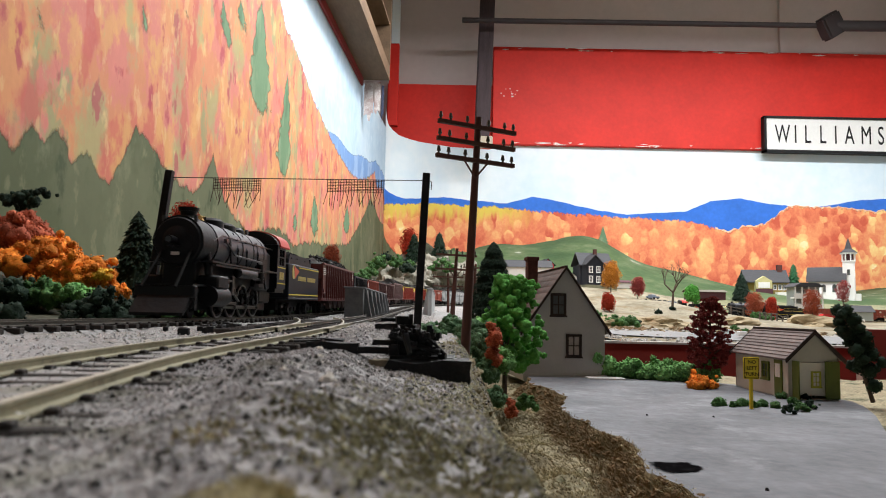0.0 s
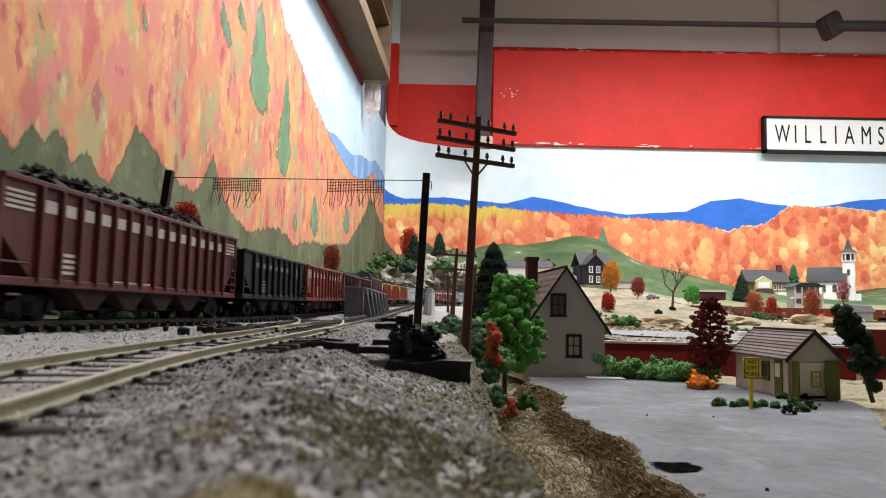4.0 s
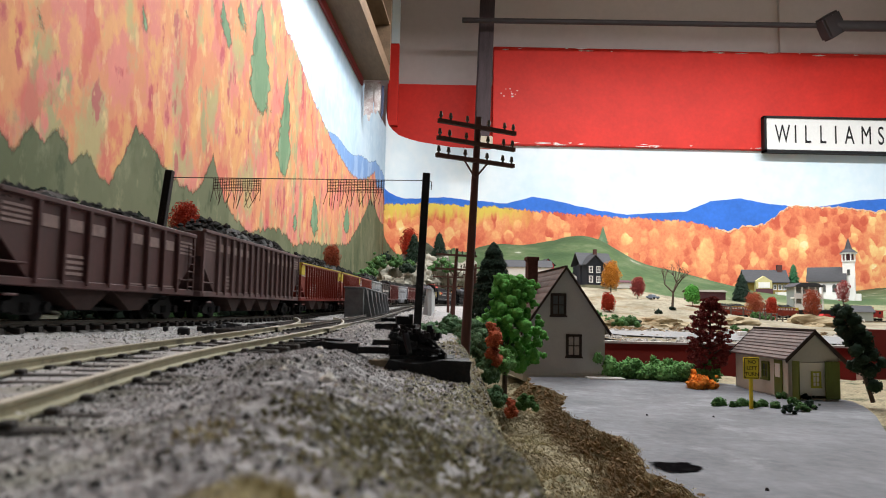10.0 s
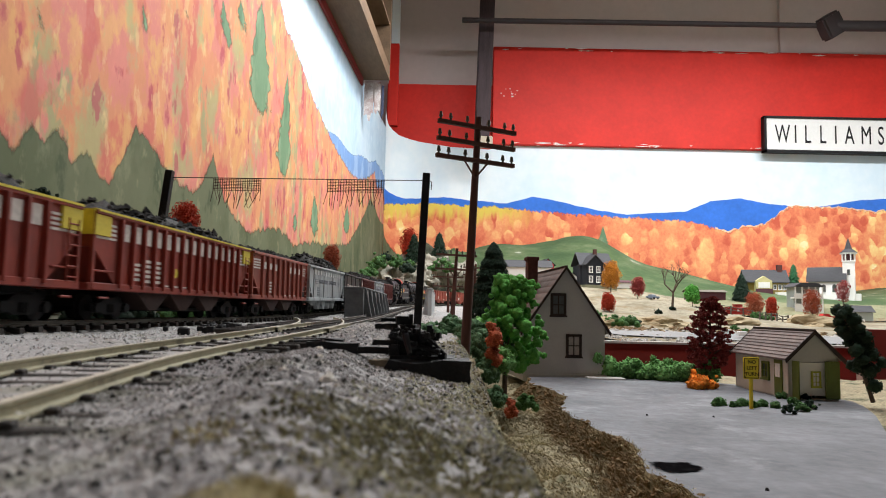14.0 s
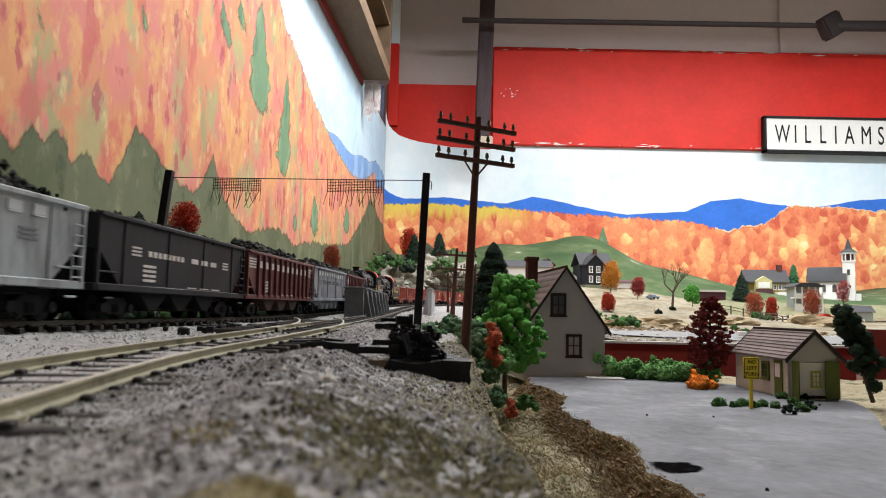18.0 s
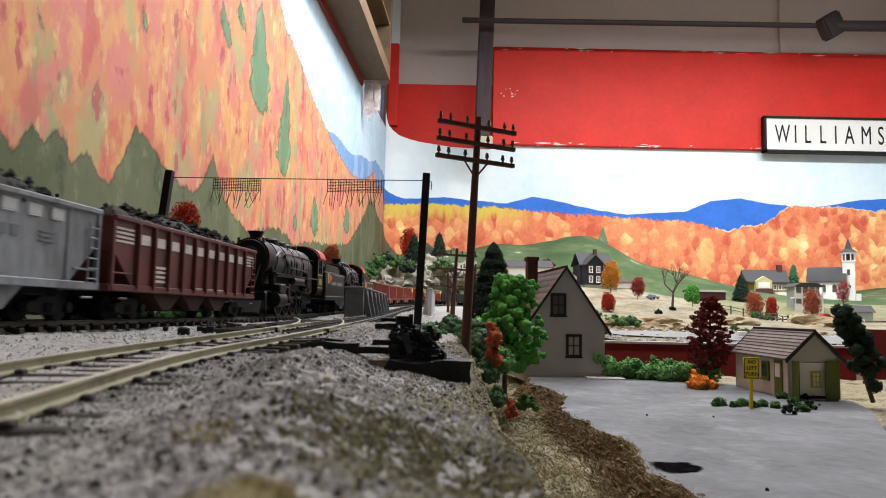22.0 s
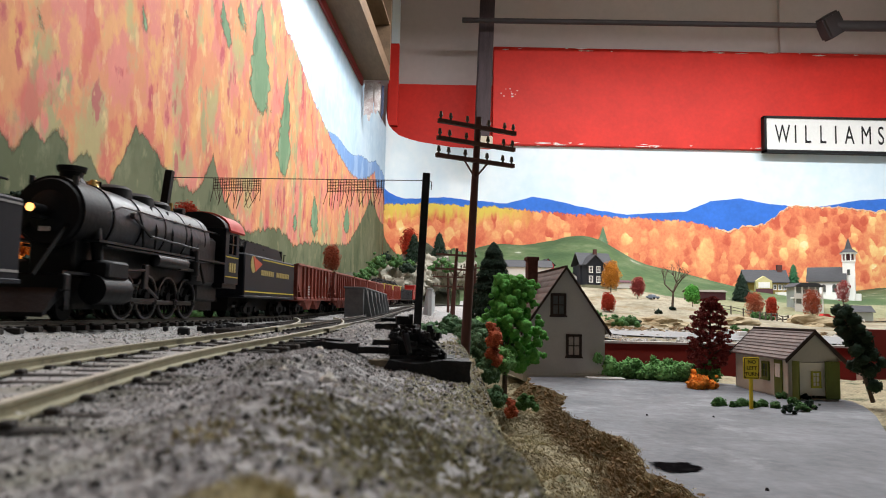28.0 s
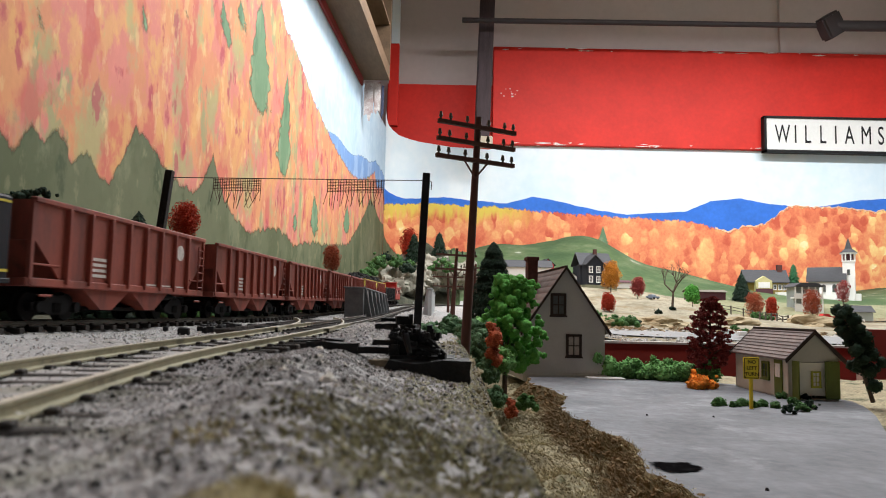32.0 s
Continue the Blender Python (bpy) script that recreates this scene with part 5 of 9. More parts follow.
        sr = part("side_rod", bm, C_STEEL, eng, "bright steel side rod")
        sr.location = (0, 0, R - 0.0038)
        RODS.append((sr, eng, R))
        bm = box(B(), axles[1], x_sb - 0.026, s * 0.0128, s * 0.0137, -0.0008, 0.0008, 0.0002)
        mr = part("main_rod", bm, C_STEEL, eng, "bright steel main rod")
        mr.location = (0, 0, R - 0.0015)
        part("crosshead", box(B(), x_sb - 0.034, x_sb - 0.027, s * 0.012, s * 0.0152, 0.0095, 0.0135, 0.0004), C_STEEL, eng)
        part("guide_bar", box(B(), x_sb - 0.04, x_sb - 0.023, s * 0.0125, s * 0.0148, 0.0138, 0.0148), C_IRON, eng)
    return eng


def tender(label, L, gold, emblem):
    t = thing("coal_tender", label, "coal tender", group="tenders of the coal train")
    e = L / 2 - 0.003
    W = 0.0168
    part("tank", box(B(), -e, e, -W, W, 0.0125, 0.0385, 0.0008), C_TENDER, t)
    part("rim", box(B(), -e - 0.0004, e + 0.0004, -W - 0.0004, W + 0.0004, 0.0118, 0.0133, 0.0003), C_TENDER, t)
    for s in (-1, 1):
        bm = B()
        prism(bm, [(e - 0.001, 0.0385), (e - 0.004, 0.0455), (-e * 0.28, 0.0455), (-e * 0.45, 0.0385)], "y", s * (W - 0.0018), s * (W - 0.0008))
        part("bunker_side", bm, C_TENDER, t)
        y = s * W
        if emblem:
            part("round_emblem", rod(B(), (e * 0.72, y, 0.0325), (e * 0.72, y + s * 0.0003, 0.0325), 0.0052, seg=20), C_GOLD, t)
            bm = B()
            prism(bm, [(e * 0.74, 0.0372), (e * 0.42, 0.0335), (e * 0.66, 0.0282)], "y", y + s * 0.0003, y + s * 0.0006)
            part("emblem", bm, C_EMB, t, "orange-red flag emblem")
        blocks(bars(bars(B(), -e * 0.72, y, 0.0265, e * 0.58, 0.0034, 8, 0.3, s), -e * 0.04, y, 0.0265, e * 0.50, 0.0034, 7, 0.3, s), C_GOLD if gold else C_LETP, t, "small lettering block")
        part("lining", box(B(), -e * 0.98, e * 0.98, y, y + s * 0.0003, 0.0152, 0.016), C_YEL if gold else C_LETP, t, "thin pale line")
        part("lining", box(B(), -e * 0.98, e * 0.4, y, y + s * 0.0003, 0.0362, 0.0369), C_YEL if gold else C_LETP, t, "thin pale line")
        me = mesh_of(rod(rod(B(), (0, 0, 0.036), (0, 0, 0.0425), 0.0004, seg=6), (0, 0, 0.0425), (-0.004, 0, 0.0425), 0.0004, seg=6), "grab_iron", C_IRON)
        share("grab_iron", me, t, pose(-e + 0.002, s * 0.009, 0.0025))
        add_truck(t, s * (e - 0.022))
    part("bunker_back", box(B(), -e * 0.46, -e * 0.43, -W + 0.001, W - 0.001, 0.0385, 0.0455), C_TENDER, t)
    part("tank_hatch", rod(B(), (-e * 0.75, 0, 0.0385), (-e * 0.75, 0, 0.041), 0.0045, seg=16), C_TENDER, t)
    coal_heap(t, -e * 0.4, e - 0.006, W - 0.002, 0.0425, 0.0055, int(L * 1e5))
    part("frame", box(B(), -e, e, -0.0075, 0.0075, 0.004, 0.0125), C_IRON, t)
    part("coupler", box(B(), -e - 0.006, -e, -0.0015, 0.0015, 0.0085, 0.011), C_IRON, t)
    return t


# the train, front to rear: vehicle, first and last metre behind the front datum
TRAIN = []


def couple(ob, a, b):
    TRAIN.append((ob, a, b))


couple(engine("black steam locomotive with a red cab roof heading the train", 0.165, False, 1), 0.343, 0.511)
couple(tender("black coal tender with gold lettering and yellow lines", 0.106, True, True), 0.512, 0.618)
couple(hopper("maroon ribbed hopper car heaped with coal", 0.195, C_MAROON, 15, 4, 0.006, 11, H=0.0446), 0.624, 0.832)
couple(hopper("charcoal hopper car with a round emblem", 0.150, C_DARK, 9, 3, 0.002, 12, disc=True, stripes=False, let=mat("dull_grey_lettering", (0.2, 0.2, 0.21), 0.7), words=(6, 0), word_h=0.0028), 0.839, 0.989)
couple(hopper("oxide red hopper car with white end stripes", 0.166, C_RED, 10, 3, 0.0, 13, words=(4, 4)), 0.996, 1.163)
couple(hopper("faded brown hopper car with low load", 0.138, C_BROWN, 9, 2, 0.003, 14, let=C_LETD, words=(4, 3), stripes=False), 1.172, 1.310)
couple(hopper("faded brown hopper car with faint lettering", 0.140, C_BROWN, 8, 2, 0.004, 15, let=C_LETD, words=(3, 3)), 1.317, 1.457)
couple(hopper("dusty brown long hopper car heaped with coal", 0.190, C_DUST, 15, 4, 0.007, 16, let=C_LETD, words=(5, 6), H=0.0446), 1.465, 1.657)
couple(hopper("bright red hopper car with white letters and yellow ends", 0.172, C_SCARLET, 15, 3, 0.007, 17, ends=C_YEL, words=(7, 7), word_h=0.0068), 1.662, 1.835)
couple(hopper("bright red hopper car with white letters and yellow ends", 0.168, C_SCARLET, 15, 3, 0.006, 18, ends=C_YEL, words=(7, 7), word_h=0.0068), 1.842, 2.010)
couple(hopper("oxide red hopper car behind the yellow-ended pair", 0.140, C_RED, 9, 2, 0.004, 19, words=(3, 3)), 2.017, 2.157)
couple(hopper("pale grey smooth hopper car heaped with coal", 0.170, C_GREY, 10, 4, 0.008, 20, style="smooth", let=C_LETG), 2.165, 2.336)
couple(hopper("charcoal smooth hopper car with white lettering", 0.156, C_DARK, 9, 3, 0.003, 21, style="smooth", words=(3, 8), word_h=0.003), 2.343, 2.500)
couple(hopper("maroon hopper car heaped with coal", 0.168, C_MAROON, 11, 3, 0.006, 22, words=(5, 5)), 2.506, 2.675)
couple(hopper("dirty grey smooth hopper car heaped with coal", 0.170, C_GREYD, 10, 4, 0.006, 23, style="smooth", let=C_LETG), 2.681, 2.851)
couple(hopper("maroon hopper car with white letters and coal", 0.166, C_MAROON, 10, 3, 0.006, 24, words=(4, 5)), 2.859, 3.026)
couple(engine("black steam locomotive with a red cab roof in mid train", 0.178, False, 2), 3.046, 3.232)
couple(tender("grey-black coal tender with pale lettering", 0.113, False, True), 3.234, 3.349)
couple(engine("black steam locomotive with a lit headlight", 0.172, True, 3), 3.366, 3.538)
couple(tender("grey-black coal tender with yellow lines", 0.120, True, True), 3.540, 3.662)
two_bay = hopper("oxide red two-bay hopper car with a round emblem", 0.1345, C_RED, 8, 2, 0.0, 25, disc=True, stripes=False, words=(0, 0), H=0.0392)
couple(two_bay, 3.667, 3.801)
for a, b in ((3.814, 3.953), (3.960, 4.098), (4.107, 4.245), (4.252, 4.390)):
    couple(copy_thing(two_bay, Matrix()), a, b)
wm = TRAIN[8][0]
couple(copy_thing(wm, Matrix()), 4.397, 4.566)
couple(copy_thing(wm, Matrix()), 4.572, 4.742)
couple(gondola("black gondola car loaded with coal near the rear", 0.185), 4.750, 4.935)
couple(caboose("red caboose with a cupola at the rear of the train", 0.115), 4.945, 5.06)

# ---- planting ----
def leafage(name, n, blobs, size, seed, material, parent, flat=0.0, hang=0.0):
    """A crown of n small leaf flakes, strewn in round tufts: blobs of (x, y, z, radius)."""
    rnd = random.Random(seed)
    vs, fs = [], []
    tot = sum(b[3] ** 2 for b in blobs)
    for bx, by, bz, br in blobs:
        for _ in range(int(n * br * br / tot) + 1):
            u, a = rnd.uniform(-1, 1), rnd.uniform(0, 6.283)
            k = math.sqrt(1 - u * u)
            rr = br * (0.62 + 0.42 * rnd.random() ** 0.7) if rnd.random() < 0.8 else br * rnd.random()
            c = Vector((bx + rr * k * math.cos(a), by + rr * k * math.sin(a), bz + rr * u * (1 - flat)))
            s = size * rnd.uniform(0.55, 1.35)
            d1 = Vector((rnd.gauss(0, 1), rnd.gauss(0, 1), rnd.gauss(0, 1))).normalized()
            d2 = d1.cross(Vector((rnd.gauss(0, 1), rnd.gauss(0, 1), rnd.gauss(0, 1)))).normalized()
            o = len(vs)
            vs += [c + d1 * s, c + d2 * s * 0.8, c - d1 * s * 0.9, c - d2 * s * 0.7 + d1.cross(d2) * s * 0.5]
            fs += [(o, o + 1, o + 2), (o, o + 2, o + 3)]
    ob = raw(name, vs, fs, material, parent)
    return ob


def foam(name, n, blobs, size, seed, material, parent, detail=2):
    """Foam tufts: clustered lumps with a torn, knobbly skin and loose crumbs."""
    rnd = random.Random(seed)
    bm = B()
    bmesh.ops.create_icosphere(bm, subdivisions=detail, radius=1.0)
    ball = [v.co.copy() for v in bm.verts]
    tri = [[v.index for v in f.verts] for f in bm.faces]
    bm.free()
    vs, fs = [], []
    for i, (bx, by, bz, br) in enumerate(blobs):
        o, c = len(vs), Vector((bx, by, bz))
        off = Vector((seed * 1.7 + i * 5.3, i * 2.1, 0))
        for d in ball:
            k = 0.88 + 0.30 * noise.noise(d * 1.4 + off) + 0.26 * noise.noise(d * 3.4 + off) + (0.26 * noise.noise(d * 7.0 + off) if detail > 2 else 0.0)
            vs.append(c + d * br * 0.86 * k)
        fs += [[o + k for k in f] for f in tri]
    tot = sum(b[3] ** 2 for b in blobs)
    for bx, by, bz, br in blobs:
        for _ in range(int(n * br * br / tot) + 1):
            u, a = rnd.uniform(-1, 1), rnd.uniform(0, 6.283)
            k = math.sqrt(1 - u * u)
            rr = br * rnd.uniform(0.62, 0.98)
            c = Vector((bx + rr * k * math.cos(a), by + rr * k * math.sin(a), bz + rr * u))
            s = size * rnd.uniform(0.35, 0.95)
            d1 = Vector((rnd.gauss(0, 1), rnd.gauss(0, 1), rnd.gauss(0, 1))).normalized()
            d2 = d1.cross(Vector((rnd.gauss(0, 1), rnd.gauss(0, 1), rnd.gauss(0, 1)))).normalized()
            d3 = d1.cross(d2)
            o = len(vs)
            vs += [c + d1 * s, c + d2 * s, c - (d1 + d2) * s * 0.7, c + d3 * s]
            fs += [(o, o + 1, o + 3), (o + 1, o + 2, o + 3), (o + 2, o, o + 3), (o, o + 2, o + 1)]
    return raw(name, vs, fs, material, parent, smooth=True)


def leaf_mat(name, a, b, isl=0.4):
    return mat(name, a, 0.85, scale=300, col2=b, isl=isl, spec=0.2, fine=0.8, bump=0.0007, bscale=1300)


L_GREEN = leaf_mat("bright_green_foam", (0.045, 0.19, 0.028), (0.15, 0.42, 0.085), 0.15)
L_MID = leaf_mat("mid_green_foam", (0.025, 0.075, 0.02), (0.09, 0.19, 0.06))
L_DARK = leaf_mat("dark_green_flock", (0.007, 0.016, 0.010), (0.022, 0.045, 0.026))
L_HEDGE = leaf_mat("hedge_foam", (0.07, 0.22, 0.05), (0.24, 0.46, 0.16))
L_ORANGE = leaf_mat("orange_foam", (0.58, 0.13, 0.012), (0.92, 0.34, 0.045))
L_YELLOW = leaf_mat("yellow_foam", (0.6, 0.32, 0.03), (0.8, 0.5, 0.06))
L_RED = leaf_mat("red_foam", (0.3, 0.025, 0.015), (0.55, 0.07, 0.03))
L_RUST = leaf_mat("rust_red_foam", (0.24, 0.045, 0.025), (0.5, 0.13, 0.06))
L_MAROON = leaf_mat("maroon_leaves", (0.10, 0.014, 0.015), (0.30, 0.06, 0.055))
L_GOLD = leaf_mat("golden_orange_leaves", (0.42, 0.15, 0.02), (0.7, 0.34, 0.05))
L_PINK = leaf_mat("dull_red_leaves", (0.22, 0.03, 0.035), (0.45, 0.1, 0.09))
L_LIME = leaf_mat("lime_green_foam", (0.06, 0.28, 0.04), (0.2, 0.55, 0.12))
L_PINE = leaf_mat("conifer_green", (0.02, 0.09, 0.04), (0.06, 0.2, 0.09))
M_TRUNK = mat("grey_brown_bark", (0.09, 0.065, 0.05), 0.9, var=0.4, scale=300, bump=0.0004)
L_SAGE = leaf_mat("sage_green_foam", (0.035, 0.08, 0.038), (0.115, 0.21, 0.10), 0.2)
L_MOSS = leaf_mat("grey_green_moss", (0.07, 0.08, 0.05), (0.17, 0.18, 0.12))
M_STRAW = mat("straw_tuft", (0.32, 0.27, 0.14), 0.95, scale=300, col2=(0.52, 0.46, 0.28), isl=0.3)


def limbs(bm, x, y, z0, z1, r, seed, n=9, spread=0.6, up=0.35):
    rnd = random.Random(seed)
    h = z1 - z0
    rod(bm, (x, y, z0), (x, y, z0 + h * 0.55), r, r * 0.7, 8)
    rod(bm, (x, y, z0 + h * 0.55), (x + r * 0.6, y, z1), r * 0.7, r * 0.2, 6)
    for i in range(n):
        t = 0.3 + 0.6 * i / n
        a = i * 2.4 + rnd.random()
        p = Vector((x, y, z0 + h * t))
        q = p + Vector((math.cos(a), math.sin(a), up + rnd.random() * 0.5)) * h * spread * (1.05 - t) * rnd.uniform(0.6, 1.0)
        rod(bm, p, q, r * 0.42, r * 0.12, 5)
    return bm


def round_tree(label, base, top, half, leaf, seed, n=900, size=0.0016, crown_from=0.3, group="autumn trees", tufts=16, egg=True, name="tree", sink=0.004):
    x, y, z0 = base
    if y > 1.2 and x > 0.1:
        z0 = ground_z(x, y)
    z1 = top
    t = thing(name, label, "tree", group=group)
    h = z1 - z0
    part("trunk", limbs(B(), x, y, z0 - sink, z0 + h * 0.9, max(0.0009, h * 0.022), seed, 7, 0.35), M_TRUNK, t)
    rnd = random.Random(seed)
    zc0 = z0 + h * crown_from
    blobs = []
    tufts = int(tufts * 1.7)
    for i in range(tufts):
        u = (i + 0.5) / tufts
        prof = math.sin(math.pi * (0.12 + 0.84 * u)) ** 0.6
        a = i * 2.399
        rr = half * prof * rnd.uniform(0.35, 0.72)
        blobs.append((x + rr * math.cos(a), y + rr * math.sin(a), zc0 + (z1 - zc0) * (0.1 + 0.8 * u), half * rnd.uniform(0.38, 0.55)))
    leafage("crown", int(n * 5.0), blobs, size * 0.58, seed, leaf, t)
    return t


def conifer(label, base, top, half, leaf, seed, n=1100, size=0.0018, group="conifers", lean=0.0, name="conifer", col=0.25):
    x, y, z0 = base
    if y > 1.2 and x > 0.1:
        z0 = ground_z(x, y)
    h = top - z0
    t = thing(name, label, "tree", group=group)
    part("trunk", rod(B(), (x, y, z0 - 0.004), (x + lean, y, top - h * 0.05), max(0.0008, h * 0.025), 0.0003, 7), M_TRUNK, t)
    rnd = random.Random(seed)
    core = rod(B(), (x, y, z0 + h * 0.07), (x + lean, y, z0 + h * 0.93), half * 0.84, half * 0.06, 14, True)
    bmesh.ops.subdivide_edges(core, edges=core.edges[:], cuts=3, use_grid_fill=True)
    for v in core.verts:
        k = 1 + 0.35 * noise.noise(v.co * (5 / half))
        v.co.x, v.co.y = x + (v.co.x - x) * k, y + (v.co.y - y) * k
    part("inner_crown", core, leaf, t)
    vs, fs = [], []
    for _ in range(n):
        u = rnd.random() ** 1.15
        rr = half * ((1 - u) ** (0.9 - col) * (0.93 + 0.07 * math.cos(u * 42))) * rnd.uniform(0.45, 1.06) + 0.0004
        a = rnd.uniform(0, 6.283)
        c = Vector((x + lean * u + rr * math.cos(a), y + rr * math.sin(a), z0 + h * (0.06 + 0.94 * u) - rr * 0.25))
        s = size * rnd.uniform(0.6, 1.4)
        o = Vector((math.cos(a), math.sin(a), -0.35))
        w = Vector((-math.sin(a), math.cos(a), rnd.uniform(-0.6, 0.6)))
        k = len(vs)
        vs += [c + o * s * 1.3, c + w * s * 0.7, c - o * s * 0.6 + Vector((0, 0, s * 0.8)), c - w * s * 0.7]
        fs += [(k, k + 1, k + 2), (k, k + 2, k + 3)]
    raw("crown", vs, fs, leaf, t)
    return t


def bush(label, spots, leaf, seed, n=500, size=0.0011, group="bushes", name="bush"):
    """A foam bush of several tufts (x, y, z, radius); the mesh is the thing."""
    rnd = random.Random(seed)
    knobs = [(x + rnd.gauss(0, r * 0.62), y + rnd.gauss(0, r * 0.62), z + abs(rnd.gauss(0, r * 0.55)), r * rnd.uniform(0.3, 0.55)) for x, y, z, r in spots for _ in range(2)]
    ob = foam(name, n, spots + knobs, size, seed, leaf, None, 3 if spots[0][1] < 0.7 else 2)
    return tagged(ob, label, "bush", group=group)


def spots_round(c, r, n, seed, flat=0.7, wide=1.0):
    rnd = random.Random(seed)
    out = []
    for i in range(n):
        a, k = i * 2.4, math.sqrt((i + 0.5) / n)
        out.append((c[0] + r * wide * k * math.cos(a) * 0.8, c[1] + r * k * math.sin(a) * 0.8, c[2] + r * flat * (1 - k) * rnd.uniform(0.6, 1.1), r * rnd.uniform(0.3, 0.5)))
    return out


# left of the main line, on the slope below the painted woods
bush("orange foam bush on the slope beside the track", spots_round((-0.2899, 0.5200, 0.0330), 0.022, 18, 1) + spots_round((-0.2488, 0.5000, 0.0163), 0.018, 16, 2) + spots_round((-0.2680, 0.51, 0.0220), 0.020, 14, 45) + spots_round((-0.2740, 0.505, 0.0100), 0.018, 12, 46), L_ORANGE, 1, 9000, 0.0013)
bush("orange foam bush low beside the track", spots_round((-0.2363, 0.5000, 0.0078), 0.013, 9, 3), L_ORANGE, 3, 2200, 0.0008)
bush("rust red foam bush on the slope", spots_round((-0.3313, 0.5400, 0.0458), 0.030, 20, 4), L_RUST, 4, 7000, 0.0014)
bush("orange foam bush at the wall end of the slope", spots_round((-0.3093, 0.5000, 0.0222), 0.022, 10, 44), L_ORANGE, 44, 2600, 0.0008)
bush("small yellow foam bush among orange ones", spots_round((-0.2354, 0.4900, 0.0185), 0.008, 6, 5), L_YELLOW, 5, 500, 0.0009)
bush("dark green foam bush beside the ballast", spots_round((-0.2553, 0.4500, 0.0007), 0.017, 10, 6), L_MID, 6, 1500, 0.0011)
bush("bright green foam bush beside the ballast", spots_round((-0.2341, 0.4500, 0.0048), 0.013, 9, 7), L_HEDGE, 7, 1200, 0.0011)
bush("dark foam bush beside the ballast", spots_round((-0.2691, 0.4400, 0.0021), 0.018, 9, 8), L_DARK, 8, 1200, 0.0011)
bush("orange foam tuft near the rails", spots_round((-0.2128, 0.4700, 0.0075), 0.007, 5, 9), L_ORANGE, 9, 400, 0.0009)
conifer("dark conifer standing against the painted woods", (-0.2606, 0.6000, 0.0098), 0.078, 0.022, L_DARK, 10, 1500, 0.0022)
bush("dark wind-bent foam tree on the slope", spots_round((-0.3609, 0.6000, 0.0841), 0.014, 8, 11, 0.9, 1.5) + spots_round((-0.3470, 0.6000, 0.0927), 0.009, 5, 12) + [(-0.3600 - 0.0006 * k, 0.600, 0.082 - 0.0042 * k, 0.0042) for k in range(9)], L_DARK, 11, 900, 0.0012, name="bent_tree")
round_tree("crimson foam tree behind the telltale post", (-0.2282, 0.6200, 0.0458), 0.0905, 0.0145, L_RED, 13, 1500, 0.0012, 0.35)
round_tree("rust orange tree beside the main line", (-0.1733, 1.1000, 0.0490), 0.100, 0.0155, L_RUST, 14, 1300, 0.0014, 0.25)
for i, (px, r) in enumerate(((0.0, 0.02), (0.07, 0.024), (0.15, 0.02), (0.3, 0.022), (0.45, 0.02))):
    y = 0.66 + px
    bush("low olive brush along the foot of the slope", spots_round((-0.235 - 0.02 * i, y, ground_z(-0.235 - 0.02 * i, y) + 0.002), r, 7, 60 + i, 0.5, 1.3), L_MID if i % 2 else L_DARK, 60 + i, 700, 0.0012)

# Row of dark brush; its colour also stands in for shade behind the train.
for i in range(16):
    y = 0.22 + 0.075 * i
    x = float(np.interp(y, MAIN_X[:, 1], MAIN_X[:, 0])) - 0.056 - 0.012 * math.sin(i * 2.3)
    bush("dark green brush at the foot of the slope behind the track", spots_round((x, y, ground_z(x, y) + 0.003), 0.019 + 0.004 * math.sin(i * 1.7), 9, 300 + i, 0.8, 1.0), L_DARK if i % 4 else L_MID, 300 + i, 900, 0.0012, group="slope brush")
for i, (c, r, lf) in enumerate((((0.0190, 0.3650, -0.0198), 0.010, L_SAGE), ((0.0183, 0.4000, -0.0180), 0.011, L_SAGE), ((0.0071, 0.4700, -0.0140), 0.012, L_SAGE), ((-0.0002, 0.4400, -0.0202), 0.009, L_MID))):
    bush("sage green foam bush below the telegraph pole", spots_round(c, r, 11, 330 + i, 1.0), lf, 330 + i, 1500, 0.0009, group="bank bushes")

for i, (c, r) in enumerate((((0.0175, 0.36, -0.0178), 0.0085), ((0.0208, 0.345, -0.0275), 0.0080), ((0.0248, 0.33, -0.0380), 0.0068), ((-0.003, 0.40, -0.0145), 0.0105), ((0.0052, 0.385, -0.0180), 0.0095), ((-0.009, 0.46, -0.0120), 0.011), ((0.018, 0.42, -0.0115), 0.011))):
    bush("dense dark sage bush on the bank beside the pole", spots_round((c[0], c[1], c[2] - r * 0.5), r, 12, 350 + i, 1.2), L_SAGE, 350 + i, 900, 0.0008, group="bank bushes")

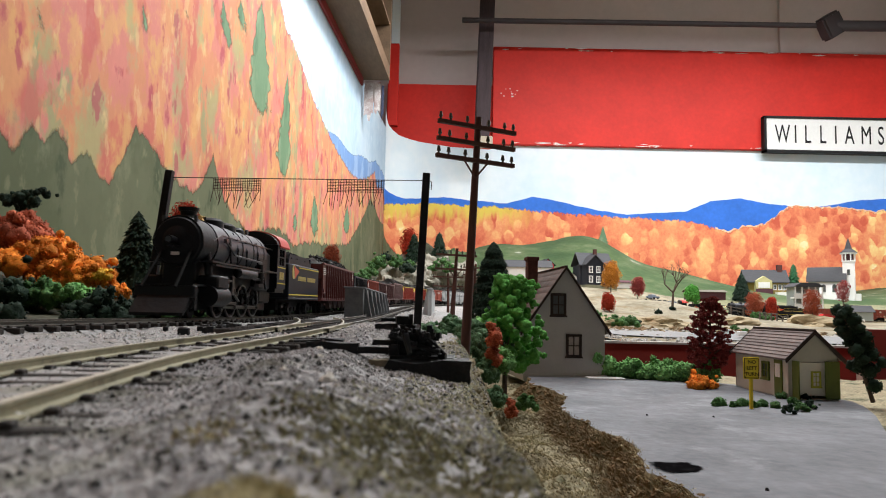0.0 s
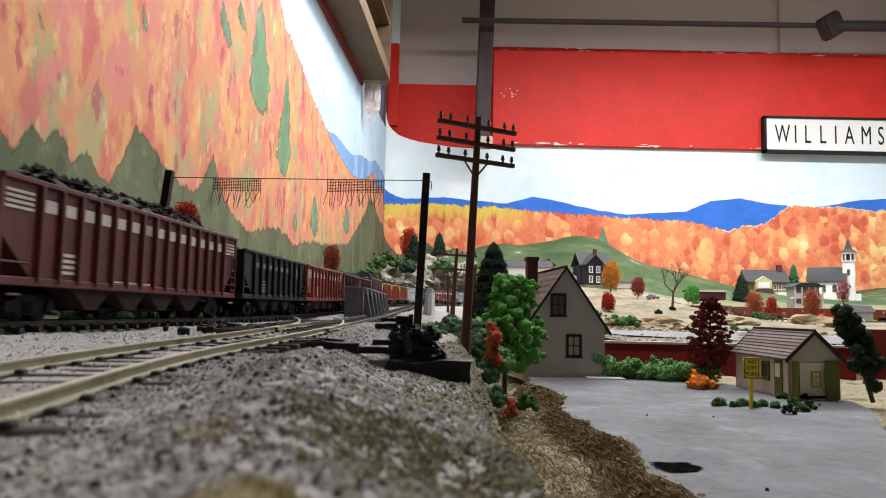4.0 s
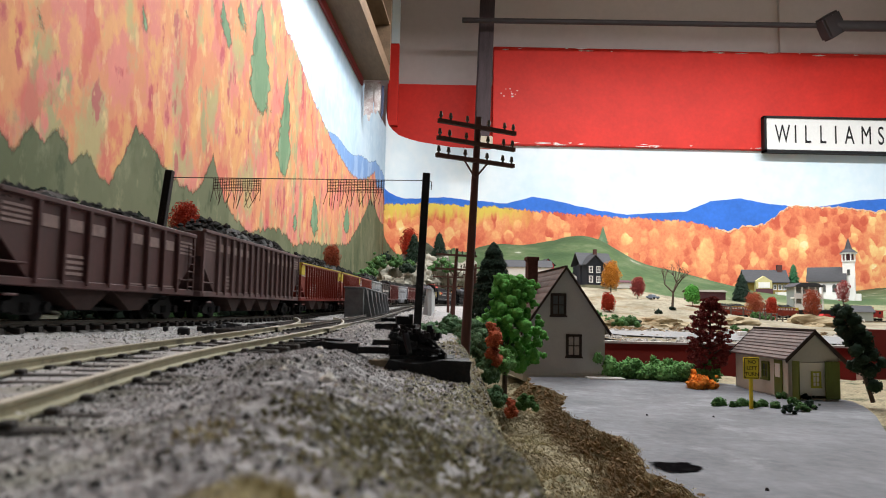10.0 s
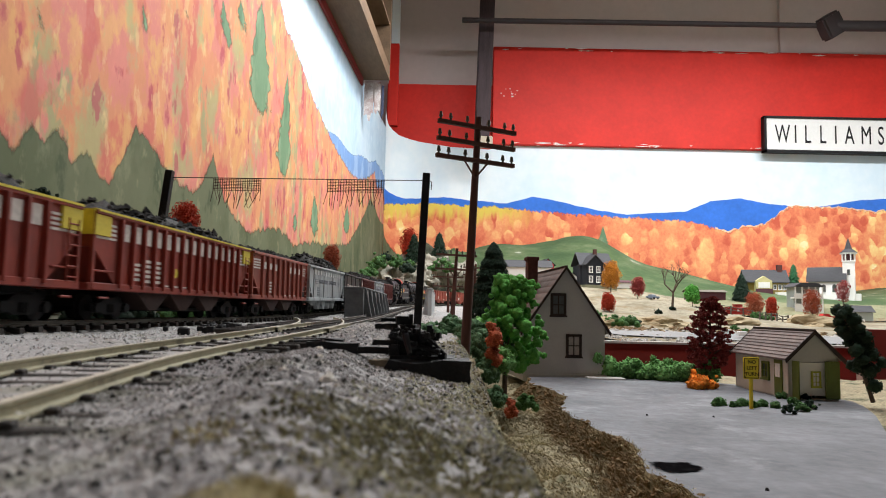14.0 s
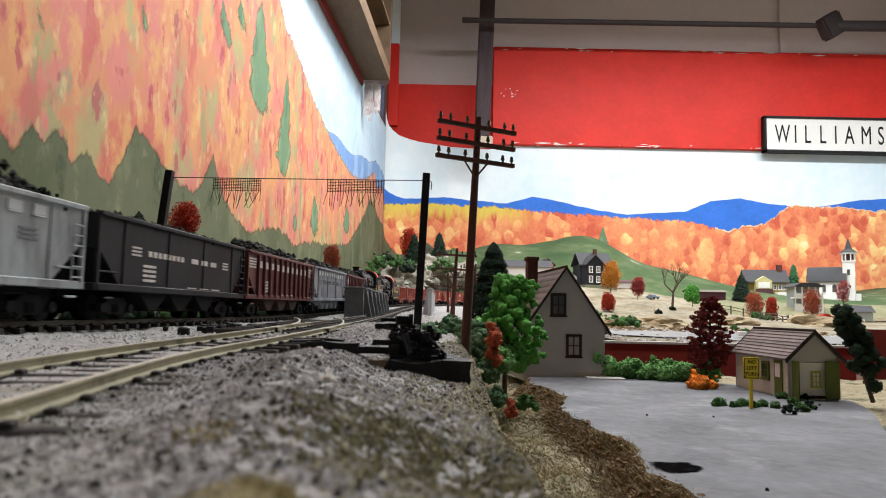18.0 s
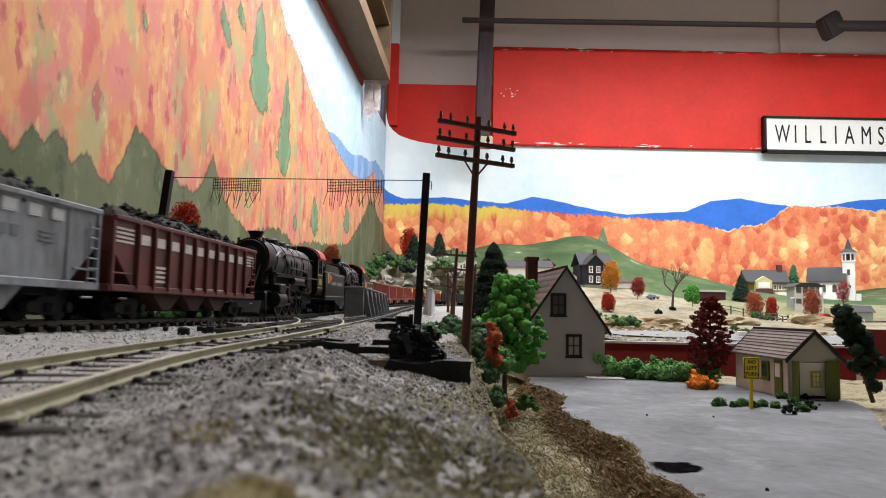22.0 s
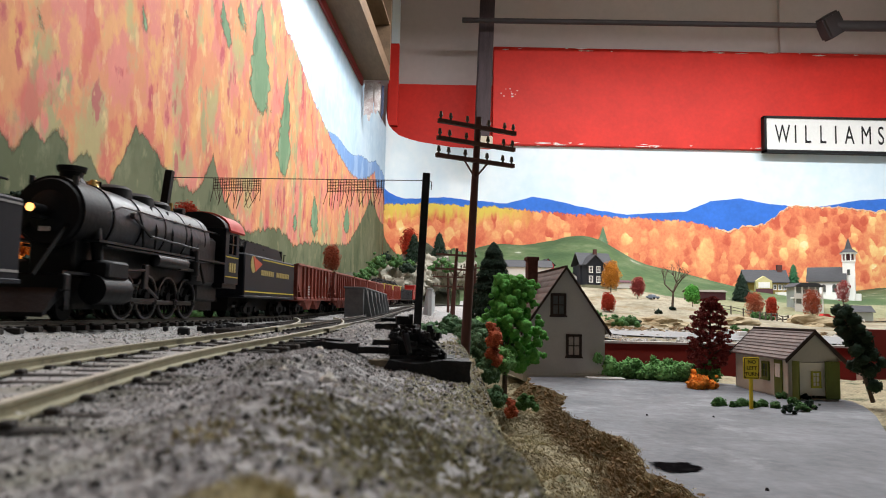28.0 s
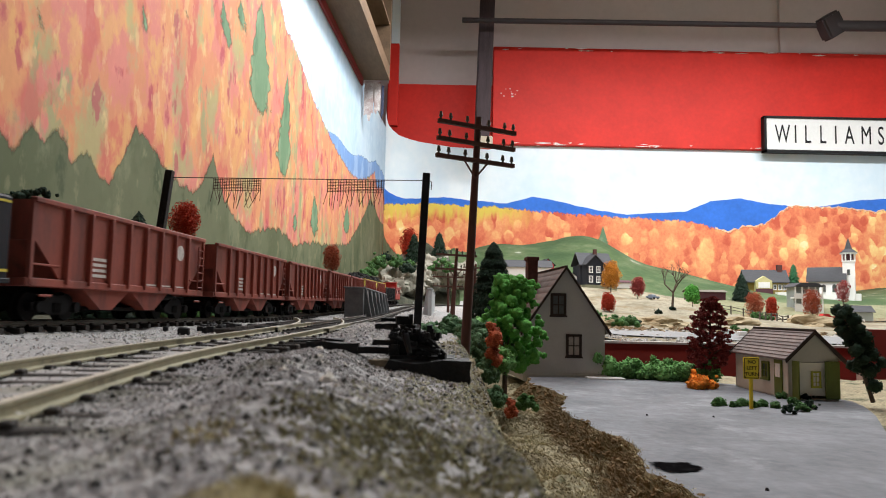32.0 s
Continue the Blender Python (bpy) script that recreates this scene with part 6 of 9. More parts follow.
# right-hand bank
def bank_tree():
    x, y, z0 = (0.0379, 0.4200, -0.0464)
    t = thing("tree", "bright green foam tree on the bank by the yard", "tree", group="bank trees")
    part("trunk", limbs(B(), x, y, z0 - 0.004, 0.016, 0.0016, 3, 12, 0.5), M_TRUNK, t)
    rnd = random.Random(8)
    blobs = []
    for i in range(96):
        u = i / 95
        prof = math.sin(math.pi * (0.16 + 0.76 * u)) ** 0.55
        a = i * 2.399
        rr = 0.0188 * prof * rnd.uniform(0.25, 1.0)
        cx, cy, cz = x + 0.004 + rr * math.cos(a), y + rr * math.sin(a), z0 + 0.0155 + 0.0515 * u
        r = rnd.uniform(0.0026, 0.0052)
        blobs.append((cx, cy, cz, r))
        for _ in range(3):
            blobs.append((cx + rnd.gauss(0, r * 0.6), cy + rnd.gauss(0, r * 0.6), cz + rnd.gauss(0, r * 0.5), r * rnd.uniform(0.35, 0.6)))
    foam("crown", 1600, blobs, 0.0006, 21, L_GREEN, t, 3)


bank_tree()
conifer("tall dark conifer behind the bank tree", (0.0541, 0.7500, -0.0066), 0.0745, 0.0285, L_DARK, 15, 15000, 0.0013, col=0.3)
rnd = random.Random(12)
for i, (c, r) in enumerate((((-0.0024, 0.5200, -0.0157), 0.011), ((0.0070, 0.4500, -0.0205), 0.012), ((0.0215, 0.4200, -0.0155), 0.013), ((0.0247, 0.3900, -0.0220), 0.011), ((-0.0007, 0.6200, -0.0120), 0.010), ((0.0149, 0.5500, -0.0141), 0.012), ((0.0328, 0.6000, -0.0079), 0.014), ((0.0165, 0.3800, -0.0216), 0.008))):
    bush("mid green foam bush along the bank top", spots_round((c[0] + 0.004, c[1], c[2] - r * 0.55), r * 1.15, 11, 70 + i, 0.9), L_SAGE if i % 3 else L_HEDGE, 70 + i, 1300, 0.0010, group="bank bushes")
bush("orange-red foam tuft on the bank beside the pole", [(0.0256 + 0.0012 * math.sin(k * 2.2), 0.345 + 0.001 * math.cos(k * 1.7), -0.0245 + 0.0021 * k, 0.0032 + 0.0008 * math.sin(k * 1.3)) for k in range(9)], L_RUST, 31, 700, 0.0008)
bush("small red foam bush on the brown bank", spots_round((0.0278, 0.2800, -0.0396), 0.0036, 8, 33, 2.0, 0.6), L_RUST, 33, 600, 0.0006)
bush("small dark green tuft on the brown bank", spots_round((0.0376, 0.3100, -0.0406), 0.0058, 7, 34, 0.9), L_MID, 34, 600, 0.0007)
bush("green foam hedge behind the yard road", [(0.118 + 0.0052 * i, 0.625 - 0.0025 * i + 0.006 * math.sin(i * 2.3), ROAD_Z + 0.006 + 0.003 * math.sin(i * 1.7), 0.0085 + 0.002 * math.sin(i * 3.1)) for i in range(20)] + [(0.13 + 0.006 * i, 0.612 - 0.002 * i, ROAD_Z + 0.003, 0.006) for i in range(15)], L_HEDGE, 35, 11000, 0.0021, group="hedges", name="hedge")
bush("orange foam bush at the end of the hedge", spots_round((0.1931, 0.5300, -0.0511), 0.0105, 9, 36, 0.6, 1.2), L_ORANGE, 36, 1500, 0.0009)
bush("low green weeds round the road sign", [(0.165 + 0.0042 * i, 0.428 + 0.004 * math.sin(i * 2.1), ROAD_Z + 0.001, 0.0032 + 0.001 * math.sin(i * 1.9)) for i in range(9)], L_MID, 37, 1200, 0.0007)
for i, c in enumerate(((0.2192, 0.4437, -0.0526), (0.2383, 0.4694, -0.0526), (0.2077, 0.4120, -0.0526), (0.2180, 0.4231, -0.0526), (0.2265, 0.4734, -0.0526), (0.1938, 0.3987, -0.0526))):
    bush("small dark green bush before the garage", spots_round((c[0], c[1], c[2] + 0.001), 0.0042, 6, 90 + i, 0.9), L_DARK if i % 2 else L_MID, 90 + i, 500, 0.0007)


def maroon_tree():
    x, y, z0 = 0.2154, 0.57, ROAD_Z
    t = thing("tree", "maroon-leaved model tree with tiered sprays", "tree", group="bank trees")
    part("trunk", limbs(B(), x, y, z0 - 0.004, 0.012, 0.0016, 5, 16, 0.42, 0.15), M_TRUNK, t)
    rnd = random.Random(17)
    blobs = []
    for i in range(190):
        u = i / 189
        prof = math.sin(math.pi * (0.20 + 0.74 * u)) ** 0.7
        a = i * 2.399
        rr = 0.0185 * prof * rnd.uniform(0.3, 1.0)
        blobs.append((x + rr * math.cos(a), y + rr * math.sin(a), z0 + 0.013 + 0.054 * u + rnd.gauss(0, 0.0008), rnd.uniform(0.0018, 0.0034)))
    leafage("crown", 15000, blobs, 0.0008, 23, L_MAROON, t, 0.45)


maroon_tree()


def leaning_pine():
    a, b = Vector((0.3025, 0.5000, -0.0527)), Vector((0.2818, 0.5000, 0.0087))
    t = thing("conifer", "dark leaning foam pine beside the garage", "tree", group="conifers")
    part("trunk", rod(B(), a - Vector((0, 0, 0.004)), b, 0.0016, 0.0005, 8), M_TRUNK, t)
    rnd = random.Random(9)
    blobs = []
    for i in range(34):
        u = 0.2 + 0.8 * i / 33
        c = a.lerp(b, u)
        w = 0.0100 * (1.15 - u) + 0.0035
        blobs.append((c.x + rnd.uniform(-0.5, 1.1) * w, c.y + rnd.uniform(-1, 1) * w, c.z + rnd.uniform(-0.5, 0.5) * w, rnd.uniform(0.0032, 0.0062)))
    foam("crown", 3800, blobs, 0.0009, 29, L_DARK, t, 3)


leaning_pine()

# straw tufts by the lens and weeds in the ballast
def tuft(name, label, spots, material, seed, h):
    rnd = random.Random(seed)
    vs, fs = [], []
    for x, y, r, n in spots:
        for _ in range(n):
            a, k = rnd.uniform(0, 6.283), r * math.sqrt(rnd.random())
            c = Vector((x + k * math.cos(a), y + k * math.sin(a), 0))
            c.z = ground_z(c.x, c.y) - 0.0003
            tip = c + Vector((rnd.gauss(0, 0.5), rnd.gauss(0, 0.5), 1)) * h * rnd.uniform(0.4, 1.1)
            w = Vector((rnd.gauss(0, 1), rnd.gauss(0, 1), 0)).normalized() * 0.00022
            o = len(vs)
            vs += [c - w, c + w, tip]
            fs.append((o, o + 1, o + 2))
    return tagged(raw(name, vs, fs, material), label, "grass", kind="stuff")


# sparse straw by the lens
tuft("grass", "straw-coloured grass tufts in the near ballast", [(-0.0072, 0.0300, 0.0012, 200), (-0.0055, 0.0285, 0.0009, 150), (-0.0045, 0.0290, 0.0008, 90), (-0.0150, 0.046, 0.002, 120)], M_STRAW, 3, 0.0010)
tuft("grass", "mossy grey-green weeds on the shoulder", [(rnd.uniform(-0.02, 0.01), rnd.uniform(0.07, 0.3), 0.007, 150) for _ in range(20)], L_MOSS, 4, 0.00045)
tuft("grass", "dry brown grass on the bank", [(bank_top(y) + 0.045 * rnd.random() ** 0.8, y, 0.007, 160) for y in [rnd.uniform(0.1, 0.6) for _ in range(60)]], M_STRAW, 6, 0.0018)


# loose stones: many on the ballast, fewer on the bank
def stones(name, label, n, seed, pick, material, r0, r1):
    rnd = random.Random(seed)
    vs, fs = [], []
    for _ in range(n):
        x, y = pick(rnd)
        r = rnd.uniform(r0, r1) * min(1.0, 0.5 + y * 3.0)
        c = Vector((x, y, ground_z(x, y) + r * 0.1))
        o = len(vs)
        for d in ((1, 0, 0), (-1, 0, 0), (0, 1, 0), (0, -1, 0), (0, 0, 1), (0, 0, -1)):
            vs.append(c + (Vector(d) * rnd.uniform(0.6, 1.15) + Vector((rnd.gauss(0, 0.2), rnd.gauss(0, 0.2), 0))) * r)
        for f in ((0, 2, 4), (2, 1, 4), (1, 3, 4), (3, 0, 4), (2, 0, 5), (1, 2, 5), (3, 1, 5), (0, 3, 5)):
            fs.append([o + k for k in f])
    return tagged(raw(name, vs, fs, material), label, "gravel", kind="stuff")


M_STONE = mat("mixed_grey_stone", (0.40, 0.385, 0.39), 0.95, var=0.2, scale=300, isl=0.26, spec=0.15)
weeds(M_STONE)
# Paler copy of the stone; stronger light down the line is put into it.
M_STONE_LIT = mat("pale_lit_ballast", (0.52, 0.51, 0.50), 0.95, var=0.2, scale=300, isl=0.25, spec=0.15)
M_STONEP = mat("pale_pebble", (0.6, 0.56, 0.5), 0.85, var=0.15, scale=300, isl=0.3)
M_STONEB = mat("brown_clod", (0.24, 0.20, 0.12), 0.95, var=0.3, scale=300, isl=0.3)


def pick_near(r):
    y = 0.045 + 0.5 * r.random() ** 2.0
    return r.uniform(-0.17, bank_top(y) + 0.004), y


def pick_front(r):
    y = 0.020 + 0.27 * r.random() ** 1.7
    return r.uniform(-0.034 - 0.08 * y, bank_top(y) + 0.006), y


stones("ballast_stones", "loose grey ballast stones round the tracks", 14000, 1, pick_near, M_STONE, 0.0002, 0.00045)
stones("ballast_stones", "fine grey ballast grains in the foreground", 56000, 21, pick_front, M_STONE, 0.00015, 0.00036)
stones("ballast_stones", "dark cinder grains among the ballast", 1800, 22, pick_front, mat("dark_cinder", (0.035, 0.033, 0.03), 0.95, var=0.4, scale=300, isl=0.4), 0.0003, 0.0007)
# Paler stones brighten the ballast further along and between the tracks.
stones("ballast_stones", "loose grey ballast stones further along the line", 30000, 7, lambda r: (r.uniform(-0.165, -0.01), 0.36 + 1.14 * r.random()), M_STONE_LIT, 0.0005, 0.001)
stones("ballast_stones", "pale ballast stones between the two tracks", 9000, 8, lambda r: (r.uniform(-0.122, -0.012), 0.21 + 0.3 * r.random()), M_STONE_LIT, 0.0003, 0.0006)
def pick_edge(r):
    y = 0.03 + 0.27 * r.random() ** 1.5
    return bank_top(y) - 0.016 * r.random() ** 1.6 + 0.012 * r.random() ** 2, y


stones("moss", "olive moss and dry grass crumbs on the shoulder", 9000, 23, pick_edge, mat("olive_crumbs", (0.24, 0.235, 0.15), 0.95, scale=90, col2=(0.46, 0.44, 0.31), isl=0.5, spec=0.1), 0.0002, 0.0005)
stones("moss", "dark moss crumbs in the hollow", 5000, 24, lambda r: (r.gauss(0.0, 0.006), 0.05 + r.gauss(0, 0.007)), mat("brown_moss_crumbs", (0.09, 0.08, 0.04), 0.95, scale=90, col2=(0.22, 0.2, 0.11), isl=0.5, spec=0.1), 0.0002, 0.0005)
stones("moss", "pale straw crumbs near the lens", 2500, 25, lambda r: (-0.0062 + r.gauss(0, 0.0016), 0.0285 + r.gauss(0, 0.0013)), mat("straw_crumbs", (0.34, 0.29, 0.16), 0.95, scale=90, col2=(0.55, 0.49, 0.32), isl=0.4, spec=0.1), 0.0002, 0.0004)
stones("pebbles", "scattered pale pebbles in the ballast", 90, 2, lambda r: (r.uniform(-0.1, 0.01), r.uniform(0.07, 0.4)), M_STONEP, 0.0003, 0.0008)
stones("clods", "crumbled brown earth on the bank", 22000, 3, lambda r: (lambda y: (bank_top(y) + (bank_foot(y) - bank_top(y)) * r.random(), y))(r.uniform(0.1, 0.62)), M_STONEB, 0.0002, 0.0006)


# single pale stones that stand out of the ballast
for c, r in (((-0.0125, 0.080), 0.0011), ((-0.0255, 0.150), 0.0009), ((-0.0180, 0.082), 0.0006), ((0.0190, 0.094), 0.0016), ((-0.0345, 0.0585), 0.0010), ((-0.0700, 0.170), 0.0014), ((-0.0200, 0.118), 0.0006)):
    bm = B()
    bmesh.ops.create_icosphere(bm, subdivisions=2, radius=r)
    for v in bm.verts:
        v.co = v.co * (0.85 + 0.5 * noise.noise(v.co * (1.2 / r) + Vector((c[1] * 90, 0, 0))))
        v.co.z *= 0.8
    ob = part("pebble", bm, M_STONEP)
    ob.location = (c[0], c[1], ground_z(*c) + r * 0.25)
    tagged(ob, "pale rounded pebble lying on the ballast", "pebble", group="pale pebbles")


# crumbly lumps of ballast and moss in the foreground
def lumps(label, n, seed, pick, material, r0, r1, level=None):
    rnd = random.Random(seed)
    bm = B()
    bmesh.ops.create_icosphere(bm, subdivisions=2, radius=1.0)
    base = [v.co.copy() for v in bm.verts]
    faces = [[v.index for v in f.verts] for f in bm.faces]
    bm.free()
    vs, fs = [], []
    for i in range(n):
        x, y = pick(rnd)
        r = (r0 + (r1 - r0) * rnd.random() ** 2.2) * min(1.0, 0.45 + 2.5 * y)
        z = (level(x, y) if level else ground_z(x, y)) - r * 0.12
        off = Vector((i * 3.1, 0, 0))
        o = len(vs)
        for c in base:
            k = 0.75 + 0.6 * noise.noise(c * 1.7 + off)
            vs.append((x + c.x * r * k * 1.15, y + c.y * r * k * 1.15, z + c.z * r * k * 0.9))
        fs += [[o + j for j in f] for f in faces]
    return tagged(raw("lumps", vs, fs, material), label, "gravel", kind="stuff")


lumps("brown crumbled lumps on the bank", 500, 14, lambda r: (lambda y: (bank_top(y) + (bank_foot(y) - bank_top(y)) * r.random(), y))(r.uniform(0.12, 0.6)), M_DIRT, 0.0008, 0.0022)
def verge(x, y):
    u = min(1.0, max(0.0, (x - bank_foot(y) + 0.011) / 0.013))
    return ROAD_Z - 0.0105 * (1 - u) - 0.0006


M_EARTH = mat("dark_brown_earth", (0.075, 0.045, 0.02), 0.95, scale=220, col2=(0.26, 0.17, 0.08), bump=0.0006, bscale=900, fine=1.0)
lumps("dark crumbled earth along the broken road edge", 1700, 15, lambda r: (lambda y: (bank_foot(y) + r.uniform(-0.013, 0.0032), y))(0.10 + 0.48 * r.random() ** 1.4), M_EARTH, 0.0003, 0.0021, verge)
# matted brown fibres hanging over the broken edge
def fibres(label, n, seed, material, x0, x1, h, y0=0.10, y1=0.50):
    rnd = random.Random(seed)
    vs, fs = [], []
    for _ in range(n):
        y = y0 + (y1 - y0) * rnd.random() ** 1.3
        x = bank_foot(y) + rnd.uniform(x0, x1)
        c = Vector((x, y, max(verge(x, y), ground_z(x, y)) - 0.0002))
        k = h * rnd.uniform(0.4, 1.2) * min(1.0, 0.5 + 2.0 * y)
        tip = c + Vector((rnd.gauss(-0.5, 0.5), rnd.gauss(0, 0.6), rnd.uniform(0.2, 1.0))) * k
        w = Vector((rnd.gauss(0, 1), rnd.gauss(0, 1), 0.3)).normalized() * 0.00022
        o = len(vs)
        vs += [c - w, c + w, tip]
        fs.append((o, o + 1, o + 2))
    tagged(raw("grass", vs, fs, material), label, "grass", kind="stuff")


fibres("matted dark brown fibres on the broken road edge", 14000, 51, M_EARTH, -0.016, 0.002, 0.0030)
fibres("dry tan grass fibres on the bank below the shoulder", 16000, 52, mat("tan_fibre", (0.20, 0.155, 0.08), 0.95, scale=200, col2=(0.40, 0.33, 0.19), isl=0.3), -0.055, -0.008, 0.0024)
fibres("yellow-cream fibres along the lip of the road", 1800, 53, mat("cream_fibre", (0.36, 0.30, 0.16), 0.95, scale=200, col2=(0.56, 0.50, 0.33), isl=0.3), -0.001, 0.004, 0.0022, 0.14, 0.34)
lumps("yellow-cream crumbs on the lip of the road", 420, 16, lambda r: (lambda y: (bank_foot(y) + r.gauss(0.0025, 0.0016), y))(0.12 + 0.3 * r.random() ** 1.3), mat("cream_crumbs", (0.28, 0.23, 0.12), 0.95, scale=200, col2=(0.5, 0.44, 0.28)), 0.0004, 0.0011, verge)

# ---- telltale over the main line ----
def telltale():
    t = thing("telltale", "low-clearance telltale: two dark posts with a wire and hanging nets", "telltale")
    pl0, pl1 = Vector((-0.1875, 0.45, ground_z(-0.1875, 0.45) - 0.003)), Vector((-0.1772, 0.4500, 0.0872))
    pr0, pr1 = Vector((-0.0155, 0.45, ground_z(-0.0155, 0.45) - 0.003)), Vector((-0.0116, 0.4500, 0.0888))
    for a, b in ((pl0, pl1), (pr0, pr1)):
        bm = B()
        d = (b - a)
        bmesh.ops.create_cube(bm, size=1.0, matrix=Matrix.Translation((a + b) / 2) @ d.to_track_quat("Z", "X").to_matrix().to_4x4() @ Matrix.Diagonal((0.0048, 0.0048, d.length, 1)))
        bmesh.ops.bevel(bm, geom=bm.edges[:], offset=0.0003, segments=1, affect="EDGES")
        part("post", bm, M_BLACK, t)
    wl, wr = pl1 - Vector((-0.002, 0, 0.0045)), pr1 - Vector((0.002, 0, 0.0048))
    part("wire", rod(B(), wl, wr, 0.00028, seg=6), M_BLACK, t)
    part("hook", rod(rod(B(), wr + Vector((0.004, 0, 0)), wr + Vector((0.0055, 0, -0.001)), 0.0003, seg=5), wr + Vector((0.0055, 0, -0.001)), wr + Vector((0.0052, 0, -0.006)), 0.0003, seg=5), M_BLACK, t)
    rnd = random.Random(3)
    for xa, xb in (((-0.1489, 0.4500, 0.0818)[0], (-0.1183, 0.4500, 0.0825)[0]), ((-0.0753, 0.4500, 0.0827)[0], (-0.0388, 0.4500, 0.0834)[0])):
        bm = B()
        zt = wl.z + (wr.z - wl.z) * ((xa - wl.x) / (wr.x - wl.x))
        n = 22
        for i in range(n):
            x = xa + (xb - xa) * i / (n - 1)
            ln = 0.0095 + rnd.uniform(-0.0005, 0.0055)
            mid = Vector((x + rnd.uniform(-0.0003, 0.0003), 0.45, zt - 0.0085))
            rod(bm, (x, 0.45, zt), mid, 0.00024, seg=3, caps=False)
            rod(bm, mid, mid + Vector((rnd.gauss(0, 0.0016), rnd.uniform(-0.001, 0.001), -ln + 0.0035)), 0.00022, seg=3, caps=False)
        for k in range(9):
            z = zt - 0.001 * k
            rod(bm, (xa, 0.45, z), (xb, 0.45, z + rnd.uniform(-0.0003, 0.0003)), 0.00022, seg=3, caps=False)
        part("net", bm, mat("thread_brown", (0.05, 0.02, 0.013), 0.9, var=0.3, scale=400), t, "frayed woven thread net")


telltale()


# ---- telegraph poles ----
def pole(label, a, b, arms, arm_d, r, ins=True):
    """Pole from a to b; arms at distances from the top; arm_d is half an arm."""
    a, b, arm_d = Vector(a), Vector(b), Vector(arm_d)
    t = thing("telegraph_pole", label, "telegraph pole", group="telegraph poles")
    part("pole", rod(B(), a - Vector((0, 0, 0.004)), b, r, r * 0.62, 12), M_WOODD, t)
    ax = (b - a).normalized()
    for k, dz in enumerate(arms):
        c = b - ax * dz + Vector((0, -r * 0.8, 0))
        bm = B()
        q = arm_d.to_track_quat("X", "Z").to_matrix().to_4x4()
        bmesh.ops.create_cube(bm, size=1.0, matrix=Matrix.Translation(c) @ q @ Matrix.Diagonal((arm_d.length * 2, r * 0.8, r * 0.8, 1)))
        arm = part("crossarm", bm, M_WOODD, t)
        if ins:
            me = mesh_of(rod(rod(B(), (0, 0, 0), (0, 0, r * 0.5), r * 0.22, seg=6), (0, 0, r * 0.5), (0, 0, r * 1.5), r * 0.42, r * 0.25, 8), "insulator", M_INS)
            for u in (-0.94, -0.7, -0.28, 0.28, 0.7, 0.94):
                p = c + arm_d * u
                share("insulator", me, arm, Matrix.Translation((p.x, p.y, p.z + r * 0.38)))
        if k == len(arms) - 1 or not ins:
            for s in (-1, 1):
                part("brace", rod(B(), c + arm_d * 0.32 * s, c - ax * arm_d.length * 0.38, r * 0.2, seg=5), M_WOODD, t)
    return t


M_INS = mat("green_brown_insulator", (0.06, 0.06, 0.045), 0.4, var=0.2, scale=300)
pole("brown telegraph pole with three crossarms and insulators", (0.0106, 0.3200, -0.0200), (0.0152, 0.3200, 0.0899), (0.0052, 0.0130, 0.0208), (0.0182, 0.0105, 0.0), 0.0023)
pole("thin brown telegraph pole down the line", (0.0133, 0.9000, -0.0069), (0.0181, 0.9000, 0.0810), (0.009, 0.027), (0.026, 0.012, 0.0), 0.0032)
pole("thin brown telegraph pole far down the line", (0.0123, 1.3000, -0.0266), (0.0103, 1.3000, 0.0707), (0.007, 0.024), (0.028, 0.012, 0.0), 0.003)
pole("thin brown telegraph pole by the dark conifer", (0.0515, 1.1500, 0.0074), (0.0540, 1.1500, 0.0783), (0.006, 0.018), (0.02, 0.01, 0.0), 0.003)


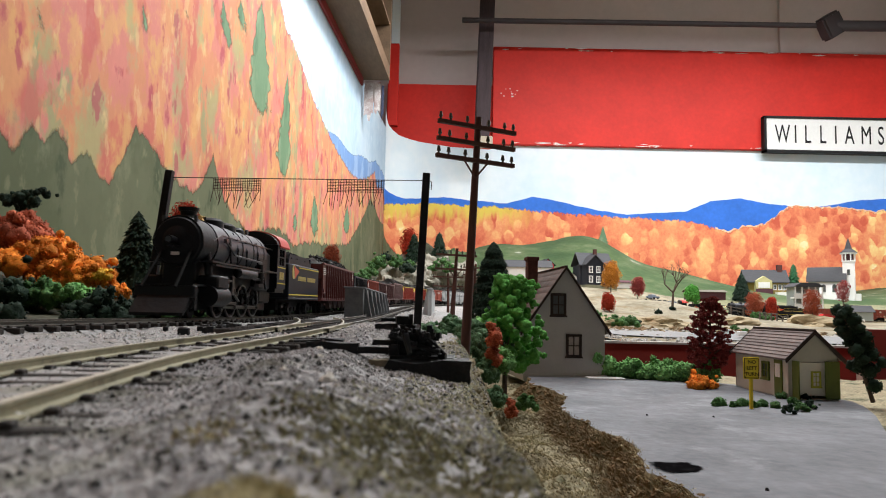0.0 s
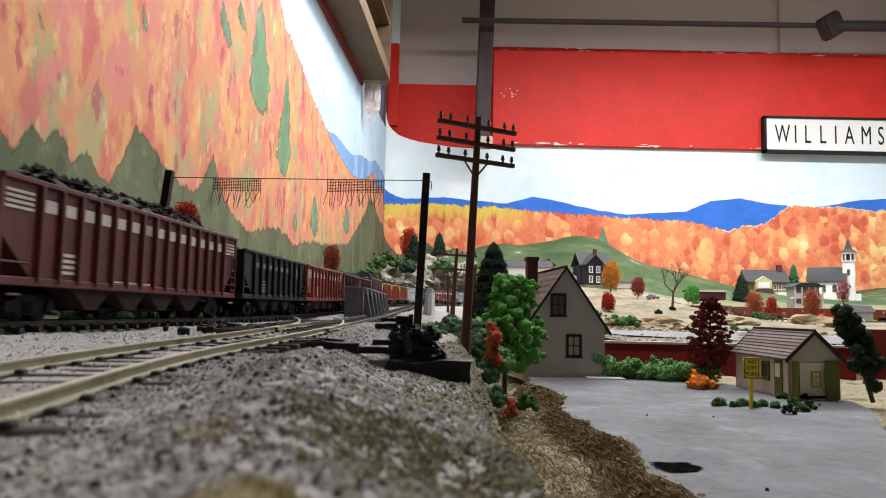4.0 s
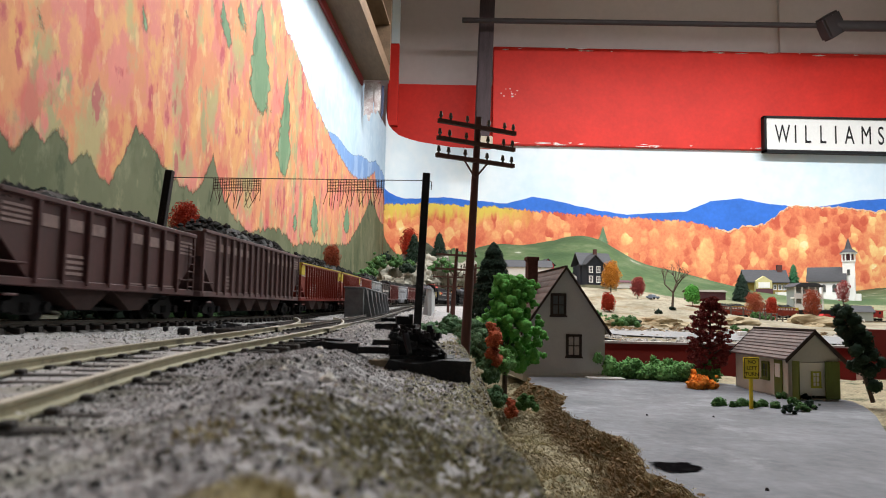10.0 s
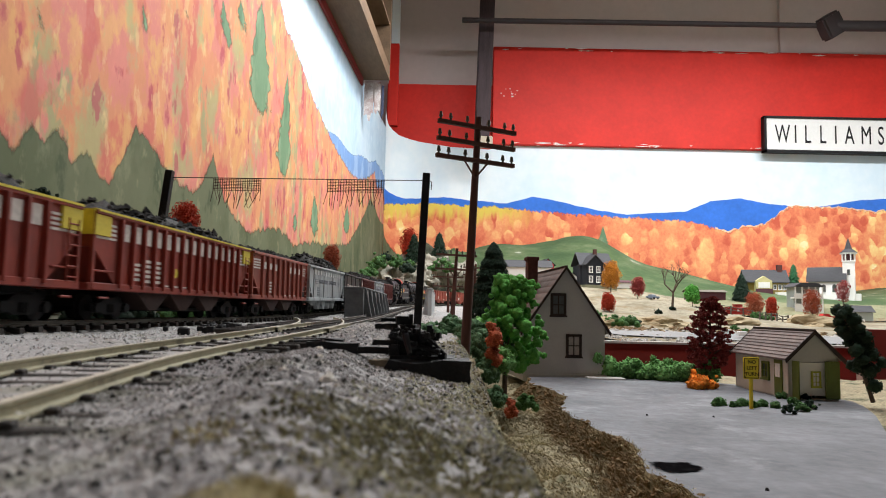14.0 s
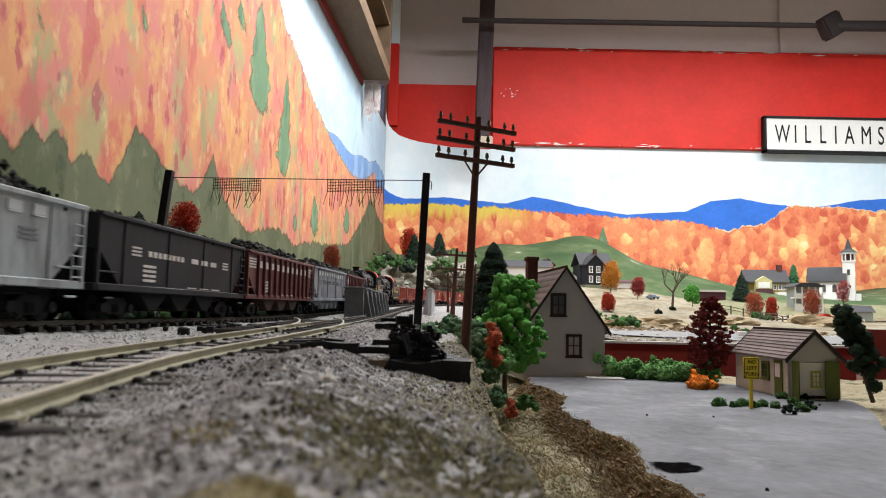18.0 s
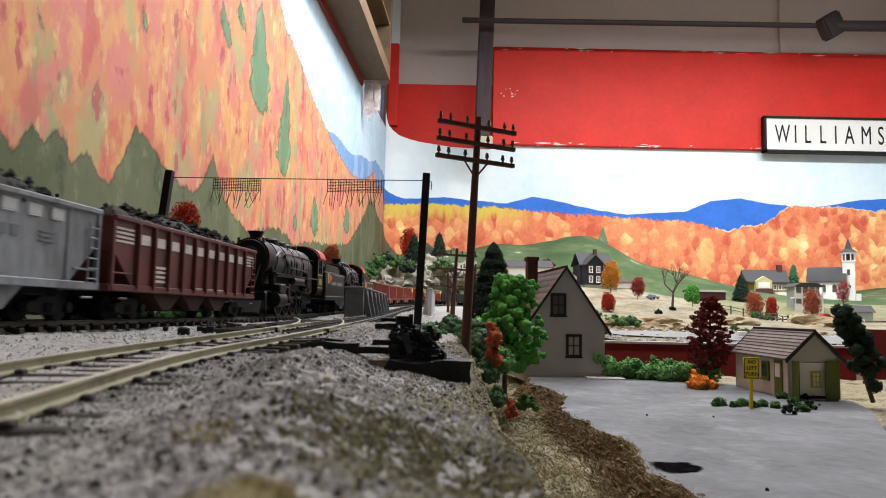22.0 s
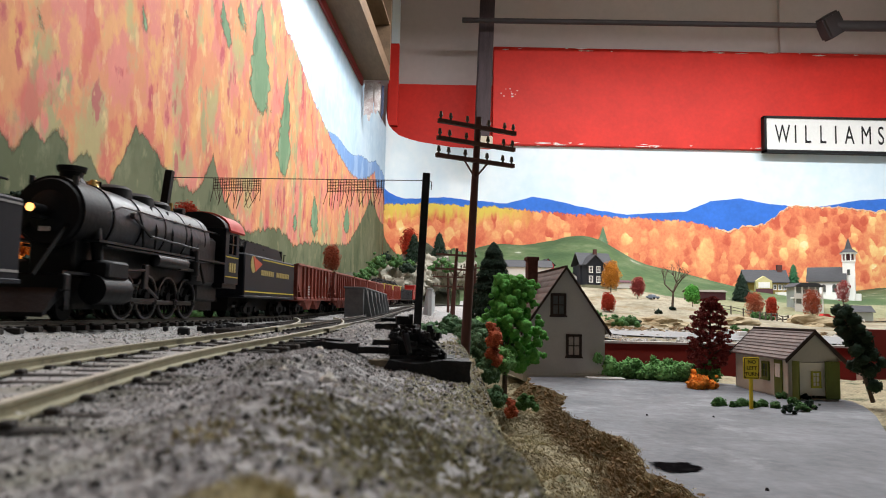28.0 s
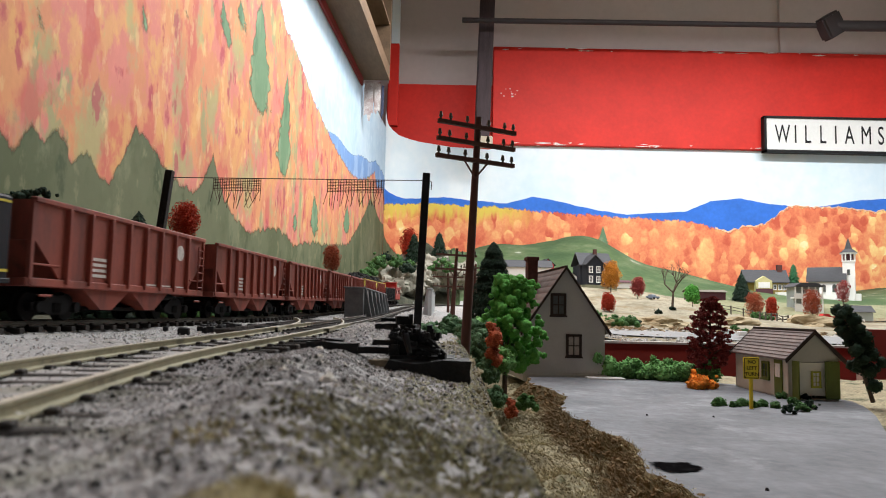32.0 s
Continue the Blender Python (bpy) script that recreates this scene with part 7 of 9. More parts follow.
# ---- ground throw of the turnout, its rods and ties ----
def ground_throw():
    t = thing("switch_stand", "black ground throw with lever on long ties", "switch stand")
    g = -0.0145
    rnd = random.Random(31)

    def lump(name, x0, x1, y0, y1, z0, z1, m=M_BLACK, turn=0.0, label=""):
        """A cast or cut piece with chipped, slightly skewed corners."""
        bm = box(B(), x0, x1, y0, y1, z0, z1)
        bmesh.ops.subdivide_edges(bm, edges=bm.edges[:], cuts=2, use_grid_fill=True)
        size = min(abs(x1 - x0), abs(y1 - y0), abs(z1 - z0))
        for v in bm.verts:
            v.co += Vector((rnd.gauss(0, 1), rnd.gauss(0, 1), rnd.gauss(0, 1))) * size * 0.05
        c = Vector(((x0 + x1) / 2, (y0 + y1) / 2, (z0 + z1) / 2))
        bmesh.ops.rotate(bm, cent=c, matrix=Matrix.Rotation(math.radians(turn), 3, "Z"), verts=bm.verts)
        return part(name, bm, m, t, label)

    lump("long_tie", -0.0125, 0.0066, 0.1655, 0.1725, g - 0.003, g + 0.0030, turn=1.5)
    lump("long_tie", -0.0115, 0.0035, 0.1765, 0.182, g - 0.003, g + 0.0034)
    lump("base_plate", -0.0122, -0.0008, 0.1685, 0.180, g + 0.0026, g + 0.0040)
    lump("base_rib", -0.0125, -0.0100, 0.169, 0.180, g + 0.0038, g + 0.0062)
    lump("base_rib", -0.0040, -0.0022, 0.169, 0.179, g + 0.0038, g + 0.0058)
    lump("housing", -0.0108, -0.0048, 0.1705, 0.1785, g + 0.0036, g + 0.0092, turn=4)
    lump("housing_cover", -0.0098, -0.0058, 0.1712, 0.1775, g + 0.0092, g + 0.0112, turn=-6)
    lump("cap", -0.0112, -0.0082, 0.173, 0.177, g + 0.0110, g + 0.0132, turn=10)
    lump("cap", -0.0080, -0.0070, 0.1735, 0.1755, g + 0.0110, g + 0.0137)
    lump("side_lug", -0.0160, -0.0105, 0.172, 0.1745, g + 0.0100, g + 0.0113, turn=-3)
    lump("side_lug", -0.0150, -0.0105, 0.1755, 0.178, g + 0.0118, g + 0.0127, turn=5)
    lump("side_lug", -0.0165, -0.0105, 0.171, 0.1735, g + 0.0062, g + 0.0074, turn=2)
    lump("weight", -0.0036, 0.0012, 0.172, 0.176, g + 0.0030, g + 0.0044, turn=-8)
    lump("weight", -0.0030, -0.0004, 0.172, 0.1755, g + 0.0044, g + 0.0060, turn=12)
    lump("bracket", -0.0052, -0.0034, 0.1695, 0.1712, g + 0.0058, g + 0.0098, turn=20)
    part("lever", rod(B(), (-0.0085, 0.168, g + 0.009), (-0.0072, 0.166, g + 0.0045), 0.0009, 0.0006, seg=8), C_STEEL, t, "worn steel lever")
    part("crank", rod(B(), (-0.0125, 0.17, g + 0.0085), (-0.0005, 0.168, g + 0.0048), 0.0006, seg=8), M_BLACK, t)
    part("crank", rod(rod(B(), (-0.0065, 0.1695, g + 0.0102), (-0.0018, 0.1685, g + 0.0072), 0.0004, seg=6), (-0.0018, 0.1685, g + 0.0072), (0.0010, 0.169, g + 0.0045), 0.0004, seg=6), M_BLACK, t)
    lump("throw_rod", -0.027, -0.011, 0.180, 0.1835, g + 0.0036, g + 0.0052)
    for i in range(34):
        w, d, h = rnd.uniform(0.0003, 0.0010), rnd.uniform(0.0003, 0.0007), rnd.uniform(0.0003, 0.0008)
        o = part("bolt_head", box(B(), -w, w, -d, d, -h, h), M_BLACK, t)
        o.matrix_world = pose(rnd.uniform(-0.0122, 0.0), rnd.uniform(0.1675, 0.1705), g + 0.0036 + rnd.uniform(0, 0.0075), rnd.uniform(-8, 8), rnd.uniform(-14, 14), rnd.uniform(-30, 30))
    lump("long_tie", -0.044, -0.031, 0.184, 0.1885, -0.0125, -0.0081, M_BLACK, 1.0)
    lump("long_tie", -0.034, -0.021, 0.180, 0.1835, -0.0120, -0.0084, M_BLACK, -2.0)
    lump("tie_bar", -0.042, -0.026, 0.190, 0.1925, -0.0110, -0.0078)
    lump("block", -0.0165, -0.0115, 0.167, 0.176, g - 0.001, g + 0.0028, mat("weathered_tan_block", (0.16, 0.13, 0.09), 0.9, var=0.3, scale=200))


ground_throw()


# curved closure rails of the turnout between the two tracks
def turnout():
    t = thing("turnout_rails", "curved worn turnout rails between the tracks", "railway track", kind="structure")
    for r, (x0, y0), (x1, y1), (x2, y2) in ((0.0, (-0.0545, 0.235), (-0.066, 0.36), (-0.108, 0.52)), (0.0, (-0.0375, 0.235), (-0.046, 0.38), (-0.088, 0.58))):
        vs, fs, mi = [], [], []
        for i in range(30):
            u = i / 29
            c = Vector(((1 - u) ** 2 * x0 + 2 * u * (1 - u) * x1 + u * u * x2, (1 - u) ** 2 * y0 + 2 * u * (1 - u) * y1 + u * u * y2, -0.0062))
            for dx, dz in ((-0.0006, -0.0020), (0.0006, -0.0020), (0.00045, 0), (-0.00045, 0)):
                vs.append(c + Vector((dx, 0, dz)))
        for i in range(29):
            for j in range(4):
                fs.append((i * 4 + j, i * 4 + (j + 1) % 4, i * 4 + 4 + (j + 1) % 4, i * 4 + 4 + j))
                mi.append(1 if j == 2 else 0)
        ob = raw("rail", vs, fs, [M_RAIL, M_RAILTOP], t)
        ob.data.polygons.foreach_set("material_index", mi)
    me = mesh_of(box(B(), -0.016, 0.016, -0.0013, 0.0013, -0.0019, 0.0, 0.0003), "tie", M_TIE)
    for i in range(22):
        u = i / 21
        share("tie", me, t, pose(-0.07 - 0.022 * u, 0.27 + 0.28 * u, -0.0081, 0, 0, 6 + 10 * u))
    rnd = random.Random(8)
    for i in range(34):
        x, y = rnd.uniform(-0.112, -0.066), rnd.uniform(0.27, 0.36)
        w, d, h = rnd.uniform(0.0008, 0.0026), rnd.uniform(0.0006, 0.0016), rnd.uniform(0.0004, 0.0016)
        o = part("chair_block", box(B(), -w, w, -d, d, -0.003, h, 0.0003), M_BLACK, t)
        o.matrix_world = pose(x, y, -0.0088, 0, 0, rnd.uniform(-30, 30))


turnout()

# ---- plate girders of the bridge down the line ----
M_CONC = mat("dark_grey_girder_paint", (0.13, 0.135, 0.14), 0.75, var=0.25, scale=60)
M_GIRD = mat("pale_grey_girder_paint", (0.40, 0.42, 0.43), 0.6, var=0.12, scale=60)


def girder(label, x, y0, y1, w, z0, z1, m, ribs, side, slope=0.0):
    g = thing("plate_girder", label, "bridge girder", group="plate girders")
    part("web", box(B(), x - w / 2, x + w / 2, y0, y1, z0, z1, 0.0006), m, g)
    part("cap_flange", box(B(), x - w / 2 - 0.0012, x + w / 2 + 0.0012, y0 - 0.001, y1, z1, z1 + 0.0014, 0.0004), m, g)
    me = bpy.data.meshes.new("rib")
    bm = B()
    prism(bm, [(0, 0), (side * 0.0075, 0), (side * 0.0015, z1 - z0), (0, z1 - z0)], "y", -0.0018, 0.0018)
    bm.to_mesh(me)
    bm.free()
    me.materials.append(m)
    for i in range(ribs):
        share("rib", me, g, pose(x + side * w / 2, y0 + 0.01 + (y1 - y0 - 0.02) * i / (ribs - 1), z0))
    return g


girder("dark grey ribbed bridge girder beside the main line", -0.0795, 0.64, 0.90, 0.017, -0.009, 0.0195, M_CONC, 7, 1)
girder("pale grey plate girder beyond the telltale", -0.0165, 0.95, 1.35, 0.006, -0.012, 0.030, M_GIRD, 9, -1)


# ---- the grey gable house on the bank ----
M_WALLG = mat("warm_grey_house_paint", (0.50, 0.495, 0.48), 0.8, var=0.06, scale=60)
M_SHINGLE = mat("brown_grey_shingle", (0.16, 0.125, 0.115), 0.85, var=0.25, scale=120, obvar=0.25)
M_DKBROWN = mat("dark_brown_trim", (0.035, 0.022, 0.018), 0.7, var=0.2, scale=200)
M_BRICK = mat("dark_red_brick", (0.085, 0.03, 0.025), 0.85, var=0.25, scale=300)
M_PANE = mat("model_window_glass", (0.10, 0.11, 0.11), 0.12, var=0.2, scale=60, spec=0.6)
M_CURT = mat("pale_curtain", (0.42, 0.38, 0.34), 0.9, var=0.2, scale=200)
M_WHITE = mat("white_model_paint", (0.78, 0.77, 0.75), 0.7, var=0.05, scale=60)
M_CREAM = mat("cream_garage_paint", (0.56, 0.55, 0.49), 0.8, var=0.06, scale=60)
M_OLIVEP = mat("olive_door_paint", (0.10, 0.13, 0.02), 0.6, var=0.15, scale=120)
M_YELP = mat("yellow_sign_paint", (0.78, 0.62, 0.04), 0.5, var=0.08, scale=120)
M_YGREEN = mat("yellow_green_sash_paint", (0.45, 0.45, 0.06), 0.6, var=0.1, scale=120)
M_SLATE = mat("grey_slate_roof", (0.045, 0.045, 0.05), 0.75, var=0.15, scale=50, stretch=(1, 1, 6))
M_NAVY = mat("dark_slate_blue_siding", (0.02, 0.023, 0.032), 0.75, var=0.15, scale=60, stretch=(1, 1, 8))
M_MUST = mat("mustard_siding", (0.28, 0.2, 0.05), 0.75, var=0.1, scale=60)
M_MAROONP = mat("maroon_porch_paint", (0.09, 0.035, 0.045), 0.8, var=0.15, scale=60)


def window(parent, m, w, h, frame_m, pane_m, cols=2, rows=2, t=0.0012):
    """A sash window facing -y at pose m, centred, with casing, bars and pane."""
    k = w * 0.16
    bm = B()
    out = [(-w / 2, -h / 2), (w / 2, -h / 2), (w / 2, h / 2), (-w / 2, h / 2)]
    inn = [(-w / 2 + k, -h / 2 + k), (w / 2 - k, -h / 2 + k), (w / 2 - k, h / 2 - k), (-w / 2 + k, h / 2 - k)]
    ring = [[bm.verts.new((px_, yy, pz)) for px_, pz in loop] for loop, yy in ((out, -t), (inn, -t), (inn, 0.0002), (out, 0.0002))]
    for a in range(4):
        for c in range(4):
            p, q = ring[a], ring[(a + 1) % 4]
            bm.faces.new((p[c], p[(c + 1) % 4], q[(c + 1) % 4], q[c]))
    bmesh.ops.recalc_face_normals(bm, faces=bm.faces)
    f = part("window", bm, frame_m, parent)
    f.matrix_local = m
    part("sill", box(B(), -w / 2 - k * 0.3, w / 2 + k * 0.3, -t * 1.5, 0.0, -h / 2 - k * 0.3, -h / 2 + k * 0.4), frame_m, f)
    for i in range(1, cols):
        x = -w / 2 + w * i / cols
        part("glazing_bar", box(B(), x - k * 0.2, x + k * 0.2, -t * 0.7, 0.0002, -h / 2 + k, h / 2 - k), frame_m, f)
    for i in range(1, rows):
        z = -h / 2 + h * i / rows
        part("glazing_bar", box(B(), -w / 2 + k, w / 2 - k, -t * 0.75, 0.0001, z - k * 0.2, z + k * 0.2), frame_m, f)
    part("pane", box(B(), -w / 2 + k * 0.5, w / 2 - k * 0.5, -t * 0.3, 0.0004, -h / 2 + k * 0.5, h / 2 - k * 0.5), pane_m, f)
    return f


def gable_roof(parent, w, d, z_eave, z_ridge, over, m, courses, trim=None, y_over=None, thick=0.0012, one=False):
    """Two slopes along y, built of overlapping courses; w and d are the walls' size, centred."""
    yo = over if y_over is None else y_over
    half = w / 2
    slope = (z_ridge - z_eave) / half
    for s in (-1, 1):
        x1 = half + over
        zl = z_eave - slope * over
        if one:
            bm = B()
            prism(bm, [(0, z_ridge), (s * x1, zl), (s * x1, zl + thick), (0, z_ridge + thick)], "y", -d / 2 - yo, d / 2 + yo)
            part("roof_slope", bm, m, parent)
            continue
        for c in range(courses):
            u0, u1 = c / courses, (c + 1.18) / courses
            xa, xb = s * x1 * (1 - u0), s * x1 * max(0.0, 1 - u1)
            za, zb = zl + (z_ridge - zl) * u0, zl + (z_ridge - zl) * min(1.0, u1)
            bm = B()
            prism(bm, [(xa, za), (xb, zb), (xb, zb + thick * 0.35), (xa, za + thick)], "y", -d / 2 - yo, d / 2 + yo)
            part("shingle_course", bm, m, parent)
        if trim:
            for y in (-d / 2 - yo, d / 2 + yo):
                bm = B()
                prism(bm, [(0, z_ridge - 0.0018), (s * x1, zl - 0.0018), (s * (x1 + 0.0006), zl + thick * 0.9), (0, z_ridge + thick)], "y", y - 0.0006, y + 0.0004)
                part("barge_board", bm, trim, parent)
    part("ridge_cap", box(B(), -0.0011, 0.0011, -d / 2 - yo, d / 2 + yo, z_ridge, z_ridge + thick * 1.3, 0.0003), trim or m, parent)


def gable_house(name, label, m, w, d, z_eave, z_ridge, wall, roof, over=0.004, courses=8, trim=None, group="", category="house", one=False):
    h = thing(name, label, category, m, group)
    bm = B()
    prism(bm, [(-w / 2, -0.004), (w / 2, -0.004), (w / 2, z_eave), (0, z_ridge), (-w / 2, z_eave)], "y", -d / 2, d / 2)
    part("wall", bm, wall, h)
    gable_roof(h, w, d, z_eave, z_ridge, over, roof, courses, trim, one=one)
    return h


hs = gable_house("house", "grey gabled house with dark trim and brick chimney", pose(0.1005, 0.652, ROAD_Z, 0, 0, 5), 0.069, 0.10, 0.0420, 0.0925, M_WALLG, M_SHINGLE, 0.004, 10, M_DKBROWN)
window(hs, pose(-0.006, -0.0501, 0.0605), 0.0135, 0.0195, M_DKBROWN, M_PANE, 2, 2)
window(hs, pose(0.0075, -0.0501, 0.0262), 0.0135, 0.0195, M_DKBROWN, M_CURT, 2, 2)
part("chimney", box(box(B(), -0.022, -0.0125, 0.0, 0.011, 0.06, 0.1035, 0.0003), -0.023, -0.0115, -0.001, 0.012, 0.1015, 0.105, 0.0003), M_BRICK, hs, "dark red brick chimney")
part("foundation", box(B(), -0.036, 0.036, -0.0515, 0.051, -0.003, 0.0022), mat("pale_concrete", (0.5, 0.48, 0.45), 0.9, var=0.1, scale=60), hs)
tagged(part("pavement", box(B(), 0.122, 0.152, 0.585, 0.62, ROAD_Z - 0.002, ROAD_Z + 0.0012, 0.0004), mat("white_slab", (0.55, 0.54, 0.53), 0.9, var=0.1, scale=60)), "pale slab beside the grey house", "pavement", kind="structure")


# ---- the cream garage with open doors ----
# Brighter than the wall cream: the interior's light is put into the colour.
M_GARIN = mat("lit_cream_panel", (0.86, 0.84, 0.74), 0.8, var=0.04, scale=60)


def garage():
    m = pose(0.2455, 0.512, ROAD_Z, 0, 0, -0.7)
    g = thing("garage", "cream gabled garage with open olive double doors", "garage", m)
    w, d, ze, zr = 0.0325, 0.086, 0.0285, 0.0447
    x, y = w / 2, d / 2
    t = 0.0012
    bm = box(B(), -x, -x + t, -y, y, -0.004, ze)
    part("wall", bm, M_CREAM, g)
    part("wall", box(B(), x - t, x, -y, y, -0.004, ze), M_CREAM, g)
    bm = B()
    prism(bm, [(-x, -0.004), (x, -0.004), (x, ze), (0, zr), (-x, ze)], "y", y - t, y)
    part("wall", bm, M_CREAM, g)
    # front gable with the doorway cut out
    bm = B()
    o0, o1, oz = -x + 0.0028, x - 0.002, 0.0245
    prism(bm, [(-x, -0.004), (o0, -0.004), (o0, oz), (o1, oz), (o1, -0.004), (x, -0.004), (x, ze), (0, zr), (-x, ze)], "y", -y, -y + t)
    part("wall", bm, M_CREAM, g)
    part("floor_slab", box(B(), -x, x, -y, y, -0.003, 0.0008), M_CREAM, g)
    # Panel set in the doorway, standing in for the lit wall further inside.
    part("doorway_panel", box(B(), o0 + 0.0002, o1 - 0.0002, -y - 0.0004, -y + 0.0008, 0.003, oz - 0.0003), M_GARIN, g, "bright cream doorway panel coloured as a lit inner wall")
    # White pane: brightness beyond the glass is painted on.
    window(g, pose(0.0012, -y - 0.0005, 0.0135), 0.0062, 0.0105, M_YGREEN, M_WHITE, 2, 3)
    gable_roof(g, w, d, ze, zr, 0.003, M_SHINGLE, 9, M_DKBROWN, 0.0035)
    for px_, turn in ((o0, -38), (o1, 32)):
        s = 1 if turn < 0 else -1
        bm = box(B(), 0 if s > 0 else -0.0108, 0.0072 if s > 0 else 0, -0.0011, 0.0, 0.0, oz, 0.0002)
        dr = part("door", bm, M_OLIVEP, g, "open olive door")
        dr.matrix_local = pose(px_ + (0.0 if s > 0 else 0.002), -y - 0.0010, 0.001, 0, 0, -84 if s > 0 else 12)
        part("door_brace", box(B(), s * 0.0008, s * 0.0066, -0.0015, -0.0011, 0.0225, 0.0236), M_OLIVEP, dr)
    # side wall: window and half-glazed door
    win = window(g, pose(-x - 0.0001, -0.0105, 0.0165, 0, 0, -90), 0.011, 0.0125, M_OLIVEP, M_PANE, 2, 2)
    bm = box(B(), -0.0055, 0.0055, -0.0009, 0, 0, 0.024, 0.0002)
    dr = part("door", bm, M_OLIVEP, g, "olive half-glazed side door")
    dr.matrix_local = pose(-x - 0.0002, -0.030, 0.001, 0, 0, -90)
    part("pane", box(box(B(), -0.0036, -0.0003, -0.0012, -0.0009, 0.0125, 0.0215), 0.0003, 0.0036, -0.0012, -0.0009, 0.0125, 0.0215), M_WHITE, dr)
    return g


garage()


# ---- road sign ----
def letters(name, words, size, m, material, parent=None, extrude=0.0, sx=1.0):
    c = bpy.data.curves.new(name, "FONT")
    c.body, c.size, c.align_x, c.align_y, c.extrude = words, size, "CENTER", "CENTER", extrude
    ob = new(name, c)
    me = bpy.data.meshes.new_from_object(ob.evaluated_get(bpy.context.evaluated_depsgraph_get()))
    bpy.data.objects.remove(ob)
    me.materials.clear()
    me.materials.append(material)
    o2 = new(name, me)
    if parent:
        o2.parent = parent
    o2.matrix_local = m @ Matrix.Diagonal((sx, 1, 1, 1))
    return o2


sg = thing("road_sign", "yellow no-left-turn road sign on a yellow post", "road sign", pose(0.1815, 0.417, ROAD_Z, 0, 0, -4))
part("post", rod(B(), (0, 0.0006, -0.003), (0, 0.0006, 0.020), 0.0011, seg=10), M_YELP, sg)
part("plate", box(B(), -0.0046, 0.0046, -0.0006, 0.0002, 0.0172, 0.0300, 0.0005), M_YELP, sg)
part("border", box(B(), -0.0041, 0.0041, -0.0009, -0.0006, 0.0177, 0.0295, 0.0003), M_BLACK, sg)
part("face", box(B(), -0.0037, 0.0037, -0.0011, -0.0008, 0.0181, 0.0291, 0.0003), M_YELP, sg)
for wd, z in (("NO", 0.0271), ("LEFT", 0.0236), ("TURN", 0.0201)):
    letters("lettering", wd, 0.0029, pose(0, -0.0013, z, 90, 0, 0), M_BLACK, sg, 0.0001)

# dark drain stain ring and small debris on the road
bm = B()
rim = [bm.verts.new(((0.0088 + 0.0011 * math.sin(3 * a + 1) + 0.0007 * math.sin(7 * a)) * math.cos(a) - (0.004 if math.cos(a) < -0.3 else 0.0) * abs(math.cos(a)), (0.0105 + 0.002 * math.sin(2 * a)) * math.sin(a) + 0.0030 * (1 if math.cos(a) < -0.5 else 0) * abs(math.cos(a)), 0.0)) for a in np.linspace(0, 2 * math.pi, 40, endpoint=False)]
mid = bm.verts.new((0.001, 0, 0.0001))
for k in range(40):
    bm.faces.new((rim[k], rim[(k + 1) % 40], mid))
M_SOOT = painted("soot_stain", (0.005, 0.0045, 0.005), (((0.014, 0.013, 0.014), 220.0, (1, 1, 1), 0.5, 0.65, 2.0, 0.6),), 500.0, 0.0022, 0.95, 0.0001)
M_SOOT.node_tree.nodes["Principled BSDF"].inputs["Specular IOR Level"].default_value = 0.0
dr = part("drain_stain", bm, M_SOOT)
mark_edge(dr.data, [0.0] * 40 + [0.0075])
dr.matrix_world = pose(0.0840, 0.2520, ROAD_Z + 0.0004, 0, 0, -14)
tagged(dr, "dark uneven drain stain on the grey road", "stain")
for c in ((0.1011, 0.2223, -0.0515), (0.1101, 0.3809, -0.0515), (0.1450, 0.3798, -0.0515)):
    o = part("cinder", rod(B(), (c[0], c[1], ROAD_Z - 0.0003), (c[0], c[1] + 0.0003, ROAD_Z + 0.0008), 0.0008, 0.0004, 6), M_BLACK)
    tagged(o, "small dark cinder lying on the road", "cinder", group="cinders")

# ---- bench fronts ----
M_FASCIA = mat("dark_red_fascia_paint", (0.20, 0.025, 0.018), 0.55, var=0.12, scale=12)
slab("fascia_far", 0.085, 1.30, 1.045, 1.062, -0.40, -0.041, M_FASCIA, "dark red painted front of the far bench")
slab("fascia_far_rim", 0.085, 1.30, 1.042, 1.064, -0.0408, -0.0375, mat("grey_rim", (0.42, 0.4, 0.37), 0.8), "thin grey rim on the far bench front")
slab("fascia_side", 0.567, 0.95, 0.945, 0.96, -0.40, -0.0115, M_FASCIA, "dark red panel at the bench corner")
slab("fascia_side_edge", 0.5605, 0.5665, 0.943, 0.962, -0.40, -0.0105, mat("raw_edge", (0.42, 0.3, 0.24), 0.8), "pale raw edge of the bench panel")
slab("fascia_near", 0.075, 0.62, 0.735, 0.75, -0.40, -0.066, M_FASCIA, "red back edge of the near bench")
slab("fascia_return", 0.055, 0.0745, 0.75, 1.045, -0.40, -0.03, M_FASCIA, "red bench side at the end of the aisle")

# grey road on the far bench, parallel to its front
def far_road(pts, wid, label, m):
    ln = Line([(x, y, 0) for x, y in pts])
    vs, fs = [], []
    ss = np.linspace(0.0, ln.s[-1] - 0.001, 50)
    for s in ss:
        c, d = ln.at(s), (ln.at(s + 0.01) - ln.at(max(0, s - 0.01))).normalized()
        n_ = Vector((-d.y, d.x, 0))
        for k in (-1, -0.5, 0, 0.5, 1):
            p = c + n_ * wid * k
            vs.append((p.x, p.y, ground_z(p.x, p.y) + 0.0022))
    for i in range(len(ss) - 1):
        for k in range(4):
            a = i * 5 + k
            fs.append((a, a + 5, a + 6, a + 1))
    tagged(raw("road", vs, fs, m, smooth=True), label, "road", kind="structure")


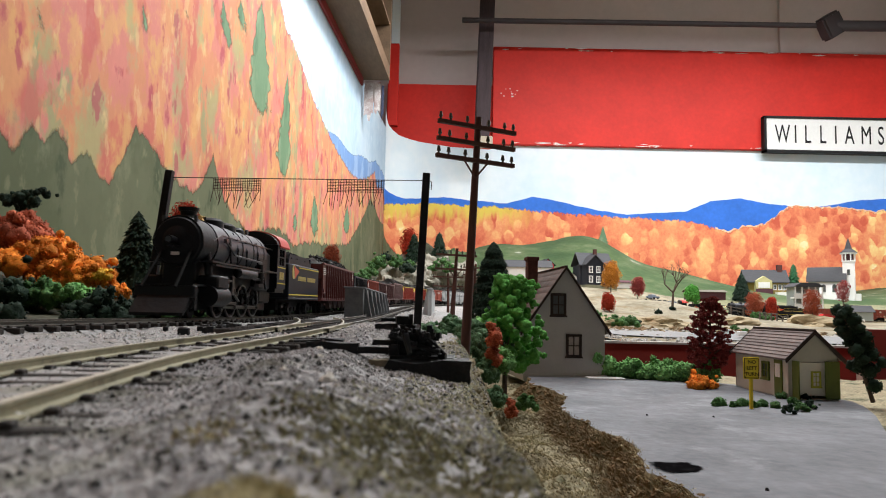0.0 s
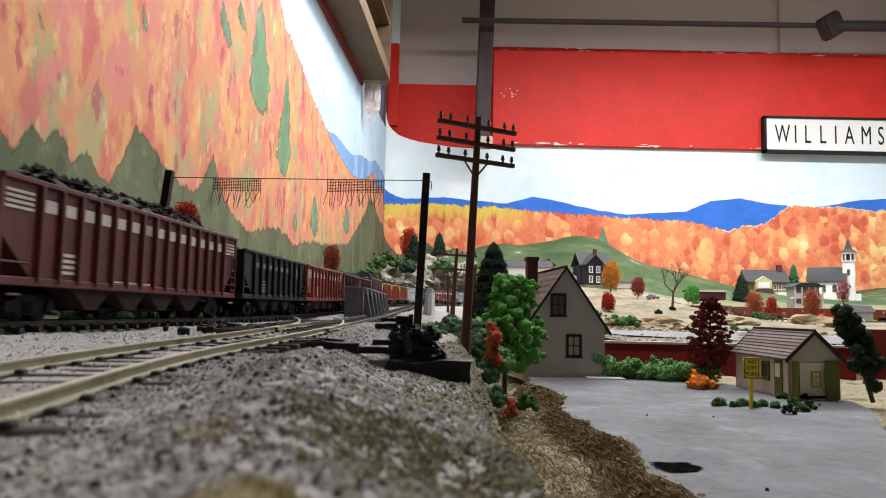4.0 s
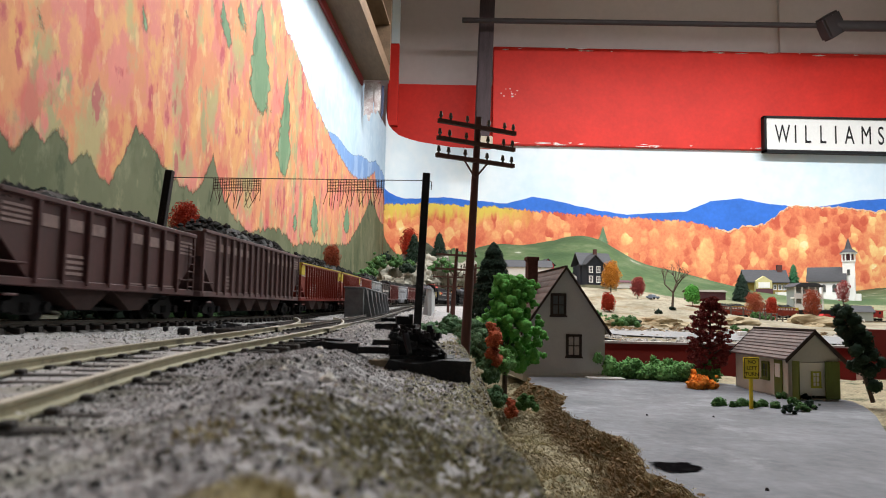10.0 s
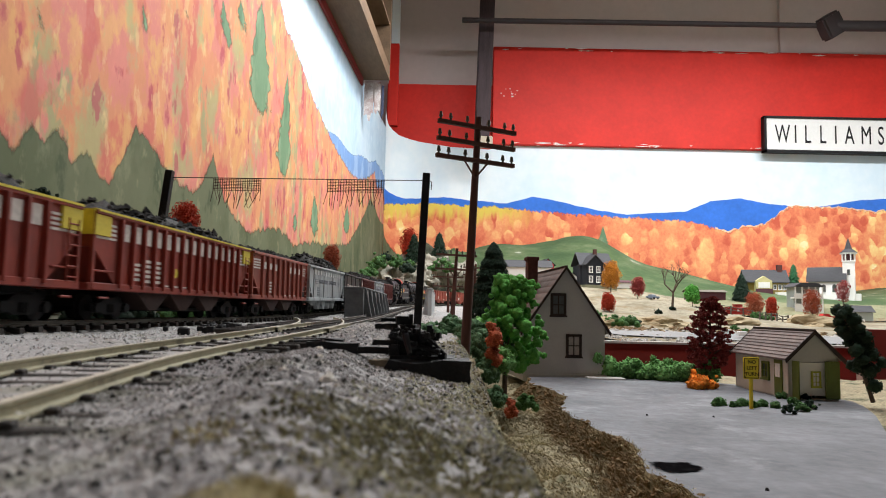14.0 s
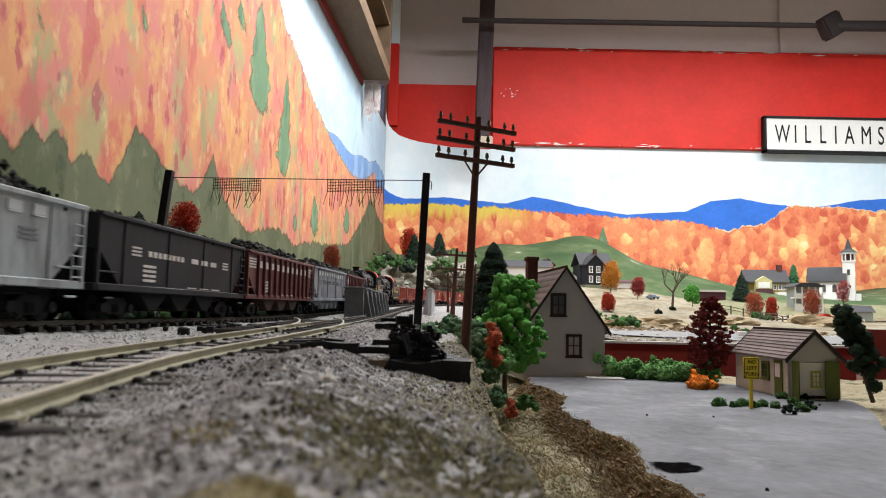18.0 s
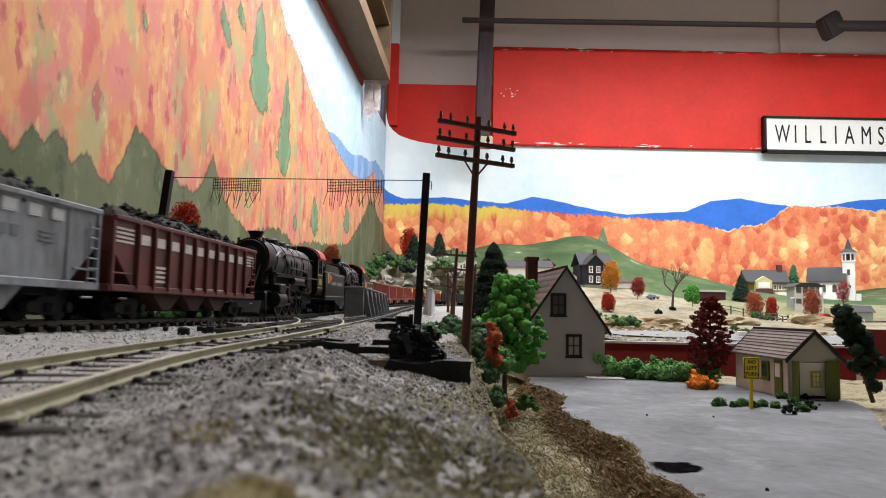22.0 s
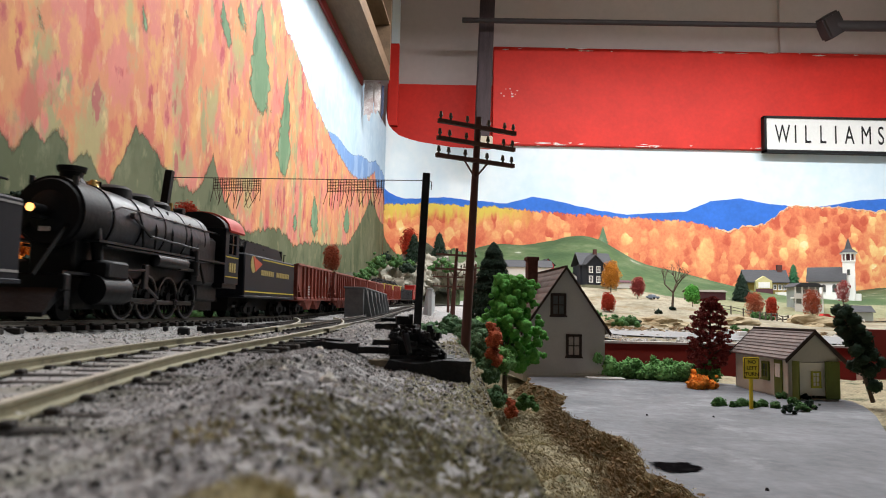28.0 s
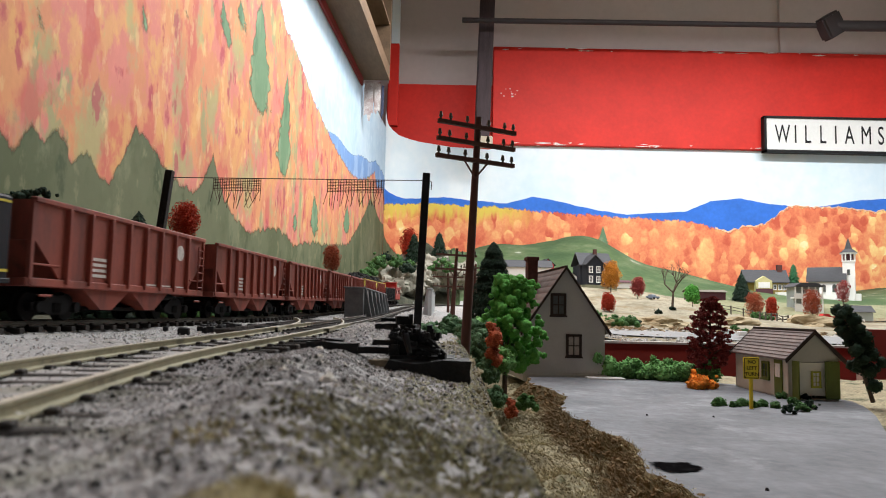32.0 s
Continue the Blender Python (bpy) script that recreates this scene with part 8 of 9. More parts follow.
far_road([(0.12, 1.20), (0.3, 1.17), (0.5, 1.13), (0.8, 1.11), (1.2, 1.11)], 0.05, "pale grey road along the far bench front", mat("pale_grey_road", (0.24, 0.24, 0.24), 0.85, var=0.12, scale=20))
far_road([(1.02, 1.25), (1.05, 1.6), (1.08, 2.0), (1.25, 2.3), (1.5, 2.42)], 0.06, "pale dirt lane winding up the far bench", M_SAND)


# ---- village on the far bench ----
def small_windows(h, spots, w, hh, frame_m, y, pane=M_PANE, turn=0.0):
    for x, z in spots:
        window(h, pose(x, y, z), w, hh, frame_m, pane, 2, 2, 0.0015)


# dark blue-grey farmhouse
def farmhouse():
    x, y, z = (0.5987, 2.8000, 0.1106)
    h = thing("farmhouse", "dark slate-blue farmhouse with white windows", "house", pose(x, y, z, 0, 0, 12), "village houses")
    bm = B()
    prism(bm, [(-0.05, -0.03), (0.02, -0.03), (0.02, 0.085), (-0.015, 0.118), (-0.05, 0.085)], "y", -0.05, 0.02)
    part("wall", bm, M_NAVY, h)
    part("wall", box(B(), -0.055, 0.075, 0.0, 0.075, -0.03, 0.085), M_NAVY, h)
    bm = B()
    for s in (-1, 1):
        prism(bm, [(-0.015, 0.120), (-0.015 + s * 0.041, 0.081), (-0.015 + s * 0.041, 0.085), (-0.015, 0.1245)], "y", -0.056, 0.03)
    part("roof", bm, M_SLATE, h)
    bm = B()
    for s in (-1, 1):
        prism(bm, [(0.0375, 0.134), (0.0375 + s * 0.046, 0.082), (0.0375 + s * 0.046, 0.086), (0.0375, 0.138)], "x", -0.062, 0.082)
    part("roof", bm, M_SLATE, h)
    bm = B()
    prism(bm, [(0.0, 0.085), (0.075, 0.085), (0.0375, 0.132)], "x", 0.0735, 0.0755)
    part("gable", bm, M_NAVY, h)
    part("chimney", box(B(), 0.012, 0.024, 0.02, 0.032, 0.11, 0.152), M_BRICK, h, "red brick chimney")
    for wx in (-0.033, -0.002):
        for wz in (0.028, 0.066):
            window(h, pose(wx, -0.0503, wz), 0.016, 0.026, M_WHITE, M_PANE, 2, 2, 0.002)
    for wz in (0.028, 0.066):
        window(h, pose(0.040, -0.0003, wz), 0.014, 0.026, M_WHITE, M_PANE, 2, 2, 0.002)
    part("foundation", box(B(), -0.056, 0.076, -0.052, 0.076, -0.04, 0.006), mat("mossy_stone_base", (0.2, 0.2, 0.13), 0.9, var=0.3, scale=60), h)


farmhouse()


def church():
    x, y, z = (1.7588, 3.2000, 0.1054)
    h = thing("church", "white clapboard church with grey roof and steeple", "church", pose(x, y, z, 0, 0, -34), "village houses")
    bm = B()
    prism(bm, [(-0.045, -0.03), (0.045, -0.03), (0.045, 0.07), (0, 0.125), (-0.045, 0.07)], "x", -0.085, 0.06)
    part("wall", bm, M_WHITE, h)
    for s in (-1, 1):
        bm = B()
        prism(bm, [(0, 0.128), (s * 0.052, 0.064), (s * 0.052, 0.068), (0, 0.133)], "x", -0.092, 0.068)
        part("roof_slope", bm, M_SLATE, h)
    part("tower", box(B(), 0.052, 0.098, -0.024, 0.022, -0.03, 0.155, 0.001), M_WHITE, h)
    bel = part("belfry", box(B(), 0.049, 0.101, -0.027, 0.025, 0.155, 0.160), M_WHITE, h)
    bm = B()
    for a in range(8):
        t = math.pi / 4 * a + 0.39
        rod(bm, (0.075 + 0.026 * math.cos(t), -0.001 + 0.026 * math.sin(t), 0.158), (0.075 + 0.026 * math.cos(t), -0.001 + 0.026 * math.sin(t), 0.192), 0.003, seg=6)
    part("belfry_post", bm, M_WHITE, h)
    part("belfry_core", rod(B(), (0.075, -0.001, 0.158), (0.075, -0.001, 0.192), 0.020, seg=8), M_MAROONP, h, "dark red belfry louvres")
    part("belfry_rim", rod(B(), (0.075, -0.001, 0.190), (0.075, -0.001, 0.196), 0.034, seg=8), M_WHITE, h)
    part("steeple", rod(rod(B(), (0.075, -0.001, 0.196), (0.075, -0.001, 0.212), 0.036, 0.017, 8), (0.075, -0.001, 0.210), (0.075, -0.001, 0.262), 0.016, 0.0012, 8), M_SLATE, h)
    for wx in (-0.062, -0.022, 0.02):
        w = part("window", rod(box(B(), wx - 0.008, wx + 0.008, -0.0466, -0.0448, 0.018, 0.045), (wx, -0.0466, 0.045), (wx, -0.0448, 0.045), 0.008, seg=14), M_PANE, h, "dark arched window")
    part("window", rod(box(B(), 0.069, 0.081, -0.0256, -0.0238, 0.095, 0.115), (0.075, -0.0256, 0.115), (0.075, -0.0238, 0.115), 0.006, seg=12), M_PANE, h, "dark arched window")
    part("step", box(B(), 0.098, 0.12, -0.02, 0.018, -0.03, 0.012), M_WHITE, h)


church()


def yellow_house():
    x, y, z = (1.5005, 3.2500, 0.1089)
    h = thing("house", "mustard house with grey roof and pale porch", "house", pose(x, y, z, 0, 0, -8), "village houses")
    part("wall", box(B(), -0.10, 0.085, 0.0, 0.08, -0.03, 0.062), M_MUST, h)
    for s in (-1, 1):
        bm = B()
        prism(bm, [(0.04, 0.112), (0.04 + s * 0.052, 0.054), (0.04 + s * 0.052, 0.059), (0.04, 0.117)], "x", -0.107, 0.092)
        part("roof_slope", bm, M_SLATE, h)
    bm = B()
    prism(bm, [(0.0, 0.062), (0.08, 0.062), (0.04, 0.112)], "x", -0.10, -0.098)
    part("gable", bm, M_MUST, h)
    bm = B()
    prism(bm, [(-0.062, 0.0), (0.008, 0.0), (0.008, 0.062), (-0.027, 0.084), (-0.062, 0.062)], "y", -0.03, 0.01)
    part("porch", bm, mat("pale_yellow_siding", (0.55, 0.5, 0.25), 0.75, var=0.08, scale=60), h)
    part("porch_opening", box(B(), -0.052, -0.002, -0.0315, -0.029, 0.030, 0.056), M_WHITE, h)
    part("porch_skirt", box(B(), -0.064, 0.01, -0.033, -0.03, -0.03, 0.026), M_MAROONP, h)
    part("chimney", box(B(), 0.05, 0.072, 0.03, 0.05, 0.09, 0.14), M_BRICK, h)
    small_windows(h, ((0.028, 0.035), (0.05, 0.035), (0.07, 0.035)), 0.016, 0.024, M_WHITE, -0.0005)
    part("stair", box(B(), 0.028, 0.07, -0.04, 0.0, -0.03, 0.012), M_WHITE, h)


yellow_house()


def hotel():
    x, y, z = (1.4270, 2.7800, 0.0540)
    h = thing("house", "white two-storey porch house with flat grey roof", "house", pose(x, y, z, 0, 0, -4), "village houses")
    # Porch shade is put into the grey of this wall.
    part("wall", box(B(), -0.046, 0.05, -0.012, 0.06, -0.03, 0.072), mat("shaded_porch_siding", (0.3, 0.33, 0.32), 0.8, var=0.1, scale=60), h)
    bm = B()
    prism(bm, [(-0.058, 0.072), (0.058, 0.072), (0.03, 0.088), (-0.032, 0.088)], "y", -0.04, 0.07)
    part("roof", bm, M_SLATE, h)
    for i in range(5):
        part("porch_post", box(B(), -0.052 + i * 0.0255, -0.048 + i * 0.0255, -0.035, -0.031, -0.03, 0.072), M_WHITE, h)
    part("porch_deck", box(B(), -0.056, 0.056, -0.036, 0.0, 0.026, 0.032), M_WHITE, h)
    part("porch_rail", box(B(), -0.054, 0.054, -0.0345, -0.0325, 0.032, 0.046), M_WHITE, h)
    part("porch_skirt", box(B(), -0.054, 0.054, -0.0345, -0.0325, -0.03, 0.006), M_WHITE, h)
    small_windows(h, ((-0.012, 0.052), (0.012, 0.052), (0.036, 0.052), (-0.012, 0.012), (0.02, 0.012)), 0.014, 0.024, M_WHITE, -0.0125)


hotel()


def shed(label, p, w, d, ze, zr, wall, roof, turn=0.0, door=None):
    h = gable_house("shed", label, pose(p[0], p[1], p[2], 0, 0, turn), w, d, ze, zr, wall, roof, 0.006, 1, None, "village sheds", "shed", one=True)
    if door:
        part("door", box(B(), -w * 0.12, w * 0.12, -d / 2 - 0.0012, -d / 2, 0, ze * 0.75), door, h)
    return h


shed("small white shed beside the farmhouse", (0.5205, 2.8500, 0.1153), 0.05, 0.05, 0.032, 0.048, M_WHITE, M_SLATE, 0, M_PANE)
shed("low red-roofed shed above the yard", (0.7188, 2.8500, 0.1126), 0.11, 0.06, 0.018, 0.028, M_WHITE, M_MAROONP, 90)
shed("low brown shed with pale roof edge", (0.9281, 2.5000, 0.0651), 0.05, 0.13, 0.024, 0.03, M_MAROONP, mat("pale_tan_roof", (0.16, 0.14, 0.115), 0.85, var=0.1, scale=40), 86)
shed("small grey-green shed by the line", (1.3840, 2.3500, 0.0032), 0.045, 0.068, 0.028, 0.045, mat("pale_grey_green_siding", (0.42, 0.47, 0.45), 0.8, var=0.08, scale=60), M_SLATE, 86, M_PANE)
shed("white long shed with grey roof behind the conifer", (0.2956, 2.6000, 0.1305), 0.08, 0.20, 0.04, 0.064, M_WHITE, M_SLATE, 88)
shed("small red barn behind the grey house", (0.3933, 2.7000, 0.1525), 0.05, 0.06, 0.035, 0.055, mat("barn_red", (0.4, 0.03, 0.03), 0.7, var=0.1, scale=60), M_SLATE, 10)


# ---- planting of the village ----
round_tree("golden orange egg-shaped tree by the farmhouse", (0.6204, 2.6000, 0.0874), 0.194, 0.038, L_GOLD, 101, 1500, 0.0034, 0.16)
round_tree("dull red egg-shaped tree above the yard", (0.6647, 2.4000, 0.0501), 0.128, 0.025, L_PINK, 102, 1000, 0.003, 0.2)
round_tree("bright red bush-tree on the slope", (0.4341, 1.8500, 0.0031), 0.057, 0.020, L_RED, 103, 1100, 0.0024, 0.05)
round_tree("lime green foam tree on the slope", (0.7441, 2.1000, 0.0238), 0.091, 0.024, L_LIME, 104, 1200, 0.003, 0.25, tufts=12)
round_tree("rust red tree by the lane", (1.0607, 2.4000, 0.0068), 0.086, 0.031, L_RUST, 105, 900, 0.003, 0.2, tufts=14)
round_tree("orange-red egg-shaped tree by the line", (1.1274, 2.4200, 0.0081), 0.074, 0.023, L_RED, 106, 1100, 0.0028, 0.08)
round_tree("rust orange tree before the porch house", (1.2667, 2.4200, 0.0225), 0.099, 0.031, L_RUST, 107, 1000, 0.003, 0.22, tufts=14)
round_tree("thin dull red tree before the church", (1.3903, 2.4500, 0.0368), 0.135, 0.024, L_PINK, 108, 600, 0.0028, 0.5, tufts=10)
conifer("dark conifer beside the mustard house", (1.2720, 3.0000, 0.0838), 0.185, 0.042, L_DARK, 109, 1300, 0.005)
conifer("green conifer beside the church", (1.6428, 3.3000, 0.1315), 0.252, 0.035, L_PINE, 110, 1200, 0.005)
conifer("dark conifer on the rocky knoll", (-0.0152, 2.8000, 0.2235), 0.31, 0.030, L_DARK, 111, 1100, 0.005)
conifer("dark conifer before the red tree", (-0.1032, 2.5000, 0.1716), 0.27, 0.032, L_DARK, 112, 1100, 0.005)
round_tree("crimson tree on the rocky knoll", (-0.1268, 2.6200, 0.1689), 0.305, 0.034, L_RED, 113, 1100, 0.0045, 0.2)
pc = B()
pcx = (0.9515, 4.1700, 0.3735)
for i in range(7):
    u = i / 7
    w = 0.05 * (1 - u) + 0.006
    prism(pc, [(pcx[0] - w, pcx[2] + 0.13 * u), (pcx[0] + w, pcx[2] + 0.13 * u), (pcx[0], pcx[2] + 0.13 * u + 0.045)], "y", 4.186 - 0.0006 * i, 4.188 - 0.0006 * i)
pine = part("painted_conifer", pc, M_PGREEN)
mark_edge(pine.data, [0.05] * len(pine.data.vertices))
tagged(pine, "green conifer painted on the far backdrop", "mural", group="painted conifers", kind="structure")


def bare_tree():
    x, y, z = (0.6347, 1.9500, 0.0008)
    t = thing("tree", "leafless grey tree on the pale slope", "tree", group="bare trees")
    rnd = random.Random(6)
    bm = B()

    def grow(p, d, ln, r, k):
        q = p + d * ln
        rod(bm, p, q, r, r * 0.65, 6)
        if k:
            for _ in range(3 if k > 1 else 2):
                nd = (d + Vector((rnd.gauss(0, 0.55), rnd.gauss(0, 0.55), rnd.gauss(0.35, 0.3)))).normalized()
                grow(q, nd, ln * rnd.uniform(0.6, 0.85), r * 0.6, k - 1)

    grow(Vector((x, y, ground_z(x, y) - 0.004)), Vector((0.05, 0, 1)).normalized(), 0.052, 0.0042, 4)
    part("trunk", bm, M_TRUNK, t)


bare_tree()
for i, (c, r, l) in enumerate((((0.3365, 1.7000, 0.0164), 0.016, L_MID), ((0.3556, 1.6500, 0.0021), 0.016, L_MID), ((0.3869, 1.6000, -0.0047), 0.014, L_MID), ((0.4057, 1.5500, -0.0014), 0.018, L_MID), ((0.4290, 1.6000, 0.0089), 0.012, L_DARK), ((0.5807, 1.9000, 0.0121), 0.009, L_DARK), ((0.6348, 1.9500, 0.0132), 0.008, L_DARK), ((0.5781, 1.4000, -0.0246), 0.009, L_MID), ((0.5788, 1.3500, -0.0286), 0.007, L_MID), ((0.9345, 2.1000, -0.0072), 0.020, L_MID), ((0.9219, 2.0000, -0.0094), 0.014, L_MID), ((0.9936, 2.0000, -0.0079), 0.014, L_MID), ((1.2150, 2.3500, 0.0197), 0.016, L_MID), ((0.2958, 1.7000, 0.0061), 0.014, L_MID), ((0.7078, 1.8000, -0.0081), 0.009, L_MID))):
    bush("low green foam brush on the pale slope", spots_round((c[0], c[1], ground_z(c[0], c[1]) + r * 0.3), r * (1.45 if i < 5 else 1.0), 9, 200 + i, 0.9, 1.3), l, 200 + i, 700, 0.0018, group="slope brush")
rnd = random.Random(77)
for i, (c, r, l) in enumerate((((-0.1947, 1.9000, 0.0944), 0.025, L_MID), ((-0.1941, 2.1000, 0.1300), 0.03, L_MID), ((-0.1828, 2.2000, 0.1579), 0.026, L_DARK), ((-0.1353, 2.1000, 0.1346), 0.028, L_MID), ((-0.1012, 2.0000, 0.1128), 0.024, L_DARK), ((-0.1058, 2.1500, 0.1385), 0.022, L_MID), ((-0.0027, 2.4000, 0.1571), 0.03, L_MID), ((0.0218, 2.3000, 0.1326), 0.025, L_MID), ((-0.0336, 2.3000, 0.1351), 0.02, L_MID), ((-0.1943, 1.7000, 0.0731), 0.02, L_MID))):
    bush("green foam bush on the rocky knoll", spots_round(c, r, 8, 230 + i, 0.9, 1.1), l, 230 + i, 600, 0.0024, group="knoll bushes")

M_ROCK = mat("pale_plaster_rock", (0.15, 0.14, 0.11), 0.9, var=0.3, scale=14, col2=(0.34, 0.32, 0.26), bump=0.004, bscale=50)
for i, (c, r) in enumerate((((-0.1428, 2.1500, 0.1033), 0.055), ((-0.1484, 2.0000, 0.0797), 0.04), ((-0.0930, 2.2000, 0.0980), 0.05), ((-0.0263, 2.4500, 0.1599), 0.07), ((0.0337, 2.5000, 0.1443), 0.06), ((-0.1787, 1.9000, 0.0674), 0.035), ((-0.0607, 2.3000, 0.1124), 0.05), ((0.0871, 2.6000, 0.1512), 0.06))):
    bm = B()
    bmesh.ops.create_icosphere(bm, subdivisions=4, radius=r)
    for v in bm.verts:
        v.co = v.co * (0.8 + 0.5 * noise.fractal(v.co * (1.4 / r) + Vector((i * 9, 0, 0)), 0.9, 2.0, 4))
        v.co.z *= 0.9
    ob = part("rock", bm, M_ROCK, smooth=True)
    ob.location = (c[0], c[1], c[2] - r * 0.3)
    tagged(ob, "pale plaster rock on the knoll", "rock", group="knoll rocks")


# ---- fences, car, wagons of the yard ----
def fence(label, pts, n, h):
    f = thing("fence", label, "fence", group="rail fences")
    m = mat("grey_fence_wood", (0.12, 0.1, 0.085), 0.9, var=0.2, scale=100)
    ln = Line([(p[0], p[1], 0) for p in pts])
    prev = None
    for i in range(n):
        c = ln.at(ln.s[-1] * i / (n - 1) * 0.999)
        z = ground_z(c.x, c.y) + 0.004
        part("fence_post", box(B(), c.x - 0.0016, c.x + 0.0016, c.y - 0.0016, c.y + 0.0016, z - 0.01, z + h), m, f)
        if prev:
            for k in (0.45, 0.85):
                part("fence_rail", rod(B(), (prev[0], prev[1], prev[2] + h * k), (c.x, c.y, z + h * k), 0.0011, seg=5), m, f)
        prev = (c.x, c.y, z)


fence("grey split-rail fence down the pale slope", [(0.8305, 2.2000, 0.0295), (0.8511, 2.1000, 0.0110), (0.9012, 2.1000, 0.0021), (0.9968, 2.2000, 0.0068)], 9, 0.022)
fence("grey split-rail fence along the lane", [(0.8529, 1.9000, -0.0154), (0.9142, 1.9500, -0.0150), (0.9776, 2.0000, -0.0114)], 6, 0.018)


def model_car(label, p, turn, paint, s=1.0):
    c = thing("car", label, "car", pose(p[0], p[1], p[2], 0, 0, turn))
    bm = B()
    prism(bm, [(-0.026, 0.004), (0.026, 0.004), (0.027, 0.011), (0.012, 0.0125), (-0.024, 0.0125), (-0.027, 0.009)], "y", -0.010, 0.010)
    part("body", bm, paint, c)
    bm = B()
    prism(bm, [(-0.017, 0.0125), (0.010, 0.0125), (0.004, 0.0185), (-0.012, 0.0185)], "y", -0.0085, 0.0085)
    part("cabin", bm, paint, c)
    part("windscreen", box(B(), 0.004, 0.0085, -0.0075, 0.0075, 0.013, 0.0172), M_PANE, c)
    me = mesh_of(rod(B(), (0, -0.0015, 0), (0, 0.0015, 0), 0.0042, seg=14), "wheel", M_BLACK)
    for x in (-0.016, 0.017):
        for y in (-0.0095, 0.0095):
            share("wheel", me, c, pose(x, y, 0.004))


pp = (0.8189, 2.7500, 0.0915)
model_car("blue-grey model car parked on the slope", (pp[0], pp[1], ground_z(pp[0], pp[1]) + 0.003), -60, mat("blue_grey_enamel", (0.16, 0.2, 0.27), 0.35, var=0.08, scale=60))
pp = (1.0573, 1.9500, -0.0089)
model_car("red model car parked by the lane", (pp[0], pp[1], ground_z(pp[0], pp[1]) + 0.008), 10, mat("red_enamel", (0.5, 0.03, 0.03), 0.35, var=0.08, scale=60))
for i, c in enumerate(((0.4609, 1.1500, -0.0341), (0.4590, 1.2000, -0.0342), (1.3055, 2.2000, 0.0027), (0.4747, 1.1200, -0.0345))):
    o = part("crate", box(B(), -0.006, 0.006, -0.005, 0.005, 0, 0.007, 0.0006), M_WHITE)
    o.location = (c[0], c[1], ground_z(c[0], c[1]) + 0.005)
    tagged(o, "small white crate on the far bench", "crate", group="crates")


# ---- shelf, prop, pipe and name board above the backdrop ----
def shelf():
    t = thing("shelf", "plywood shelf of open boxes above the backdrop", "shelf")
    # bottom board, seen from below, then uprights and inner boards
    y0, y1 = 1.2, 3.14
    def board(x0, x1, z0, z1, a, b, m=M_WOOD, nm="board"):
        bm = B()
        vs = []
        for y in (a, b):
            k = -0.051 * (4.2 - y)
            vs += [(x0 + k, y, z0), (x1 + k, y, z0), (x1 + k, y, z1), (x0 + k, y, z1)]
        bv = [bm.verts.new(v) for v in vs]
        for f in ((0, 1, 2, 3), (7, 6, 5, 4), (0, 4, 5, 1), (1, 5, 6, 2), (2, 6, 7, 3), (3, 7, 4, 0)):
            bm.faces.new([bv[i] for i in f])
        bmesh.ops.recalc_face_normals(bm, faces=bm.faces)
        return part(nm, bm, m, t)
    board(-0.322, -0.205, 1.045, 1.06, y0, y1, nm="bottom_board")
    board(-0.322, -0.205, 1.06, 1.9, y1 - 0.014, y1, nm="end_board")
    board(-0.213, -0.205, 1.06, 1.105, y0, y1 - 0.014, nm="front_lip")
    for z in (1.30, 1.55):
        board(-0.322, -0.21, z, z + 0.012, y0, y1 - 0.014, nm="inner_board")
    board(-0.332, -0.323, 1.03, 1.9, y0, y1, mat("shelf_back_dark", (0.05, 0.035, 0.03), 0.8, var=0.2, scale=20), "back_board")


shelf()
M_TRIMR = mat("dark_red_trim_paint", (0.22, 0.02, 0.02), 0.6, var=0.15, scale=20)
bm = B()
tv = []
for y in (0.3, 3.12):
    k = -0.333 - 0.051 * (4.2 - y)
    tv += [(k + 0.002, y, 1.012), (k + 0.012, y, 1.012), (k + 0.012, y, 1.045), (k + 0.002, y, 1.045)]
bv = [bm.verts.new(v) for v in tv]
for f in ((0, 1, 2, 3), (7, 6, 5, 4), (0, 4, 5, 1), (1, 5, 6, 2), (2, 6, 7, 3), (3, 7, 4, 0)):
    bm.faces.new([bv[i] for i in f])
bmesh.ops.recalc_face_normals(bm, faces=bm.faces)
tagged(part("trim_side", bm, M_TRIMR), "dark red strip along the top of the side backdrop", "trim", kind="structure")

# paper pictures and a dark bracket under the shelf's end
pap = thing("pinned_paper", "torn paper pictures pinned under the shelf end", "paper")
rnd = random.Random(2)
for i, (x0, x1, z0, z1) in enumerate(((-0.374, -0.333, 0.865, 1.043), (-0.329, -0.300, 0.895, 1.043), (-0.297, -0.286, 0.87, 1.03))):
    low = [(x1 + (x0 - x1) * k / 6, z0 + rnd.uniform(-0.012, 0.03)) for k in range(7)]
    bm = B()
    prism(bm, [(x0, z1), (x1, z1)] + low, "y", 3.145 + 0.012 * i, 3.1465 + 0.012 * i)
    part("sheet", bm, mat("printed_paper", (0.75, 0.72, 0.7), 0.8, var=0.4, scale=28, col2=(0.3, 0.16, 0.14)) if i < 2 else mat("dark_blue_card", (0.05, 0.06, 0.11), 0.7, var=0.2, scale=30), pap)

